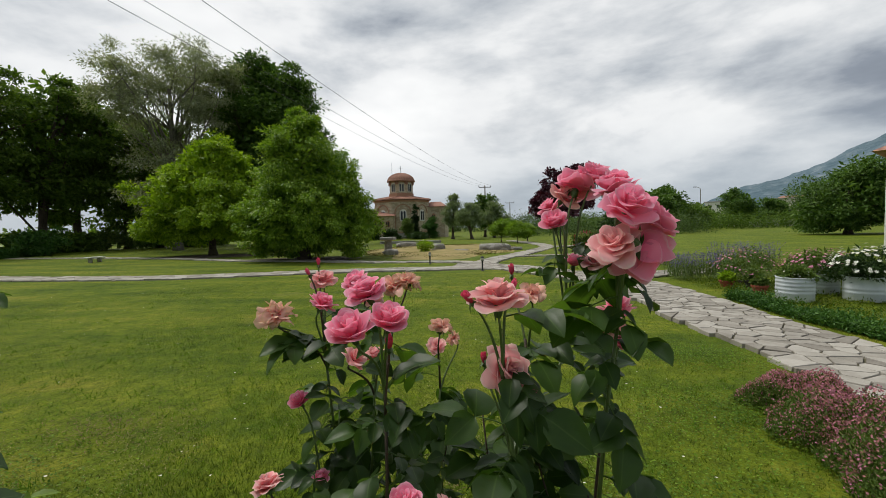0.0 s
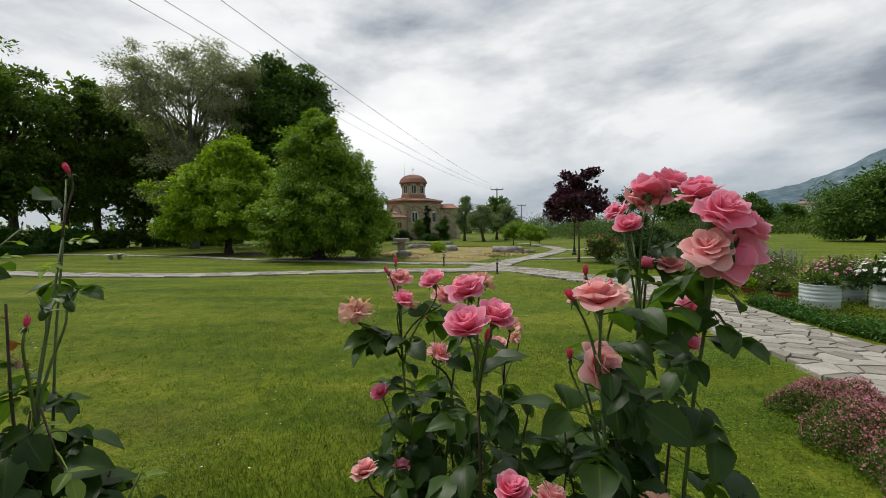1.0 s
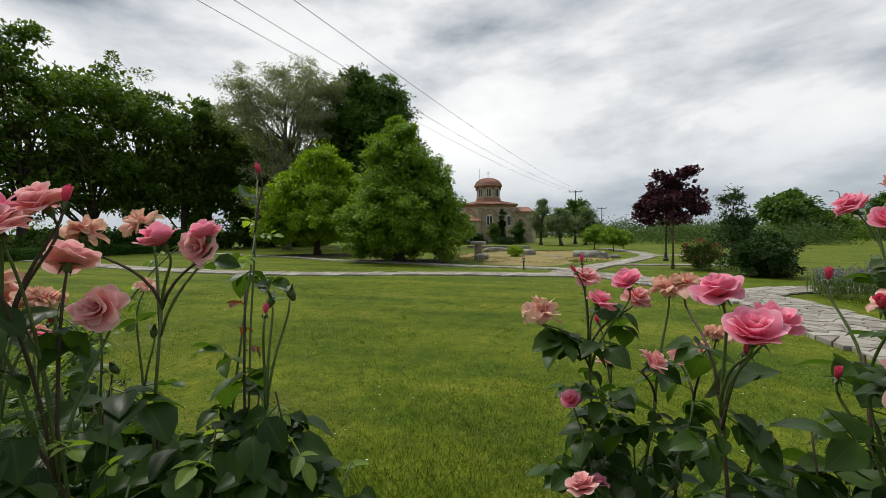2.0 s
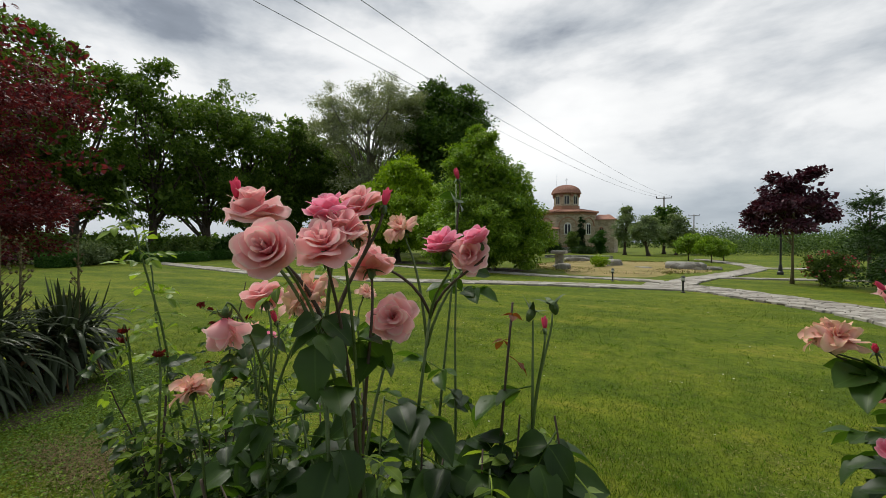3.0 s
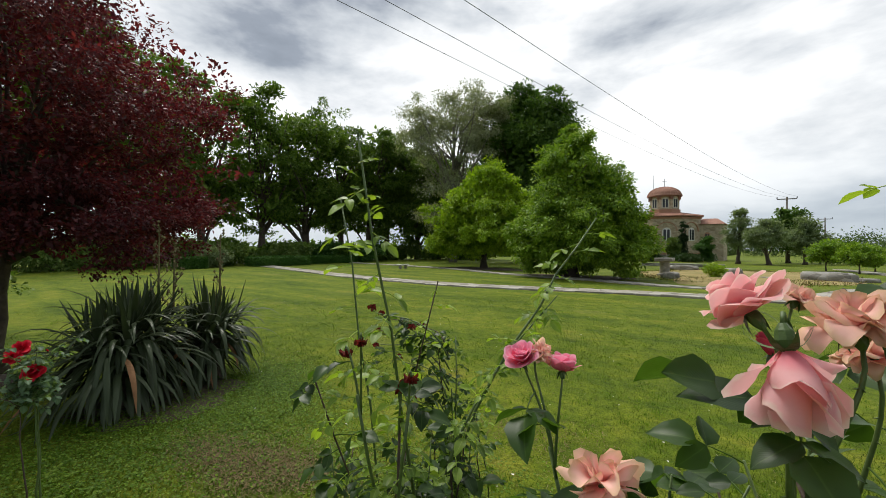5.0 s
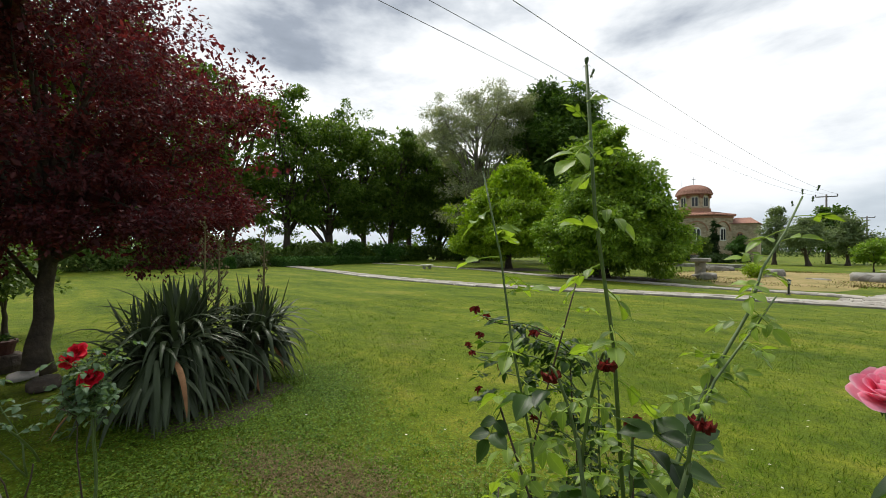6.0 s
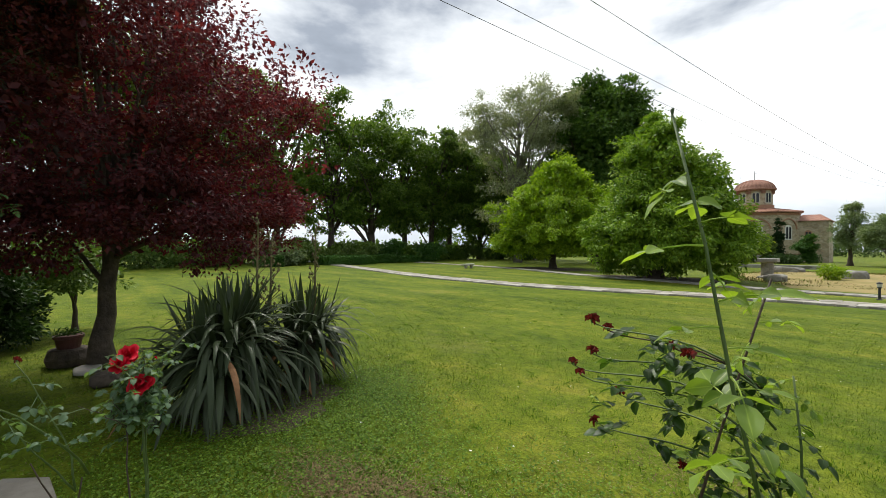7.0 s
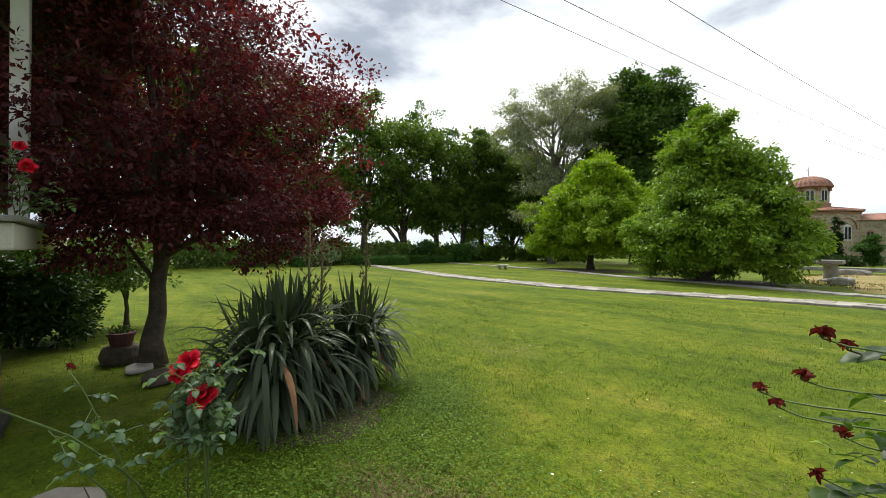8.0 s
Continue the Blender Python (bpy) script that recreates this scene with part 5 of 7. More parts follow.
    for x in (-6.85, -5.7, -4.55, -3.4, -2.3, -1.2):
        arch_window(ch, (x, -6.0, 1.95), -math.pi / 2, 0.75, 1.05, M_BRICK)
    for x in (5.9,):
        arch_window(ch, (x, -1.0, 2.6), -math.pi / 2, 0.7, 1.6, M_BRICK)
    b = bmesh.new()
    lathe(b, [(5.34, -0.1), (5.34, 0.8), (5.2, 0.86)], 8)
    ob = part("plinth", b, M_WALL2, ch, "pale stone plinth")
    return ch


build_church()


# ---- poles, wires, lamps ----
def utility_pole(place, h, arm, turn):
    t = thing("utility_pole", place, "weathered utility pole with a crossarm and insulators", "utility pole", "utility poles")
    b = bmesh.new()
    tube(b, [(0, 0, -0.3), (0, 0, h * 0.5), (0, 0, h)], [0.16, 0.13, 0.10], 10)
    part("pole", b, M_POLE, t, smooth=True)
    b = bmesh.new()
    box(b, (-arm, -0.06, h - 0.35), (arm, 0.06, h - 0.22), 0.01)
    ob = part("crossarm", b, M_POLE, t)
    ob.rotation_euler = (0, 0, turn)
    for x in (-arm, 0, arm):
        b = bmesh.new()
        lathe(b, [(0.03, 0), (0.07, 0.05), (0.05, 0.1), (0.08, 0.15), (0.05, 0.22), (0.02, 0.26)], 10)
        ob = part("insulator", b, M_BLACK, t)
        ob.location = (x * math.cos(turn), x * math.sin(turn), h - 0.22)
    return t


utility_pole((0.7, 75.4, 0), 9.1, 1.1, 0.18)
utility_pole((7.4, 112, 0), 8.2, 1.1, 0.18)
for x0, x1, xe, name in ((-0.4, -9.1, -14.2, ""), (0.7, -8.2, -13.4, ""), (1.8, -6.75, -12.0, "")):
    b = bmesh.new()
    A, B, C = Vector((x0, 75.3, 9.1)), Vector((x1, 11.2, 7.75)), Vector((xe, -28, 8.7))
    pts = []
    for i in range(25):
        f = i / 24
        p = A.lerp(B, f)
        pts.append(p - Vector((0, 0, 0.8 * 4 * f * (1 - f))))
    pts += [B.lerp(C, i / 10) for i in range(1, 11)]
    tube(b, pts, [0.0085] * len(pts), 5)
    tagged(part("overhead_wire", b, M_WIRE), "thin dark overhead wire strung between poles", "wire", "overhead wires")
utility_pole((-13.0, -28.3, 0), 8.9, 1.0, 0.18)


def bollard(place):
    t = thing("bollard_light", place, "short black garden bollard light with a pale lantern", "garden lamp", "bollard lights")
    b = bmesh.new()
    lathe(b, [(0.07, 0), (0.07, 0.02), (0.03, 0.04), (0.03, 0.34), (0.055, 0.36), (0.055, 0.38)], 12)
    part("post", b, M_BLACK, t)
    b = bmesh.new()
    lathe(b, [(0.045, 0.38), (0.06, 0.40), (0.06, 0.47), (0.045, 0.48)], 12)
    part("lantern", b, M_LANTERN, t, "pale glass lantern")
    b = bmesh.new()
    lathe(b, [(0.075, 0.48), (0.07, 0.50), (0.02, 0.53), (0.005, 0.54)], 12)
    part("cap", b, M_BLACK, t)


bollard((-1.89, 18.15, 0)), bollard((0.43, 15.1, 0))


def lamp_post(place):
    t = thing("lamp_post", place, "black garden lamp post with a small lantern", "lamp post")
    b = bmesh.new()
    lathe(b, [(0.14, -0.05), (0.14, 0.1), (0.09, 0.16), (0.07, 0.45), (0.045, 0.5), (0.04, 2.1), (0.06, 2.13), (0.03, 2.2)], 12)
    part("post", b, M_BLACK, t)
    b = bmesh.new()
    lathe(b, [(0.08, 2.2), (0.14, 2.45), (0.14, 2.47)], 6)
    part("lantern", b, M_LANTERN, t)
    b = bmesh.new()
    lathe(b, [(0.17, 2.47), (0.05, 2.6), (0.02, 2.68)], 6)
    part("cap", b, M_BLACK, t)


lamp_post((5.15, 26.0, 0))


def boulder(name, place, r, label, mat, seed, parent=None):
    rng = np.random.default_rng(seed)
    bm = bmesh.new()
    bmesh.ops.create_icosphere(bm, subdivisions=3, radius=1.0)
    ph = rng.uniform(0, 6, 6)
    for v in bm.verts:
        c = v.co
        k = 1 + 0.16 * math.sin(3 * c.x + ph[0]) * math.cos(3 * c.y + ph[1]) + 0.08 * math.sin(7 * c.z + ph[2] + 4 * c.x) + 0.05 * math.sin(11 * c.y + ph[3])
        v.co = Vector((max(min(c.x * k, 0.86), -0.86) * r[0], max(min(c.y * k, 0.86), -0.86) * r[1], max(c.z * k, -0.3) * r[2] if c.z < 0 else min(c.z * k, 0.8) * r[2]))
    ob = part(name, bm, mat, smooth=True)
    ob.location = place
    return tagged(ob, label, "stone", "stones of the excavation")


boulder("ancient_stone", (1.2, 28.2, 0.05), (1.22, 0.6, 0.5), "long weathered grey ancient stone block", M_WALL2, 1)
boulder("ancient_stone", (2.65, 28.7, 0.03), (0.5, 0.4, 0.18), "flat weathered grey stone", M_WALL2, 2)
boulder("ancient_stone", (-2.7, 28.6, 0.1), (0.55, 0.45, 0.5), "weathered grey stone in dry grass", M_WALL2, 3)
boulder("ancient_stone", (-1.0, 27.6, 0.03), (0.6, 0.4, 0.13), "flat pale stone in dry grass", M_WALL2, 4)
boulder("ancient_stone", (-6.3, 36.0, 0.1), (1.2, 0.6, 0.35), "flat weathered stone in dry grass", M_WALL2, 5)
boulder("ancient_stone", (-5.3, 25.3, 0.05), (0.5, 0.35, 0.35), "dark broken stone on the dry ground", M_WALL2, 6)
t = thing("stone_pedestal", (-5.85, 26.9, 0), "weathered marble pedestal with a broad capital", "pedestal")
b = bmesh.new()
lathe(b, [(0.42, -0.05), (0.42, 0.12), (0.30, 0.16), (0.27, 0.2), (0.26, 0.82), (0.30, 0.86)], 20)
part("shaft", b, M_WALL2, t)
b = bmesh.new()
box(b, (-0.46, -0.46, 0.86), (0.46, 0.46, 1.06), 0.04)
part("capital", b, M_CONCRETE, t)
shrub("small_shrub", (-3.5, 27.2, 0), "small fresh green bush by the stones", "shrub", M_LIME, (0.5, 0.5), 0.9, 60, 26, 0.1, 0.4, 171)
# low kerb wall behind the excavation
b = bmesh.new()
box(b, (-11.0, 44.2, -0.1), (-4.2, 44.6, 0.28), 0.05)
tagged(part("low_wall", b, M_WALL2), "low grey stone wall behind the excavation", "wall", kind="structure")
# a litter of small stones and a picnic slab on the lawn
t = thing("bench", (-23.6, 23.3, 0), "low white stone bench on the lawn", "bench")
for y in (-0.3, 0.3):
    b = bmesh.new()
    box(b, (-0.12, y - 0.05, -0.02), (0.12, y + 0.05, 0.25), 0.01)
    part("leg", b, M_CONCRETE, t)
b = bmesh.new()
box(b, (-0.2, -0.55, 0.25), (0.2, 0.55, 0.32), 0.015)
part("seat", b, M_WHITE, t)


# ---- planters and flower beds by the path ----
def drum(place, r, h, label, ribs=4):
    t = thing("drum_planter", place, label, "planter", "white drum planters")
    b = bmesh.new()
    prof = [(r * 0.97, 0.0), (r, 0.02)]
    for i in range(ribs):
        z = h * (0.35 + 0.16 * i)
        prof += [(r, z - 0.02), (r + 0.012, z), (r, z + 0.02)]
    prof += [(r, h - 0.02), (r + 0.015, h), (r - 0.01, h + 0.005), (r - 0.02, h - 0.03), (r - 0.02, h - 0.06)]
    lathe(b, prof, 32, close=False)
    b.faces.new([v for v in b.verts][:32][::-1])
    part("drum", b, M_DRUM, t, smooth=True)
    b = bmesh.new()
    lathe(b, [(r - 0.022, h - 0.12), (r - 0.022, h - 0.06), (r * 0.4, h - 0.04)], 24)
    part("soil", b, M_SOIL, t)
    return t


def flowers_on(t, name, c, r, n, size, mat, seed, label, up=0.5):
    rng = np.random.default_rng(seed)
    d = unit(rng.normal(size=(n * 2, 3)))
    d = d[d[:, 2] > -0.15][:n]
    P0 = np.array(c) + d * np.array(r) * rng.uniform(0.85, 1.08, (len(d), 1))
    k = 7          # petals round each head
    P = np.repeat(P0, k, 0)
    N = np.repeat(unit(d * 0.6 + np.array([0, 0, up])), k, 0)
    a = np.tile(np.arange(k) * 2 * math.pi / k, len(d))[:, None]
    X = unit(np.cross(N, [[0.3, 0.9, 0.1]]))
    Y = np.cross(N, X)
    D = X * np.cos(a) + Y * np.sin(a) + N * 0.25
    link_mesh(name, leaf_mesh(name, P, D, N, size, size * 0.6, 0.05), mat, t, label)


def potted(t, h, r, leaf, flower, seed, n, size, flabel, rz=None):
    rng = np.random.default_rng(seed)
    rz = rz or r * 0.75
    me, _ = crown_leaves("foliage", [(0, 0, h + rz * 0.55, r, r, rz)], 130, 30, 0.07, 0.3, rng, 0.12, 0.0, 0.4, h - 0.06)
    link_mesh("foliage", me, leaf, t)
    flowers_on(t, "blossoms", (0, 0, h + rz * 0.55), (r, r, rz), n, size, flower, seed + 1, flabel)


t = drum((6.55, 9.0, 0), 0.30, 0.46, "low white drum planter with sparse sprouts")
potted(t, 0.42, 0.26, M_SHRUB2, M_WHITEFL, 201, 14, 0.02, "few small white blossoms", 0.14)
t = drum((7.7, 9.9, 0), 0.30, 0.42, "white drum planter with pink daisies", 3)
potted(t, 0.40, 0.62, M_SHRUB2, M_PINKFL, 203, 150, 0.035, "pink daisy blossoms", 0.36)
t = drum((7.75, 8.95, 0), 0.31, 0.46, "white drum planter full of white blossoms", 2)
potted(t, 0.42, 0.52, M_SHRUB, M_WHITEFL, 205, 150, 0.04, "white pompon blossoms", 0.42)
t = drum((9.3, 9.3, 0), 0.31, 0.46, "white drum planter full of white blossoms", 2)
potted(t, 0.42, 0.52, M_SHRUB, M_WHITEFL, 207, 130, 0.04, "white pompon blossoms", 0.42)


def flower_pot(place, r, h, mat, label, leaf, flower, seed, fl="small yellow blossoms"):
    t = thing("flower_pot", place, label, "flower pot", "flower pots")
    b = bmesh.new()
    lathe(b, [(r * 0.72, 0), (r * 0.95, h * 0.8), (r * 1.05, h * 0.82), (r * 1.06, h), (r * 0.95, h), (r * 0.9, h * 0.9)], 20)
    part("pot", b, mat, t, smooth=False)
    if leaf:
        rng = np.random.default_rng(seed)
        me, _ = crown_leaves("plant", [(0, 0, h + r * 0.5, r, r, r * 0.8)], 60, 20, r * 0.35, 0.5, rng, r * 0.3, 0, 0.3, h - 0.01)
        link_mesh("plant", me, leaf, t)
        if flower:
            flowers_on(t, "blossoms", (0, 0, h + r * 0.5), (r, r, r * 0.8), 24, r * 0.16, flower, seed + 1, fl)
    return t


flower_pot((6.3, 10.8, 0), 0.16, 0.16, M_TERRA, "small terracotta pot with yellow-green plant", M_LIME, None, 211)
flower_pot((6.35, 9.7, 0), 0.15, 0.2, M_TERRA, "small red pot beside the drum planter", M_SHRUB2, None, 213)
flower_pot((6.75, 10.6, 0), 0.17, 0.2, M_PLASTIC, "black plastic pot with pink daisies", M_SHRUB2, M_PINKFL, 215, "pink daisy blossoms")
for k, (x, y, r, mt) in enumerate(((7.0, 11.3, 0.7, M_PINKFL), (8.2, 10.9, 0.6, M_PINKFL))):
    s = shrub("daisy_bush", (x, y, 0), "loose bush of pink daisies", "flowers", M_SHRUB2, (r, r), 0.85, 80, 26, 0.07, 0.3, 220 + k, "daisy bushes", stems=3)
    flowers_on(s, "blossoms", (0, 0, 0.45), (r, r, 0.45), 120, 0.03, mt, 225 + k, "pink daisy blossoms")


def lavender(name, x0, x1, y0, y1, h, n, seed, label):
    rng = np.random.default_rng(seed)
    t = thing(name, ((x0 + x1) / 2, (y0 + y1) / 2, 0), label, "lavender", "lavender bed")
    B = np.stack([rng.uniform(x0, x1, n) - (x0 + x1) / 2, rng.uniform(y0, y1, n) - (y0 + y1) / 2, np.zeros(n)], 1)
    H = h * rng.uniform(0.55, 1.05, n)
    lean = rng.normal(0, 0.13, (n, 2))
    T = B + np.concatenate([lean * H[:, None], H[:, None]], 1)
    D = T - B
    tagged(link_mesh("stems", leaf_mesh("stems", B, D, rng.normal(size=(n, 3)), H, 0.012), M_SHRUB2, t), kind="stuff")
    m = n * 5
    P = np.repeat(B, 5, 0) + np.repeat(D, 5, 0) * rng.uniform(0.05, 0.7, (m, 1))
    link_mesh("foliage", leaf_mesh("foliage", P, rng.normal(size=(m, 3)) + [0, 0, 1.2], rng.normal(size=(m, 3)), 0.09, 0.016), M_OLIVE, t)
    m = n * 4
    P = np.repeat(B, 4, 0) + np.repeat(D, 4, 0) * rng.uniform(0.82, 1.0, (m, 1))
    link_mesh("spikes", leaf_mesh("spikes", P, rng.normal(size=(m, 3)) + [0, 0, 1.0], rng.normal(size=(m, 3)), 0.035, 0.022), M_BLUEFL, t, "violet flower spikes")


lavender("lavender_bush", 5.7, 7.2, 12.1, 12.9, 0.72, 420, 231, "tall lavender with violet spikes by the path")
lavender("lavender_bush", 7.2, 8.9, 12.7, 13.6, 0.95, 420, 232, "tall lavender with violet spikes by the path")


def edging():
    """Low leafy border along the far side of the paving."""
    rng = np.random.default_rng(240)
    t = thing("border_plants", (5.6, 7.5, 0), "low bright green leafy border beside the paving", "border plants", kind="stuff")
    n = 15000
    y = rng.uniform(5.2, 9.4, n)
    x = 5.42 + rng.gamma(2.0, 0.13, n) + np.where(y < 7.2, (7.2 - y) * 0.16, 0)
    P = np.stack([x - 5.6, y - 7.5, np.abs(rng.normal(0, 0.06, n)) * (1 + 0.5 * np.sin(y * 3))], 1)
    D = rng.normal(size=(n, 3)) + [0, 0, 0.6]
    link_mesh("foliage", leaf_mesh("foliage", P, D, rng.normal(size=(n, 3)) + [0, 0, 0.7], 0.05, 0.026), M_HEDGE, t)
    n = 9000
    P = np.stack([rng.uniform(0.2, 4.0, n), rng.uniform(-1.0, 4.6, n), np.abs(rng.normal(0, 0.03, n))], 1)
    D = rng.normal(size=(n, 3)) + [0, 0, 0.8]
    link_mesh("weeds", leaf_mesh("weeds", P, D, rng.normal(size=(n, 3)) + [0, 0, 0.7], 0.07, 0.018), M_GRASS, t)


edging()


def heath(x, y, r, h, seed):
    rng = np.random.default_rng(seed)
    t = thing("ground_cover", (x, y, 0), "spreading mound of faded pink flowering ground cover", "ground cover", "flowering ground cover")
    n = 15000
    a, q = rng.uniform(0, 6.283, n), np.sqrt(rng.random(n))
    edge = 1 + 0.18 * np.sin(3 * a + seed) + 0.1 * np.sin(7 * a)
    P = np.stack([r[0] * q * edge * np.cos(a), r[1] * q * edge * np.sin(a), np.zeros(n)], 1)
    top = h * (1 - q ** 2.6) * (1 + 0.35 * np.sin(P[:, 0] * 11 + seed) * np.cos(P[:, 1] * 10)) + 0.03
    P[:, 2] = top * rng.random(n) ** 0.5
    D = rng.normal(size=(n, 3)) * 0.8 + [0, 0, 0.9]
    link_mesh("foliage", leaf_mesh("foliage", P, D, rng.normal(size=(n, 3)) + [0, 0, 0.5], 0.036, 0.010), M_SHRUB2, t)
    k = np.sin(P[:, 0] * 9 + 3 * np.sin(P[:, 1] * 7 + seed)) * np.sin(P[:, 1] * 6 + 2 * P[:, 0] + seed) + rng.normal(0, 0.8, n) > 0.35
    Q = P[k].copy()
    Q[:, 2] = top[k] * rng.uniform(0.7, 1.2, k.sum()) + 0.01
    link_mesh("blossoms", leaf_mesh("blossoms", Q, rng.normal(size=Q.shape) + [0, 0, 0.9], rng.normal(size=Q.shape) + [0, 0, 0.6], 0.019, 0.013), M_HEATH, t, "faded pink and rust blossoms")


heath(3.2, 4.05, (0.42, 0.4), 0.2, 251), heath(3.1, 3.4, (0.5, 0.5), 0.26, 252), heath(3.0, 2.7, (0.5, 0.55), 0.28, 253), heath(3.45, 2.6, (0.42, 0.5), 0.22, 254)


# ---- strap-leaved clump beside the lawn ----
def strap_leaf(bm, base, az, el, length, width, bend, rng, twist=0.0):
    """A long stiff pointed leaf with a channelled section that bends over under its weight."""
    n = 7
    p = Vector(base)
    d = Vector((math.cos(az) * math.cos(el), math.sin(az) * math.cos(el), math.sin(el)))
    side = Vector((-math.sin(az), math.cos(az), 0))
    rows = []
    for i in range(n + 1):
        t = i / n
        w = width * (0.55 + 0.45 * min(t * 3, 1)) * (1 - t ** 2.6) + 0.001
        nrm = side.cross(d).normalized()
        rows.append([bm.verts.new(p - side * w / 2 + nrm * w * 0.2), bm.verts.new(p), bm.verts.new(p + side * w / 2 + nrm * w * 0.2)])
        d = (d + Vector((0, 0, -bend * (0.25 + t) / n))).normalized()
        p = p + d * (length / n)
    for r0, r1 in zip(rows, rows[1:]):
        for k in range(2):
            bm.faces.new((r0[k], r0[k + 1], r1[k + 1], r1[k]))


def yucca(place, r, h, n, seed, stalks, label):
    rng = np.random.default_rng(seed)
    t = thing("yucca", place, label, "yucca", "yucca clumps")
    for i in range(n):
        bm = bmesh.new()
        f = i / n
        az = i * 2.39996 + rng.normal(0, 0.45)
        hx, hy, hz = ((0, 0, 0), (0.30, -0.18, -0.14), (-0.12, 0.30, -0.06), (0.05, -0.34, -0.20))[i % 4 if i % 7 else 0]
        if f < 0.55:          # the old leaves hang down as a skirt to the ground
            z, el, L, bend = h * rng.uniform(0.42, 0.72), radians(rng.uniform(-45, 25)), h * rng.uniform(0.46, 0.72), rng.uniform(1.6, 4.2)
            start = r * rng.uniform(0.1, 0.42)
        elif f < 0.83:          # middle leaves arch over
            z, el, L, bend = h * rng.uniform(0.6, 0.76), radians(rng.uniform(18, 58)), h * rng.uniform(0.5, 0.66), rng.uniform(1.2, 3.0)
            start = r * 0.16
        else:          # stiff young leaves of the heart
            z, el, L, bend = h * rng.uniform(0.66, 0.78), radians(rng.uniform(52, 88)), h * rng.uniform(0.42, 0.6), rng.uniform(0.05, 0.5)
            start = r * 0.1
        strap_leaf(bm, (hx * r + rng.normal(0, r * 0.07) + math.cos(az) * start, hy * r + rng.normal(0, r * 0.07) + math.sin(az) * start, z + hz * h), az + rng.normal(0, 0.15), el, L, rng.uniform(0.042, 0.062), bend, rng)
        for v in bm.verts:
            v.co.z = max(v.co.z, 0.015)
        part("leaf", bm, M_DRYLEAF if f < 0.5 and rng.random() < 0.03 else M_STRAP, t, smooth=True)
    bm = bmesh.new()
    tube(bm, [(0, 0, -0.05), (0, 0, h * 0.35), (0.02, 0, h * 0.7)], [r * 0.34, r * 0.26, r * 0.10], 10)
    part("trunk", bm, M_BARK, t)
    for dx, dy, sh in stalks:
        b = bmesh.new()
        tube(b, [(dx * 0.6, dy * 0.6, h * 0.55), (dx, dy, h * 0.8), (dx * 1.1, dy * 1.05, sh)], [0.018, 0.014, 0.007], 6)
        for i in range(34):
            f = i / 33
            q = Vector((dx * (1 + 0.1 * f), dy * (1 + 0.05 * f), h * 0.82 + (sh - h * 0.82) * f))
            a = rng.uniform(0, 6.283)
            e = q + Vector((math.cos(a), math.sin(a), 0.9)) * rng.uniform(0.03, 0.10) * (1.2 - f * 0.6)
            tube(b, [q, e], [0.004, 0.003], 4)
            tube(b, [e, e + Vector((0, 0, 0.012)), e + Vector((0, 0, 0.032))], [0.004, 0.016, 0.005], 5)
        part("flower_stalk", b, M_STALK, t, "dry brown flower stalk with seed pods")


yucca((-5.88, 1.52, 0), 0.66, 1.0, 430, 301, ((-0.05, 0.25, 1.72), (-0.25, 0.45, 1.55)), "large clump of stiff grey-green sword leaves on the lawn")
yucca((-6.15, 2.36, 0), 0.52, 0.92, 270, 302, ((0.05, 0.08, 1.66),), "clump of stiff grey-green sword leaves with dry flower stalk")


# ---- veranda and what stands by it ----
def build_veranda():
    h = thing("house_veranda", (-8.4, -0.9, 0), "raised veranda with white posts, brown rails and a dark soffit", "veranda")
    def bx(name, lo, hi, mat, bev=0.01, label="", par=None):
        b = bmesh.new()
        o = Vector((-8.4, -0.9, 0))
        box(b, Vector(lo) - o, Vector(hi) - o, bev)
        return part(name, b, mat, par or h, label)
    bx("floor_slab", (-10.3, -3.4, 1.38), (-6.45, -0.16, 1.58), M_CREAM, 0.015, "cream rendered slab edge")
    bx("floor_tiles", (-10.34, -3.4, 1.585), (-6.40, -0.12, 1.63), M_CONCRETE, 0.008)
    bx("base_wall", (-10.0, -3.4, -0.1), (-7.2, -1.0, 1.38), M_CONCRETE, 0.01, "shaded grey base wall under the slab")
    for x in (-7.3, -9.25):
        bx("post", (x - 0.06, -0.31, 1.63), (x + 0.06, -0.19, 3.9), M_WHITE, 0.01, "white painted post")
    for z in (1.82, 2.2):
        bx("rail", (-10.2, -0.37, z), (-6.9, -0.31, z + 0.12), M_WOOD, 0.008, "brown wooden rail")
        bx("rail", (-6.85, -3.3, z), (-6.79, -0.42, z + 0.12), M_WOOD, 0.008, "brown wooden rail")
    bx("roof_soffit", (-11.0, -4.2, 3.9), (-6.2, 0.5, 4.02), M_SOFFIT, 0.01, "dark wooden soffit")
    b = bmesh.new()
    o = Vector((-8.4, -0.9, 0))
    v = [b.verts.new(Vector(p) - o) for p in ((-11.1, -4.2, 4.03), (-6.1, -4.2, 4.03), (-6.1, 0.6, 4.03), (-11.1, 0.6, 4.03), (-11.1, -4.2, 5.4), (-6.1, -4.2, 5.4))]
    for f in ((0, 3, 2, 1), (3, 4, 5, 2), (0, 4, 3), (1, 2, 5), (0, 1, 5, 4)):
        b.faces.new([v[i] for i in f])
    part("roof", b, M_TILE, h, "red tiled roof")
    bx("house_wall", (-11.0, -3.7, -0.1), (-6.2, -3.45, 3.9), M_CREAM, 0.01)


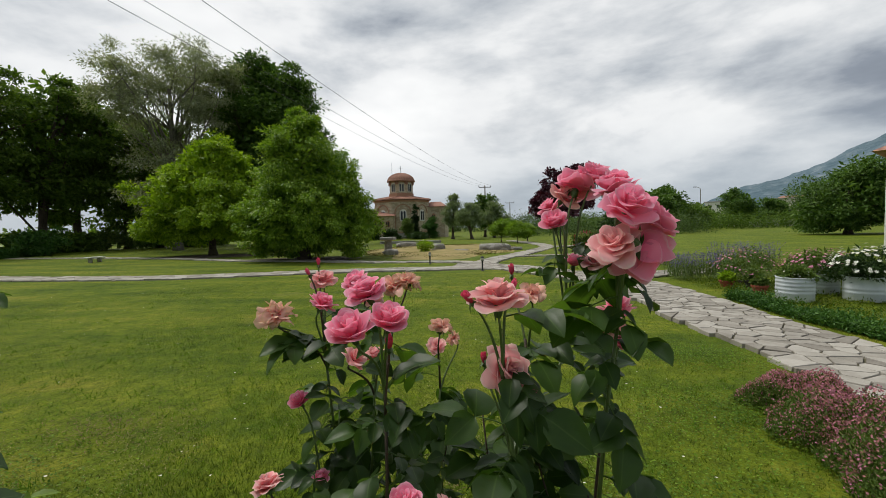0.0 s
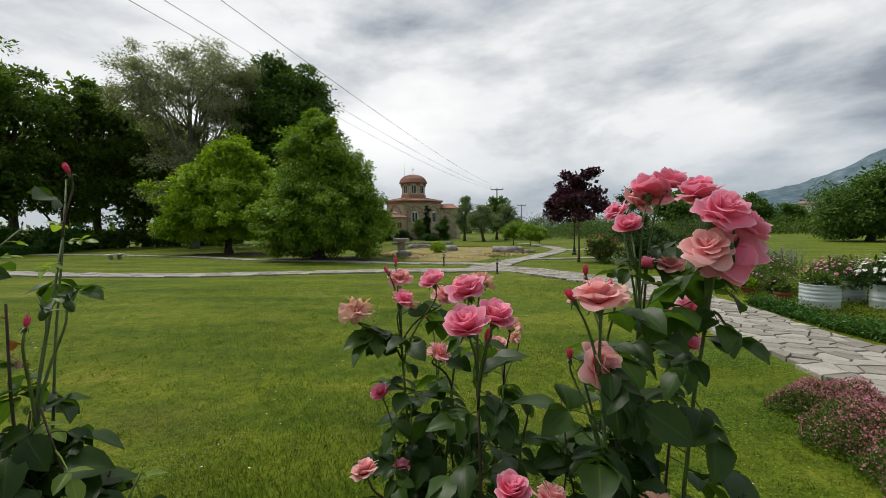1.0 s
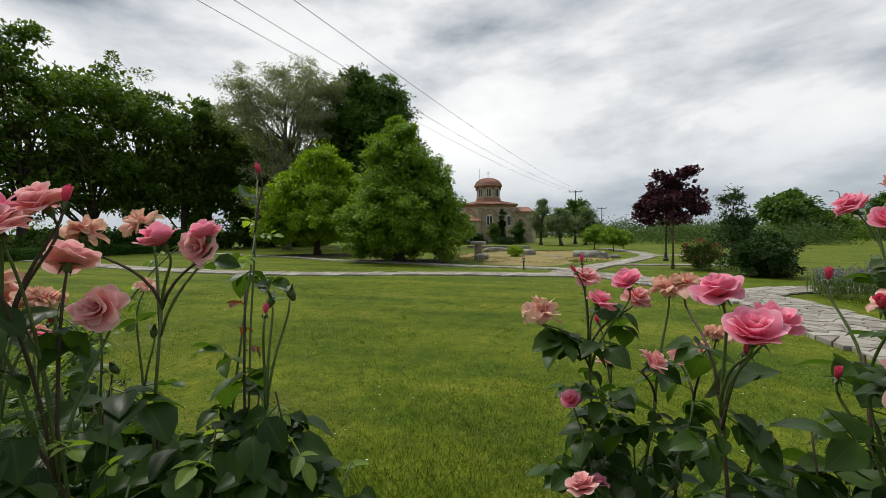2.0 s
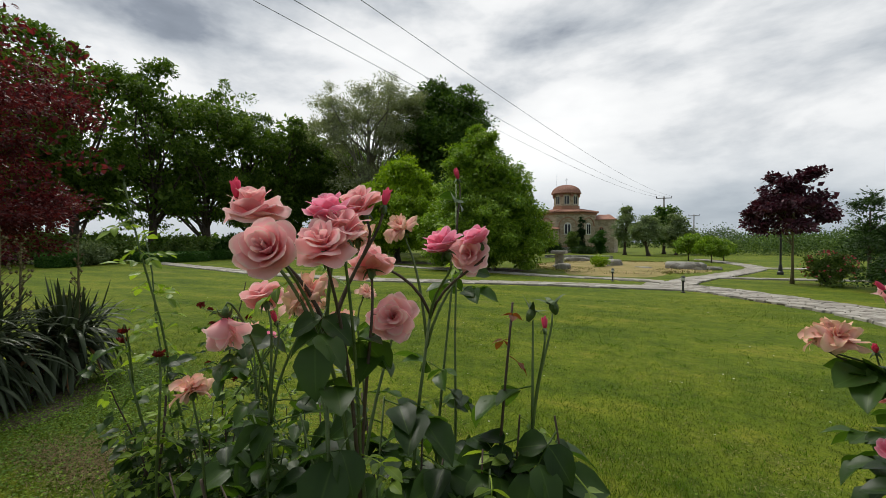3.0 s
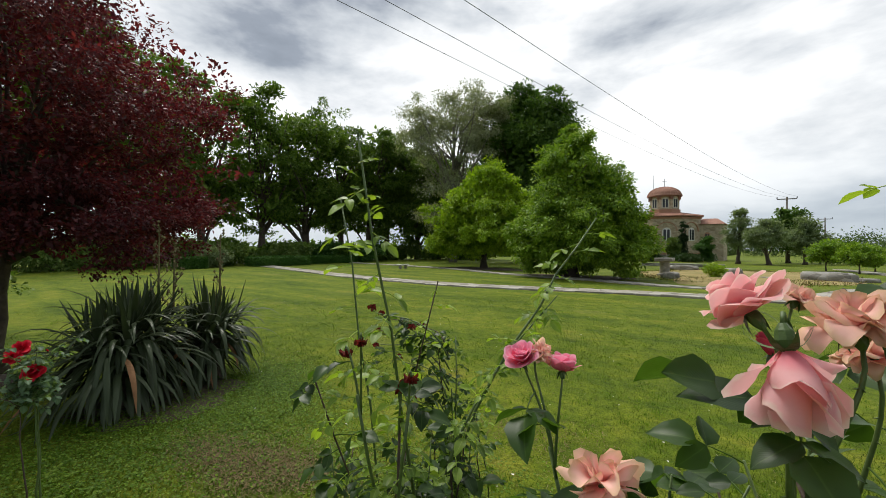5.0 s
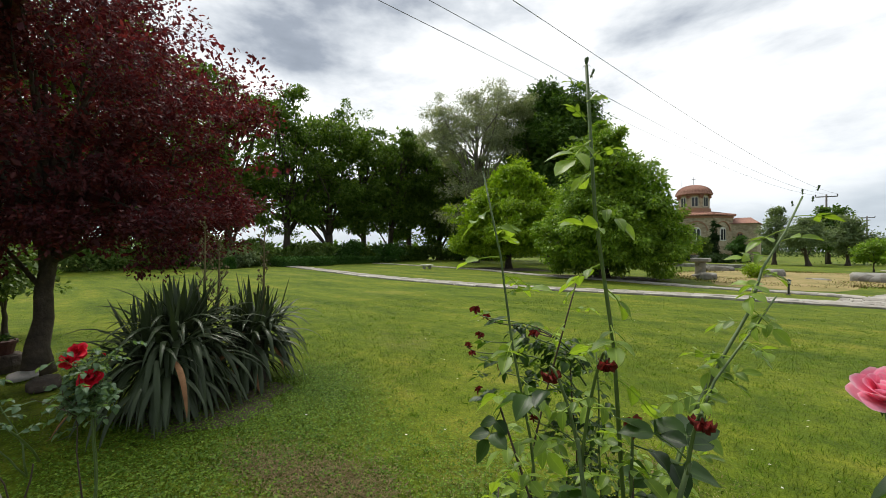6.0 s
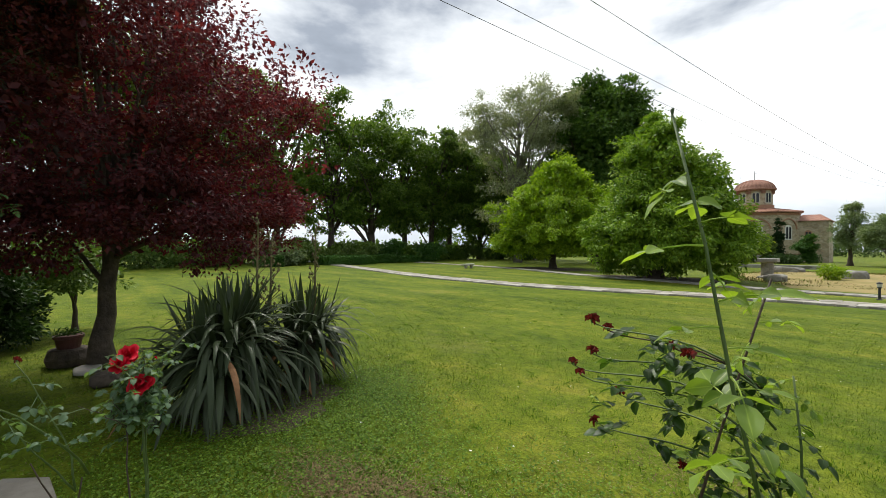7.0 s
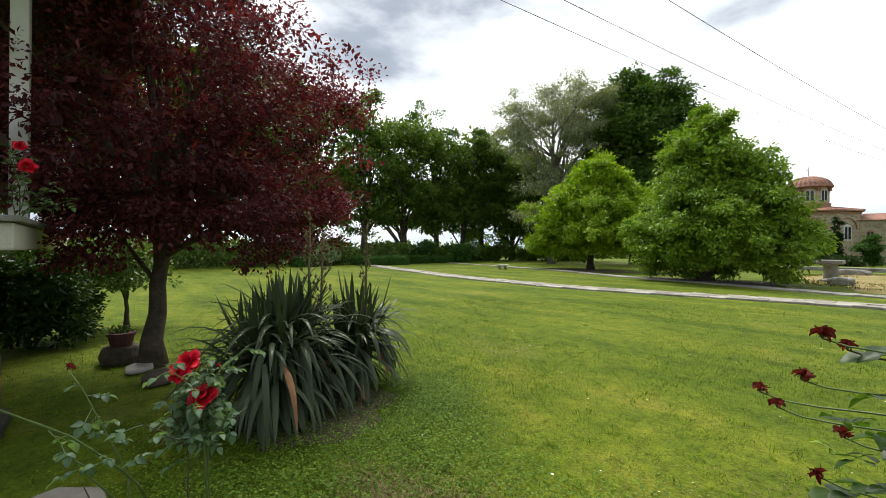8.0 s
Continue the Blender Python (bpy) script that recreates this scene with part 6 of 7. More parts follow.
build_veranda()
shrub("dark_bush", (-10.5, -0.62, 0), "dense dark green rounded bush beside the veranda", "bush", M_SHRUB, (0.85, 0.75), 1.36, 330, 40, 0.075, 0.5, 311)
tree("small_tree", (-11.6, 0.55, 0), "small yellow-green tree behind the plum", "tree", M_BARK, M_SHRUB2, 0.95, 0.045, [(0, 0, 1.15, 0.85, 0.85, 0.55), (-0.2, -0.3, 1.3, 0.6, 0.6, 0.45)], 130, 34, 0.07, 0.55, seed=312, clump_r=0.2, limbs=10, low=0.55)
t = thing("tree_side_pot", (-8.75, 0.46, 0), "squat grey stone with a dark red pot beside the plum trunk", "flower pot")
t.scale = (0.85, 0.85, 0.85)
b = bmesh.new()
lathe(b, [(0.24, -0.02), (0.27, 0.08), (0.23, 0.2), (0.2, 0.22)], 14)
part("stone_base", b, M_BARK, t)
b = bmesh.new()
lathe(b, [(0.13, 0.22), (0.16, 0.36), (0.18, 0.37), (0.18, 0.41), (0.14, 0.41)], 16)
part("pot", b, M_POT_DARK, t, "dark red pot")
rng0 = np.random.default_rng(313)
Pp = rng0.normal(size=(160, 3)) * [0.08, 0.08, 0.03] + [0, 0, 0.43]
link_mesh("plant", leaf_mesh("plant", Pp, rng0.normal(size=(160, 3)) + [0, 0, 0.5], rng0.normal(size=(160, 3)) + [0, 0, 0.6], 0.05, 0.025), M_SHRUB, t)
boulder("flat_stone", (-8.15, 0.62, 0.01), (0.22, 0.15, 0.05), "flat grey stone at the foot of the plum", M_CONCRETE, 9)
boulder("flat_stone", (-7.5, 0.75, 0.02), (0.2, 0.16, 0.1), "rough brown stone in the grass", M_BARK, 10)
b = bmesh.new()
rng0 = np.random.default_rng(314)
slab_faces(b, [Vector(p) for p in ((-5.43, 0.16, 0), (-5.2, -0.35, 0), (-4.45, -0.2, 0), (-4.68, 0.42, 0), (-4.95, 0.40, 0), (-5.28, 0.36, 0))], 0.05, rng0)
tagged(part("paving_slab", b, M_SLAB), "large pale paving slab at the lawn edge", "paving slab")


def garden_machine():
    t = thing("garden_machine", (-6.62, -0.40, 0), "black garden machine with an orange strip on small wheels", "garden machine")
    b = bmesh.new()
    box(b, (-0.16, -0.2, 0.14), (0.16, 0.14, 0.64), 0.05)
    part("body", b, M_PLASTIC, t)
    b = bmesh.new()
    box(b, (-0.02, 0.135, 0.26), (0.03, 0.15, 0.46), 0.006)
    ob = part("strip", b, M_ORANGE, t, "orange plastic strip")
    for y in (-0.16, 0.1):
        b = bmesh.new()
        tube(b, [(-0.19, y, 0.09), (0.19, y, 0.09)], [0.09, 0.09], 18)
        part("wheel", b, M_BLACK, t, smooth=False)
    b = bmesh.new()
    box(b, (-0.13, -0.16, 0.06), (0.13, 0.16, 0.145), 0.02)
    part("chassis", b, M_CONCRETE, t, "grey chassis")


garden_machine()


# ---- distance: mountain, town ----
def build_mountain():
    n, m = 90, 40
    bm = bmesh.new()
    grid = []
    for j in range(m):
        row = []
        for i in range(n):
            u, v = i / (n - 1), j / (m - 1)
            x, y = 700 + 3300 * u, 1900 + 1600 * v - 1500 * u
            ridge = max(0.0, min(1.0, (u - 0.06) / 0.40)) ** 1.9 * 700 * (0.9 + 0.25 * math.sin(u * 9))
            prof = math.sin(min(v * 1.6, 1.0) * math.pi / 2) if v < 0.62 else math.cos((v - 0.62) / 0.38 * math.pi / 2)
            z = ridge * prof + 60 * prof * noise.fractal(Vector((x / 320, y / 320, 0)), 1.0, 2.0, 6) * min(1, u * 8) - 4
            row.append(bm.verts.new((x, y, z)))
        grid.append(row)
    for j in range(m - 1):
        for i in range(n - 1):
            bm.faces.new((grid[j][i], grid[j][i + 1], grid[j + 1][i + 1], grid[j + 1][i]))
    # no haze in the air; the material's bluish colours stand in for it
    tagged(part("mountain", bm, M_MOUNT, smooth=True), "bare rocky mountain with bluish haze painted into its colour", "mountain", kind="structure")


build_mountain()


def far_house(place, w, d, h, turn, wall, label, flat=True):
    t = thing("far_house", place, label, "house", "houses of the town")
    b = bmesh.new()
    box(b, (-w / 2, -d / 2, -0.2), (w / 2, d / 2, h), 0.05)
    part("wall", b, wall, t)
    b = bmesh.new()
    if flat:
        box(b, (-w / 2 - 0.3, -d / 2 - 0.3, h), (w / 2 + 0.3, d / 2 + 0.3, h + 0.35), 0.03)
        part("roof", b, M_CONCRETE, t)
    else:
        v = [b.verts.new(p) for p in ((-w / 2 - .4, -d / 2 - .4, h), (w / 2 + .4, -d / 2 - .4, h), (w / 2 + .4, d / 2 + .4, h), (-w / 2 - .4, d / 2 + .4, h), (-w / 4, 0, h + 1.8), (w / 4, 0, h + 1.8))]
        for f in ((0, 1, 5, 4), (2, 3, 4, 5), (1, 2, 5), (3, 0, 4), (3, 2, 1, 0)):
            b.faces.new([v[i] for i in f])
        part("roof", b, M_TILE, t, "red tiled roof")
    n = max(2, int(w / 3))
    for s in range(max(1, int(h / 3))):
        for i in range(n):
            b = bmesh.new()
            x = -w / 2 + (i + 0.5) * w / n
            box(b, (x - 0.5, -d / 2 - 0.04, 1.0 + 3 * s), (x + 0.5, -d / 2 + 0.02, 2.2 + 3 * s), 0.01)
            part("window", b, M_GLASS, t)
    t.rotation_euler = (0, 0, turn)


far_house((98, 176, 0), 15, 9, 9.2, -0.5, M_WHITE, "white flat-roofed town house", True)
far_house((118, 170, 0), 12, 9, 9.0, -0.5, M_CREAM, "cream town house with a red roof", False)
far_house((106, 150, 0), 12, 9, 8.6, -0.6, M_CREAM, "ochre flat-roofed town house", True)
far_house((128, 158, 0), 14, 9, 7.5, -0.6, M_CREAM, "town house with a red roof", False)
far_house((72, 132, 0), 9, 5, 3.2, -0.5, M_WHITE, "low white outbuilding at the field edge", True)
far_house((96, 132, 0), 10, 5, 3.4, -0.6, M_WHITE, "low white outbuilding at the field edge", True)
far_house((23.4, 19.2, 0), 8.5, 8, 4.4, -0.85, M_WHITE, "white house with a red tiled roof", False)
t = thing("street_light", (52, 104, 0), "tall thin street light beyond the field", "street light")
b = bmesh.new()
tube(b, [(0, 0, -0.1), (0, 0, 9.4), (-0.4, 0, 9.8), (-1.2, 0, 9.9)], [0.12, 0.08, 0.06, 0.05], 8)
part("pole", b, M_CONCRETE, t)
b = bmesh.new()
box(b, (-1.7, -0.15, 9.82), (-1.0, 0.15, 9.98), 0.03)
part("head", b, M_BLACK, t)
# field wall below the town
b = bmesh.new()
for i in range(14):
    box(b, (66 + i * 3.0, 109 - i * 1.6, -0.1), (68.9 + i * 3.0, 109.2 - i * 1.6, 1.5 + 0.1 * (i % 3)), 0.02)
tagged(part("field_wall", b, M_CONCRETE), "grey concrete wall along the field", "wall", kind="structure")


# ---- roses ----
R = 0.0425          # half the width of a full bloom


def petal(bm, uvl, phi, length, width, th0, th1, r0, z0, rng, ruffle=0.05, curl=35, nv=9, nu=9):
    """One petal with a round rim: it swings from angle th0 to th1 off the axis, wraps round it, and rolls back at the rim."""
    ph, side = rng.uniform(0, 6.283), rng.normal(0, 0.10)
    prof, r, z = [(r0, z0)], r0, z0
    for i in range(2 * nv):
        v = (i + 0.5) / (2 * nv)
        th = radians(th0 + (th1 - th0) * v ** 1.2 + (curl * (v - 0.75) / 0.25 if v > 0.75 else 0))
        r, z = r + math.sin(th) * length / (2 * nv), z + math.cos(th) * length / (2 * nv)
        prof.append((r, z))
    rows = []
    for i in range(nv + 1):
        v = i / nv
        w = width * (0.34 + 0.66 * math.sin(min(v * 1.2, 1) * math.pi / 2)) * (1 - 0.10 * v ** 6)
        row = []
        for j in range(nu):
            u = -1 + 2 * j / (nu - 1)
            f = v * (1 - 0.30 * abs(u) ** 2.4) * 2 * nv
            k = min(int(f), 2 * nv - 1)
            r, z = (prof[k][q] + (prof[k + 1][q] - prof[k][q]) * (f - k) for q in (0, 1))
            rr = r + ruffle * R * (v * v * math.sin(u * 2.4 + ph) + 0.35 * v ** 4 * math.sin(u * 6.3 + ph * 3))
            a = phi + side * v + u * w / 2 / max(rr, 0.46 * R)
            zz = z - 0.12 * R * u * u * v * (1 - 0.3 * math.cos(th1)) + ruffle * R * v * v * math.cos(u * 3.1 + ph * 2)
            row.append((bm.verts.new((rr * math.cos(a), rr * math.sin(a), zz)), u, v))
        rows.append(row)
    for q0, q1 in zip(rows, rows[1:]):
        for j in range(nu - 1):
            quad = (q0[j], q0[j + 1], q1[j + 1], q1[j])
            f = bm.faces.new([q[0] for q in quad])
            f.smooth = True
            for lp, q in zip(f.loops, quad):
                lp[uvl].uv = (q[1], q[2])


def bloom_mesh(kind, seed):
    rng = np.random.default_rng(seed)
    bm = bmesh.new()
    uvl = bm.loops.layers.uv.new("UVMap")
    # rings: petals, length, width, angle at the foot, angle at the rim, foot radius, foot height, ruffle, roll
    rings = {
        "fresh": [(5, 1.16, 1.35, 64, 52, .10, 0, .09, 44), (5, 1.2, 1.3, 50, 30, .10, .04, .07, 44), (5, 1.16, 1.15, 34, 20, .08, .08, .06, 38), (5, 1.04, 0.95, 14, 20, .07, .12, .04, 30), (4, 0.95, 0.75, 6, 6, .06, .16, .03, 16), (3, 0.86, 0.55, -2, -6, .05, .18, .02, 0)],
        "open": [(5, 1.18, 1.35, 70, 84, .10, 0, .18, 34), (5, 1.18, 1.3, 56, 56, .10, .06, .15, 42), (5, 1.12, 1.1, 30, 46, .08, .12, .10, 40), (5, 1.06, 0.95, 18, 28, .07, .18, .08, 36), (4, 0.96, 0.75, 8, 14, .06, .22, .07, 22), (3, 0.78, 0.55, 0, 0, .05, .24, .06, 0)],
        "withered": [(6, 0.95, 0.95, 72, 130, .10, 0, .32, 30), (6, 0.95, 0.9, 58, 104, .10, .05, .34, 46), (5, 0.85, 0.8, 42, 78, .08, .08, .32, 50), (5, 0.75, 0.7, 24, 58, .07, .12, .28, 40), (4, 0.6, 0.5, 6, 30, .06, .16, .22, 20)],
        "hanging": [(3, 1.15, 1.0, 48, 40, .10, 0, .34, 25), (4, 1.5, 0.9, 26, 16, .10, .03, .30, 10), (4, 1.4, 0.85, 16, 8, .08, .06, .24, 10), (3, 1.3, 0.7, 6, 0, .06, .1, .16, 5)],
        "bud": [(4, 1.05, 0.95, 22, -12, .10, 0, .03, 30), (4, 1.12, 0.85, 14, -14, .08, .02, .02, 10), (3, 1.12, 0.6, 6, -8, .05, .04, .02, 0)],
        "dead": [(6, 0.75, 0.7, 60, 130, .08, 0, .45, 50), (6, 0.8, 0.65, 40, 90, .06, .05, .45, 60), (5, 0.75, 0.55, 20, 60, .05, .08, .4, 50), (4, 0.7, 0.45, 5, 30, .04, .1, .35, 30)],
    }[kind]
    for k, (n, ln_, w, a0, a1, r0, z0, ruf, curl) in enumerate(rings):
        start = rng.uniform(0, 6.283)
        for i in range(n):
            if kind in ("withered", "dead") and rng.random() < 0.12:
                continue
            petal(bm, uvl, start + i * 6.283 / n + rng.normal(0, 0.08), ln_ * R * rng.uniform(0.92, 1.06), w * R * 1.25, a0 + rng.normal(0, 4), a1 + rng.normal(0, 7 if kind != "withered" else 16), r0 * R, z0 * R, rng, ruf, curl + rng.normal(0, 12))
    me = bpy.data.meshes.new("bloom")
    bm.to_mesh(me)
    bm.free()
    return me


def calyx_mesh(seed, bare=False):
    rng = np.random.default_rng(seed)
    bm = bmesh.new()
    lathe(bm, [(0.003, -0.022), (0.0065, -0.016), (0.0085, -0.008), (0.007, 0.0), (0.004, 0.003)], 9)
    for k in range(5):
        a = k * 1.2566 + rng.normal(0, 0.15)
        d, s = Vector((math.cos(a), math.sin(a), 0)), Vector((-math.sin(a), math.cos(a), 0))
        p, rows = d * 0.006, []
        e = rng.uniform(-0.9, 0.1) if not bare else rng.uniform(0.1, 1.0)
        for i in range(5):
            w = 0.0055 * (1 - i / 4.2)
            rows.append([bm.verts.new(p - s * w), bm.verts.new(p + s * w)])
            p = p + (d * math.cos(e) + Vector((0, 0, math.sin(e)))) * 0.007
            e -= rng.uniform(0.05, 0.35)
        for q0, q1 in zip(rows, rows[1:]):
            bm.faces.new((q0[0], q0[1], q1[1], q1[0]))
    me = bpy.data.meshes.new("calyx")
    bm.to_mesh(me)
    bm.free()
    me.materials.append(M_SEPAL)
    return me


def leaflet(bm, uvl, m, L, W, rng, nv=7):
    """An oval pointed leaflet with a toothed rim, folded along its midrib and bent down at the tip."""
    fold, bend, twist = rng.uniform(0.10, 0.42), rng.uniform(0.05, 0.45), rng.normal(0, 0.25)
    rows = []
    for i in range(nv + 1):
        v = i / nv
        w = W / 2 * (math.sin(math.pi * v ** 0.78) ** 0.8 if 0 < v < 1 else 0.015)
        tooth = 1.0 + (0.05 if i % 2 else -0.03)
        row = []
        for u in (-1, -0.5, 0, 0.5, 1):
            x = u * w * (tooth if abs(u) == 1 else 1)
            z = abs(x) * fold - bend * L * v * v + twist * x * v + 0.015 * L * math.sin(9 * v + 4 * u)
            row.append((bm.verts.new(m @ Vector((x, L * v, z))), u * 0.5 * W / L * 1.3, v))
        rows.append(row)
    for q0, q1 in zip(rows, rows[1:]):
        for j in range(4):
            quad = (q0[j], q0[j + 1], q1[j + 1], q1[j])
            f = bm.faces.new([q[0] for q in quad])
            f.smooth = True
            for lp, q in zip(f.loops, quad):
                lp[uvl].uv = (q[1], q[2])


def leaf_variant(n, L, W, stalk, seed, mat):
    """A compound leaf: a curved stalk with leaflets in pairs and one at the end. Points along +y."""
    rng = np.random.default_rng(seed)
    bm = bmesh.new()
    uvl = bm.loops.layers.uv.new("UVMap")
    dz = -0.25 * stalk
    at = lambda f: Vector((0, stalk * f, dz * f * f))
    tube(bm, [at(0), at(0.35), at(0.7), at(1.0)], [0.0016, 0.0013, 0.0011, 0.0008], 5)
    leaflet(bm, uvl, Matrix.Translation(at(1.0)) @ pose(0, 0, 0, rng.uniform(-30, 0), rng.normal(0, 14), rng.normal(0, 10)), L, W, rng)
    for k in range((n - 1) // 2):
        f = 0.82 - 0.42 * k
        for s in (-1, 1):
            sc = rng.uniform(0.72, 0.95) * (0.85 ** k)
            leaflet(bm, uvl, Matrix.Translation(at(f)) @ pose(0, 0, 0, rng.uniform(-28, 8), s * rng.uniform(0, 25), -s * rng.uniform(50, 80)), L * sc, W * sc, rng)
    me = bpy.data.meshes.new("leaf")
    bm.to_mesh(me)
    bm.free()
    me.materials.append(mat)
    return me


BLOOMS = {}
for kind_, form_, mat_, seeds_ in (("fresh", "fresh", M_PETAL, (1, 2, 3)), ("pale", "open", M_PALE, (4, 5, 6, 7)), ("pink_open", "open", M_PETAL, (8, 9)), ("tan", "withered", M_TAN, (10, 11, 12)),
                                   ("bud", "bud", M_BUD, (13, 14)), ("hanging", "hanging", M_PALE, (15, 16)), ("red", "open", M_RED, (17, 18)), ("dead", "dead", M_DEAD, (19, 20, 21)), ("dead_hanging", "dead", M_DEAD, (22, 26)), ("red_bud", "bud", M_RED, (23,)), ("palefresh", "fresh", M_PALE, (24, 25)), ("green_bud", "bud", M_SEPAL, (27, 28))):
    BLOOMS[kind_] = []
    for s_ in seeds_:
        me_ = bloom_mesh(form_, 500 + s_)
        me_.materials.append(mat_)
        BLOOMS[kind_].append(me_)
CALYX = [calyx_mesh(600 + k) for k in range(3)]
HIP = [calyx_mesh(610 + k, True) for k in range(2)]
LEAVES = {
    "big": [leaf_variant(n, 0.080, 0.060, 0.07, 620 + k, M_LEAF) for k, n in enumerate((3, 5, 5, 3, 5, 3))],
    "mid": [leaf_variant(n, 0.056, 0.040, 0.065, 630 + k, M_LEAF) for k, n in enumerate((5, 5, 3, 5))],
    "young": [leaf_variant(n, 0.046, 0.026, 0.060, 640 + k, M_LEAF_NEW) for k, n in enumerate((5, 3, 5, 5))],
    "small": [leaf_variant(n, 0.030, 0.021, 0.060, 650 + k, M_LEAF) for k, n in enumerate((5, 7, 5, 7))],
    "smallnew": [leaf_variant(n, 0.031, 0.021, 0.060, 660 + k, M_LEAF_NEW) for k, n in enumerate((5, 7, 5))],
    "grey": [leaf_variant(n, 0.036, 0.027, 0.060, 670 + k, M_LEAF_GREY) for k, n in enumerate((5, 5, 3))],
    "rust": [leaf_variant(n, 0.040, 0.022, 0.045, 680 + k, M_LEAF_RUST) for k, n in enumerate((3, 3))],
}


def axis_pose(place, axis, spin, size=1.0):
    q = Vector(axis).normalized().to_track_quat("Z", "Y")
    return Matrix.LocRotScale(Vector(place), q @ Euler((0, 0, spin)).to_quaternion(), Vector((size, size, size)))


class Bush:
    def __init__(self, x, y, label, seed, leaf, group="rose bushes"):
        self.o = Vector((x, y, 0))
        self.t = thing("rose_bush", self.o, label, "rose bush", group)
        self.rng = np.random.default_rng(seed)
        self.leaf = leaf
        self.ends = []
        self.k = 0

    def leaf_at(self, p, az, el, kinds, scale=1.0):
        rng = self.rng
        kind = kinds[rng.integers(len(kinds))]
        ms = LEAVES[kind]
        d = Vector((math.cos(az) * math.cos(el), math.sin(az) * math.cos(el), math.sin(el)))
        up = Vector((rng.normal(0, 0.3), rng.normal(0, 0.3), 1))
        s = d.cross(up).normalized()
        m = Matrix((s, d, s.cross(d))).transposed().to_4x4()
        m = Matrix.Translation(p) @ m @ Matrix.Scale(scale * rng.uniform(0.75, 1.15), 4)
        link_mesh("leaf", ms[rng.integers(len(ms))], None, self.t, m=m)

    def cane(self, tip, root=None, r=0.0042, leaves=(0.25, 0.85), gap=0.05, kinds=None, bow=0.03, mat=None, top=0.55, thorns=8, scale=1.0):
        """A cane from the ground to tip (world), set with leaves over part of its length."""
        rng = self.rng
        tip = Vector(tip) - self.o
        if root is None:
            root = Vector((tip.x * 0.5 + rng.normal(0, 0.03), tip.y * 0.5 + rng.normal(0, 0.03), -0.02))
        else:
            root = Vector((*root, -0.02)) - self.o if len(root) == 2 else Vector(root) - self.o
        n = 9
        b = Vector((rng.normal(0, bow), rng.normal(0, bow), 0))
        pts = []
        for i in range(n):
            f = i / (n - 1)
            e = f ** 1.35
            pts.append(Vector((root.x + (tip.x - root.x) * e, root.y + (tip.y - root.y) * e, root.z + (tip.z - root.z) * f)) + b * math.sin(f * math.pi) + Vector((rng.normal(0, 0.004), rng.normal(0, 0.004), 0)) * (0 < i < n - 1))
        bm = bmesh.new()
        tube(bm, pts, [r * (1.35 - (1.35 - top) * i / (n - 1)) for i in range(n)], 7)
        for _ in range(thorns):
            f = rng.uniform(0.3, 0.95) * (n - 1)
            i = int(f)
            p = pts[i].lerp(pts[i + 1], f - i)
            a = rng.uniform(0, 6.283)
            tube(bm, [p, p + Vector((math.cos(a), math.sin(a), -0.25)) * 0.008], [0.0018, 0.0002], 4)
        part("cane", bm, mat or (M_CANE if rng.random() < 0.6 else M_CANE_OLD), self.t, smooth=True)
        L = (pts[-1] - pts[0]).length
        az = rng.uniform(0, 6.283)
        z = leaves[0]
        while z < leaves[1]:
            f = z * (n - 1)
            i = min(int(f), n - 2)
            p = pts[i].lerp(pts[i + 1], f - i)
            az += 2.4 + rng.normal(0, 0.4)
            self.leaf_at(p, az, radians(rng.uniform(-35, 30)), kinds or self.leaf, scale)
            z += gap / L * rng.uniform(0.7, 1.3)
        return pts

    def flower(self, tip, kind, d, axis=None, calyx=True):
        rng = self.rng
        p = Vector(tip) - self.o
        axis = axis or (rng.normal(0, 0.45), rng.normal(-0.15, 0.45), 1.0)
        ms = BLOOMS[kind]
        m = axis_pose(p, axis, rng.uniform(0, 6.283), d / 0.085 * (1.0 if "bud" in kind else 0.86))
        ob = link_mesh("bud" if "bud" in kind else "bloom", ms[self.k % len(ms)], None, self.t, m=m)
        self.k += 1
        if calyx:
            link_mesh("calyx", CALYX[self.k % 3], None, ob)
        return ob

    def rose(self, x, y, z, kind="fresh", d=0.08, axis=None, **kw):
        """A bloom at (x, y, z); finish() joins it to a main cane."""
        axis = Vector(axis or (self.rng.normal(0, 0.35), self.rng.normal(-0.2, 0.35), 1.0)).normalized()
        foot = Vector((x, y, z)) - axis * 0.27 * d
        self.flower(foot, kind, d, axis)
        self.ends.append((foot - axis * 0.018 * d / 0.085, axis))

    def stem(self, a, b, axis, r, leaves):
        """A side stem that leaves the main cane at a slant and bends up into the bloom."""
        L = (b - a).length
        c1 = a + Vector((0, 0, 0.35 * L)) + (b - a) * 0.25
        c2 = b - (axis * 0.22 * L if axis.z > 0 else Vector((0, 0, -0.18 * L)))
        pts = []
        for i in range(9):
            t = i / 8
            pts.append(a * (1 - t) ** 3 + c1 * 3 * t * (1 - t) ** 2 + c2 * 3 * t * t * (1 - t) + b * t ** 3)
        bm = bmesh.new()
        tube(bm, pts, [r * (1.2 - 0.45 * i / 8) for i in range(9)], 6)
        for _ in range(4):
            f = self.rng.integers(1, 7)
            g = self.rng.uniform(0, 6.283)
            tube(bm, [pts[f], pts[f] + Vector((math.cos(g), math.sin(g), -0.25)) * 0.007], [0.0015, 0.0002], 4)
        part("stem", bm, M_CANE if self.rng.random() < 0.7 else M_CANE_OLD, self.t, smooth=True)
        for k in range(leaves):
            p = pts[1 + int(self.rng.integers(0, 5))]
            self.leaf_at(p, self.rng.uniform(0, 6.283), radians(self.rng.uniform(-30, 35)), self.leaf)

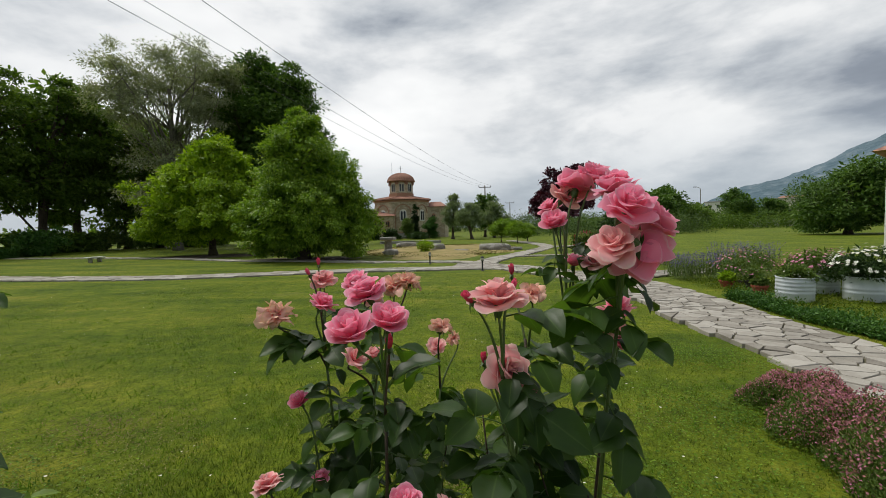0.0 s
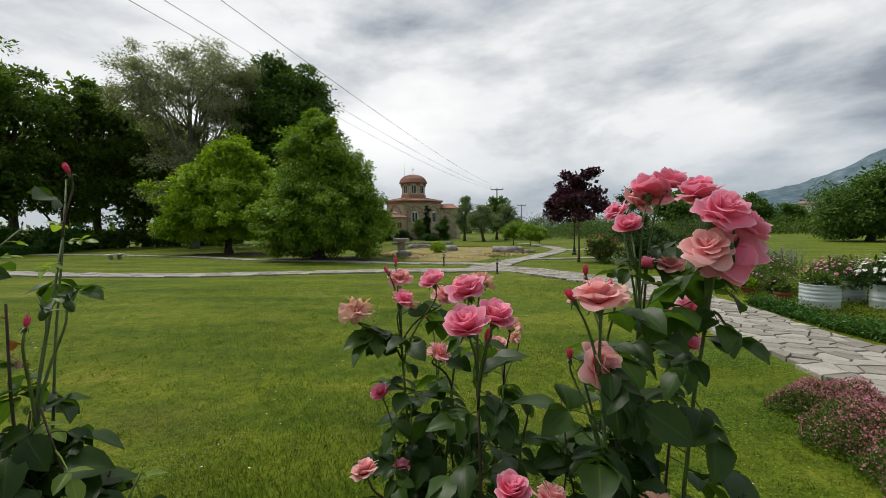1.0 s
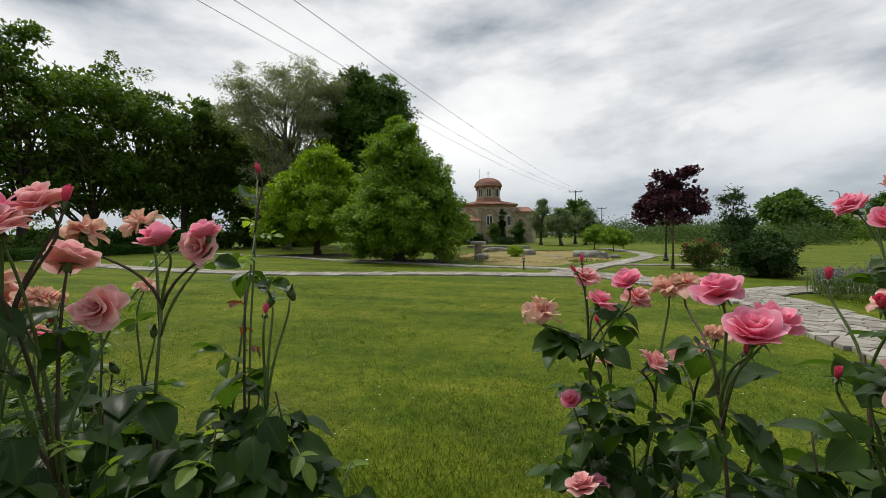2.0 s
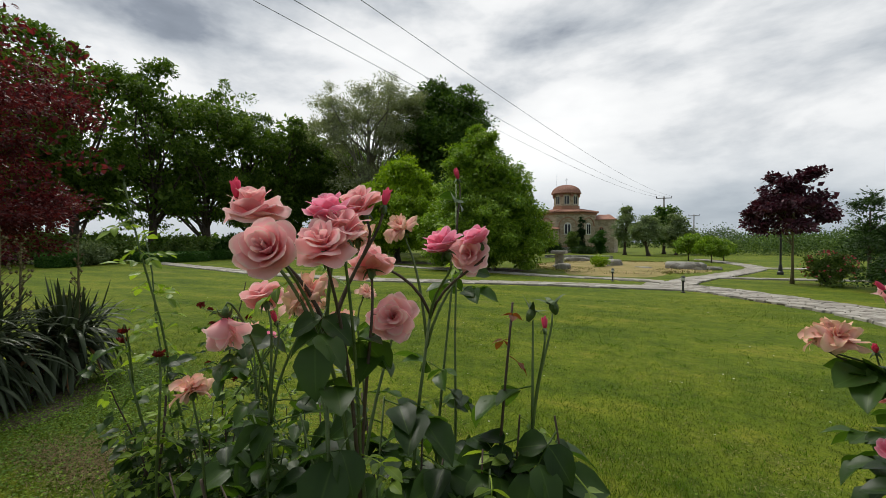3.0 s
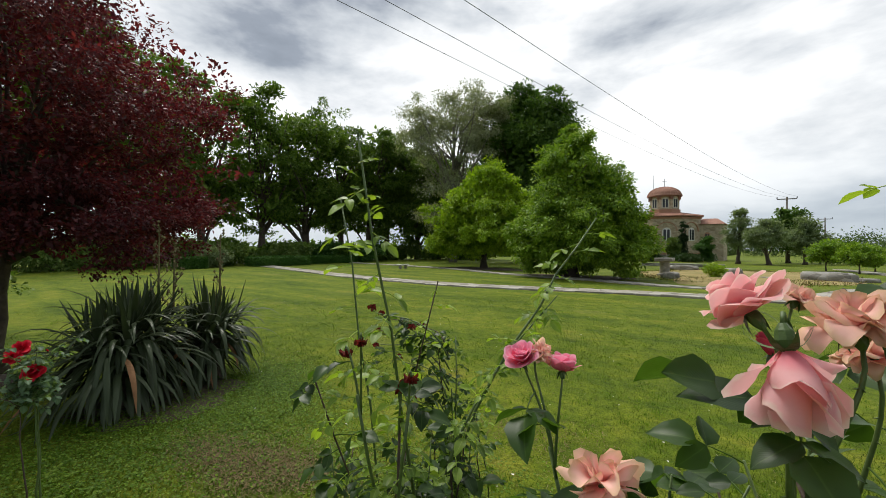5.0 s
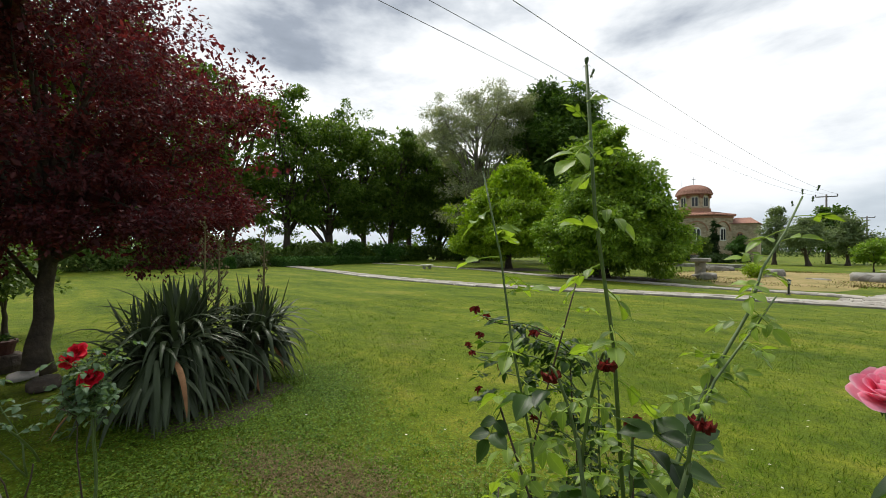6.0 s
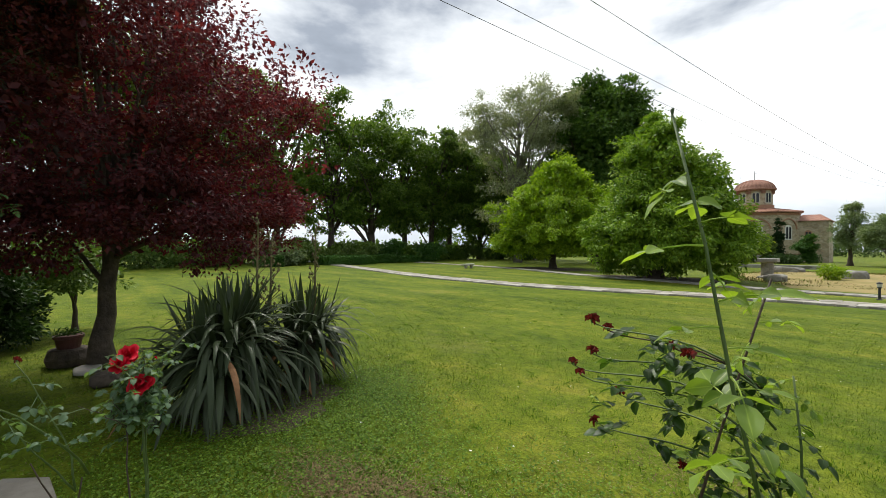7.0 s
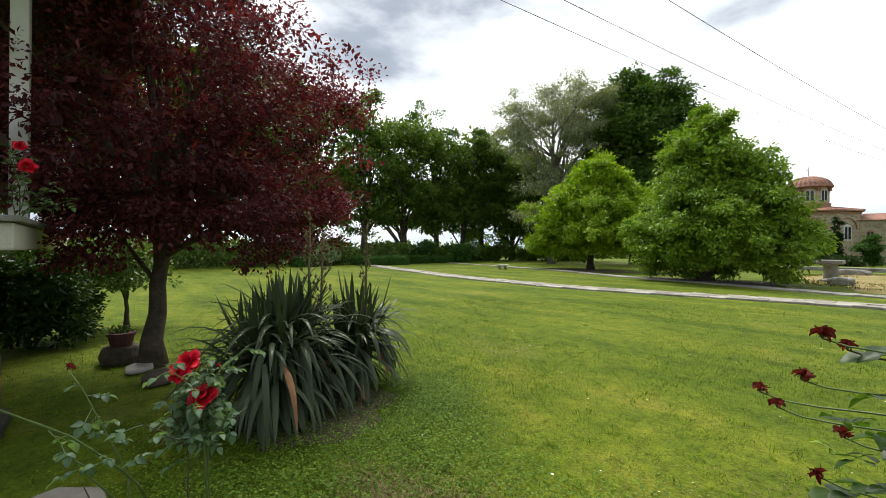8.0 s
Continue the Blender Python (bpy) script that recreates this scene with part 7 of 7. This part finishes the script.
    def finish(self, mains, drop=0.2, leaves=(0.4, 0.9), gap=0.032, per_stem=0.9, r=0.0046):
        """Groups the blooms, raises one thorny main cane under each group and joins the stems to it."""
        ends = [(e - self.o, a) for e, a in self.ends]
        seeds = [ends[0][0]]
        while len(seeds) < min(mains, len(ends)):
            seeds.append(max((e for e, _ in ends), key=lambda e: min((e.xy - s.xy).length + 1.1 * abs(e.z - s.z) for s in seeds)))
        groups = [[] for _ in seeds]
        for e, a in ends:
            k = min(range(len(seeds)), key=lambda i: (e.xy - seeds[i].xy).length + 1.1 * abs(e.z - seeds[i].z))
            groups[k].append((e, a))
        for g in groups:
            if not g:
                continue
            mid = sum((e for e, _ in g), Vector()) / len(g)
            low = min(e.z for e, _ in g)
            top = Vector((mid.x * 0.92, mid.y * 0.92, max(low - drop * self.rng.uniform(0.5, 1.0), 0.35)))
            pts = self.cane(top + self.o, r=r, leaves=leaves, gap=gap, bow=0.05, top=0.75, thorns=12)
            for e, a in sorted(g, key=lambda q: q[0].z):
                reach = (e - top).length
                p = pts[-1].lerp(pts[-3], min(0.9, self.rng.uniform(0.0, 0.5) * (1 if reach > 0.2 else 0.4)))
                self.stem(p, e, a, 0.0026, int(per_stem + self.rng.random()))

    def hip(self, x, y, z):
        p = Vector((x, y, z)) - self.o
        link_mesh("hip", HIP[self.k % 2], None, self.t, m=axis_pose(p, (self.rng.normal(0, 0.3), self.rng.normal(0, 0.3), 1), 0, 1.1))
        self.k += 1
        self.ends.append((Vector((x, y, z - 0.02)), Vector((0, 0, 1))))

    def shoots(self, n, rx, ry, z0, z1, gap=0.045, scale=1.0, off=(0, 0), lo=0.2):
        """Leafy side canes without blooms, which fill the lower bush."""
        for _ in range(n):
            x, y = self.o.x + off[0] + self.rng.normal(0, rx), self.o.y + off[1] + self.rng.normal(0, ry)
            self.cane((x, y, self.rng.uniform(z0, z1)), leaves=(lo, 1.0), gap=gap, r=0.0034, bow=0.05, scale=scale)


# low pink bush, first on the walk
A = Bush(0.24, 1.38, "rose bush with pink and withered blooms and dark leaves", 701, ("big", "big", "mid"))
A.rose(0.015, 1.39, 1.39, "tan", 0.10), A.rose(-0.02, 1.42, 1.375, "tan", 0.07), A.rose(0.117, 1.445, 1.461, "pale", 0.065), A.rose(0.149, 1.37, 1.414, "pink_open", 0.07)
A.rose(0.205, 1.43, 1.455, "fresh", 0.075), A.rose(0.30, 1.44, 1.452, "tan", 0.09), A.rose(0.345, 1.45, 1.46, "tan", 0.07)
A.rose(0.327, 1.035, 1.432, "fresh", 0.082, (-0.1, -0.5, 0.9)), A.rose(0.375, 1.095, 1.435, "fresh", 0.075, (0.2, -0.35, 1)), A.rose(0.315, 1.16, 1.475, "pink_open", 0.08)
A.rose(0.153, 1.643, 1.308, "bud", 0.055), A.rose(0.189, 1.65, 1.20, "pale", 0.075), A.rose(0.38, 1.673, 1.218, "pale", 0.06), A.rose(0.43, 1.67, 1.245, "tan", 0.05)
A.rose(0.08, 1.354, 1.175, "fresh", 0.055), A.rose(0.36, 1.15, 1.375, "bud", 0.055), A.rose(0.085, 1.43, 1.475, "bud", 0.04), A.rose(0.105, 1.45, 1.50, "bud", 0.035)
A.rose(0.40, 1.06, 1.14, "fresh", 0.07), A.rose(0.47, 1.06, 1.13, "pale", 0.07), A.rose(0.10, 1.17, 1.09, "pale", 0.06), A.rose(0.25, 1.30, 1.30, "pale", 0.06)
A.rose(0.14, 1.33, 1.0, "fresh", 0.05), A.rose(0.42, 1.5, 1.33, "tan", 0.07), A.rose(0.24, 1.47, 1.41, "pale", 0.07), A.hip(0.45, 1.35, 1.16), A.hip(0.3, 1.35, 1.05)
A.finish(8, leaves=(0.5, 1.0), gap=0.034, drop=0.13, per_stem=0.9, r=0.004)
A.shoots(11, 0.16, 0.14, 0.86, 1.12, lo=0.5), A.shoots(7, 0.2, 0.16, 0.5, 0.85)

# tall pink bush beside it
C = Bush(0.70, 1.27, "tall rose bush with a head of large pink blooms", 702, ("big", "big", "mid"))
C.rose(0.70, 1.43, 1.595, "fresh", 0.075), C.rose(0.715, 1.60, 1.635, "pink_open", 0.08), C.rose(0.765, 1.45, 1.685, "pink_open", 0.10), C.rose(0.80, 1.42, 1.70, "fresh", 0.09)
C.rose(0.805, 1.30, 1.665, "pink_open", 0.09), C.rose(0.79, 1.17, 1.618, "pink_open", 0.10, (0.2, -0.6, 0.8)), C.rose(0.85, 1.2, 1.585, "fresh", 0.09, (0.7, -0.3, 0.6))
C.rose(0.815, 1.20, 1.525, "pink_open", 0.115, (0.35, 0.5, -0.35)), C.rose(0.76, 1.17, 1.55, "pale", 0.09, (-0.3, -0.5, 0.7)), C.rose(0.74, 1.46, 1.66, "pale", 0.08)
C.rose(0.554, 1.115, 1.472, "pale", 0.095), C.rose(0.507, 1.11, 1.462, "bud", 0.05), C.rose(0.585, 1.16, 1.475, "bud", 0.045), C.rose(0.60, 1.43, 1.475, "bud", 0.05)
C.rose(0.577, 1.151, 1.327, "pale", 0.09, (0.4, -0.6, 0.3)), C.rose(0.613, 1.143, 1.28, "bud", 0.07, (0.1, -0.3, 1)), C.rose(0.753, 1.446, 1.495, "fresh", 0.06), C.rose(0.79, 1.40, 1.50, "pale", 0.07)
C.rose(0.864, 1.45, 1.30, "fresh", 0.075, (0.5, -0.3, 0.4)), C.rose(0.83, 1.44, 1.35, "pale", 0.085), C.rose(0.85, 1.45, 1.385, "pink_open", 0.08), C.rose(0.53, 1.25, 1.315, "bud", 0.045)
C.rose(0.66, 1.1, 1.10, "tan", 0.07), C.rose(0.63, 1.3, 1.45, "tan", 0.07)
C.finish(7, leaves=(0.55, 1.0), gap=0.042, drop=0.13, per_stem=1.0, r=0.0044)
C.shoots(4, 0.08, 0.06, 1.0, 1.3, gap=0.06, lo=0.6, off=(-0.08, 0.1)), C.shoots(6, 0.09, 0.08, 0.7, 1.0, lo=0.5, off=(-0.08, 0.1)), C.shoots(4, 0.12, 0.1, 0.4, 0.7, off=(-0.06, 0.1))

# pale bush that the walk passes closest
B = Bush(-0.70, 0.88, "tall rose bush with pale pink fading blooms and glossy leaves", 703, ("big", "big", "big", "young"))
B.rose(-0.868, 0.685, 1.643, "bud", 0.055), B.rose(-0.838, 0.69, 1.622, "pale", 0.09), B.rose(-0.738, 0.629, 1.557, "palefresh", 0.084, (0.35, -0.75, 0.35)), B.rose(-0.695, 0.68, 1.567, "pale", 0.08, (0.2, -0.4, 0.6))
B.rose(-0.728, 0.729, 1.614, "fresh", 0.076, (0.1, -0.3, 1)), B.rose(-0.726, 0.786, 1.627, "pale", 0.076), B.rose(-0.68, 0.80, 1.632, "bud", 0.05), B.rose(-0.835, 0.914, 1.588, "tan", 0.08)
B.rose(-0.778, 0.978, 1.607, "tan", 0.076), B.rose(-0.736, 0.833, 1.535, "pale", 0.076), B.rose(-0.65, 0.919, 1.567, "fresh", 0.08, (-0.3, -0.3, 0.8)), B.rose(-0.615, 0.99, 1.575, "fresh", 0.065)
B.rose(-0.624, 0.979, 1.543, "pale", 0.076, (0.1, -0.5, 0.1)), B.rose(-0.702, 0.847, 1.44, "pale", 0.08, (0.3, -0.6, 0.25)), B.rose(-0.491, 1.016, 1.42, "bud", 0.04), B.hip(-0.494, 1.09, 1.445), B.hip(-0.53, 1.08, 1.43)
B.rose(-0.80, 0.75, 1.50, "tan", 0.08), B.rose(-0.952, 0.903, 1.447, "tan", 0.07), B.rose(-0.855, 1.41, 1.772, "bud", 0.06), B.rose(-0.7, 0.72, 1.59, "pale", 0.08)
B.cane((-0.555, 1.03, 1.45), leaves=(0.93, 1.0), gap=0.04, kinds=("rust",), mat=M_CANE_OLD, scale=0.7)
B.finish(6, leaves=(0.45, 0.80), gap=0.030, drop=0.19, per_stem=0.7, r=0.004)
B.shoots(11, 0.15, 0.10, 1.0, 1.28, gap=0.042, lo=0.6, off=(0, 0.06)), B.shoots(14, 0.18, 0.11, 0.8, 1.15, lo=0.5, off=(0, 0.05)), B.shoots(6, 0.2, 0.13, 0.4, 0.75)
B.cane((-0.856, 1.408, 1.74), leaves=(0.82, 0.97), gap=0.05, kinds=("big", "young"), mat=M_CANE, scale=0.85)
B.shoots(10, 0.12, 0.08, 1.0, 1.26, gap=0.034, lo=0.6, off=(0.14, 0.15), scale=1.1), B.shoots(6, 0.1, 0.08, 0.95, 1.2, gap=0.036, lo=0.6, off=(-0.22, 0.14), scale=1.05)

# smaller pale bush between
E = Bush(-1.08, 0.93, "rose bush with a few pale drooping blooms", 704, ("big", "mid", "mid"))
E.rose(-1.42, 1.08, 1.295, "fresh", 0.075), E.rose(-1.385, 1.11, 1.305, "tan", 0.06), E.rose(-1.352, 1.13, 1.28, "fresh", 0.07)
E.rose(-1.02, 0.77, 1.40, "hanging", 0.09, (0.15, -0.1, -1.0)), E.rose(-1.176, 0.795, 1.275, "tan", 0.085), E.rose(-1.063, 0.884, 1.455, "pale", 0.085), E.rose(-0.975, 0.908, 1.45, "tan", 0.09)
E.rose(-1.037, 0.891, 1.405, "bud", 0.045), E.hip(-0.983, 1.16, 1.315), E.hip(-0.98, 1.05, 1.25), E.rose(-0.95, 1.0, 1.40, "tan", 0.07), E.rose(-1.0, 1.165, 1.44, "tan", 0.06)
E.finish(5, leaves=(0.5, 0.95), gap=0.038)
E.shoots(14, 0.13, 0.10, 0.85, 1.16, lo=0.5, gap=0.036), E.shoots(8, 0.15, 0.12, 0.5, 0.9)

# leggy bush with dead dark red flowers
D_ = Bush(-1.80, 1.12, "leggy rose bush with tall thorny canes and dead red blooms", 705, ("mid", "smallnew", "smallnew", "young"))
D_.cane((-1.742, 0.935, 1.745), (-1.745, 1.24), r=0.0046, leaves=(0.5, 0.96), gap=0.048, kinds=("young",), mat=M_CANE, bow=0.01, thorns=20, scale=1.05)
D_.flower((-1.742, 0.935, 1.745), "green_bud", 0.02, (0, 0, 1)), D_.flower((-1.735, 0.937, 1.728), "green_bud", 0.016, (0.5, 0, 1))
D_.cane((-2.09, 1.15, 1.66), (-1.83, 1.2), r=0.004, leaves=(0.5, 0.97), gap=0.042, kinds=("young",), mat=M_CANE, bow=0.01, thorns=12, scale=1.15)
D_.flower((-2.09, 1.15, 1.66), "green_bud", 0.02, (0, 0, 1))
D_.cane((-1.50, 1.77, 1.61), (-1.72, 1.24, 0.85), r=0.0042, leaves=(0.15, 0.95), gap=0.038, kinds=("young",), mat=M_CANE, bow=0.01, scale=1.1)
D_.cane((-1.545, 1.55, 1.36), (-1.72, 1.22, 0.88), r=0.0034, leaves=(0.15, 0.97), gap=0.038, kinds=("young", "smallnew"), mat=M_CANE, bow=0.01)
D_.cane((-1.71, 1.23, 0.92), (-1.74, 1.22), r=0.005, leaves=(0.8, 1.0), mat=M_CANE_OLD, bow=0.01)
for z, az in ((1.60, 0.4), (1.63, 2.9), (1.66, 4.6), (1.69, 1.3), (1.715, 3.5)):          # small new leaves under the top buds
    D_.leaf_at(Vector((-1.743, 0.937, z)) - D_.o, az, radians(35), ("smallnew",), 0.55)
for dx, dy, dz in ((0, 0, 0.01), (0.02, 0.01, -0.01), (-0.02, 0.0, -0.02), (0.03, -0.02, 0.015), (-0.035, 0.01, -0.035)):
    D_.flower((-1.50 + dx, 1.77 + dy, 1.61 + dz), "green_bud", 0.018, (dx * 10, dy * 10, 1))
D_.rose(-1.593, 0.951, 1.235, "dead_hanging", 0.035, (0.1, 0, -1)), D_.rose(-1.705, 0.913, 1.30, "dead_hanging", 0.032, (-0.1, 0, -1)), D_.rose(-1.81, 0.958, 1.25, "dead_hanging", 0.036, (0.1, 0, -1)), D_.rose(-1.69, 1.008, 1.19, "dead", 0.04, (0.3, -0.6, 0.2))
D_.finish(3, drop=0.1, per_stem=2)
D_.leaf = ("mid", "mid", "small", "smallnew")
D_.shoots(14, 0.17, 0.10, 0.72, 0.98, gap=0.03, lo=0.55, off=(-0.05, -0.05))
D_.shoots(8, 0.12, 0.12, 0.85, 1.22, gap=0.034, lo=0.6), D_.shoots(14, 0.16, 0.14, 0.5, 0.9, gap=0.035)

F = Bush(-2.0, 1.62, "arching rose bush with clusters of dead dark red blooms", 706, ("small", "smallnew"))
F.rose(-2.455, 1.60, 1.24, "dead", 0.045), F.rose(-2.42, 1.63, 1.215, "dead", 0.036), F.rose(-2.594, 1.744, 1.055, "dead", 0.04), F.rose(-2.56, 1.72, 1.03, "dead", 0.036)
F.rose(-2.47, 1.64, 0.915, "dead", 0.04), F.rose(-2.44, 1.767, 0.985, "dead", 0.04), F.rose(-2.19, 1.59, 1.185, "dead", 0.04), F.rose(-2.28, 1.75, 1.165, "dead", 0.04), F.rose(-2.21, 1.62, 0.88, "dead", 0.036), F.rose(-2.5, 1.7, 1.12, "dead", 0.045)
F.cane((-2.02, 1.55, 1.38), (-2.15, 1.6), r=0.004, leaves=(0.5, 1.0), kinds=("smallnew", "young"))
for z in (0.80, 0.95, 1.08, 1.16):          # canes outside, with sprays that arch over the lawn
    F.cane((-2.02 + F.rng.normal(0, 0.03), 1.62 + F.rng.normal(0, 0.03), z), r=0.0038, leaves=(0.5, 1.0), gap=0.03)
for e, axis_ in list(F.ends):
    node_ = Vector((-2.02 - F.o.x, 1.62 - F.o.y, min(e.z - 0.02, 1.12) - 0.05))
    end_ = e - F.o
    F.stem(node_, end_, Vector((-0.9, 0.0, 0.4)), 0.0026, 2)
    for f in (0.2, 0.35, 0.5, 0.65):
        F.leaf_at(node_.lerp(end_, f) + Vector((0, 0, 0.03)), F.rng.uniform(0, 6.283), radians(-15), ("mid",), 0.8)
for dx, dz in ((0.0, 0.0), (0.02, 0.12), (-0.03, 0.05), (0.04, -0.06), (-0.01, -0.1), (0.03, 0.2), (0.05, 0.05), (-0.05, -0.02)):
    F.leaf_at(Vector((-2.38 + dx, 1.6, 1.0 + dz)) - F.o, F.rng.uniform(2, 4.4), radians(F.rng.uniform(-20, 20)), ("mid", "smallnew"), 0.95)
F.shoots(7, 0.09, 0.09, 0.7, 1.0, gap=0.03, lo=0.6), F.shoots(9, 0.12, 0.12, 0.4, 0.7, gap=0.032)

# red roses by the veranda
G_ = Bush(-4.02, 0.60, "red rose bush with grey-green leaves on thin canes", 707, ("grey",))
G_.rose(-4.157, 0.627, 0.965, "red", 0.095, (0.6, -0.5, 0.6)), G_.rose(-4.13, 0.60, 0.93, "red", 0.08, (0.8, -0.3, 0.4)), G_.rose(-4.079, 0.665, 0.845, "red", 0.10, (0.6, -0.5, 0.5)), G_.rose(-4.12, 0.68, 0.835, "red", 0.085, (0.7, -0.2, 0.3)), G_.rose(-4.08, 0.715, 0.845, "red_bud", 0.045)
G_.rose(-4.10, 0.73, 0.94, "red_bud", 0.03)
G_.finish(2, drop=0.12, leaves=(0.88, 1.0), gap=0.03, per_stem=2)
G_.cane((-4.08, 0.62, 0.70), leaves=(0.9, 1.0), r=0.004)
for _ in range(16):
    G_.cane((-4.13 + G_.rng.normal(0, 0.06), 0.66 + G_.rng.normal(0, 0.10), G_.rng.uniform(0.74, 1.0)), (-4.08, 0.62, 0.66), r=0.002, leaves=(0.3, 1.0), gap=0.026, thorns=3)
H_ = Bush(-4.05, 0.42, "arching thorny rose cane with pale leaflets", 708, ("grey",))
H_.cane((-3.76, 0.13, 1.05), (-4.09, 0.50, 0.50), r=0.004, leaves=(0.3, 0.5), gap=0.06, mat=M_CANE, thorns=26, bow=0.0)
H_.cane((-4.10, 0.33, 0.60), (-4.06, 0.47), r=0.004, leaves=(1.0, 1.0), mat=M_CANE_OLD)
H_.cane((-4.17, 0.28, 0.99), (-4.08, 0.46, 0.45), r=0.003, leaves=(0.5, 0.95), gap=0.04, mat=M_CANE)
H_.cane((-4.02, 0.25, 0.84), (-4.08, 0.46, 0.45), r=0.003, leaves=(0.6, 1.0), gap=0.04, mat=M_CANE)
H_.cane((-4.08, 0.48, 0.5), (-4.07, 0.46), r=0.005, leaves=(1.0, 1.0), mat=M_CANE_OLD)
H_.flower((-4.14, 0.29, 1.0), "dead", 0.035)
V_ = Bush(-6.5, -0.14, "climbing red rose on the veranda edge", 709, ("grey", "small"))
V_.t.location.z = 1.63
V_.o.z = 1.63
V_.flower((-6.05, -0.05, 1.93), "red", 0.10, (0.9, 0.1, 0.4)), V_.flower((-6.08, -0.09, 2.06), "red", 0.07, (0.9, 0.1, 0.4))
for tip in ((-6.06, -0.06, 1.92), (-6.09, -0.1, 2.05), (-6.05, 0.20, 1.74), (-6.08, 0.10, 1.86), (-6.1, -0.14, 2.06), (-6.07, 0.02, 1.80)):
    V_.cane(tip, (-6.46, -0.14, 1.60), r=0.003, leaves=(0.35, 1.0), gap=0.05, thorns=5, scale=0.9)

build_paths()
build_grass()
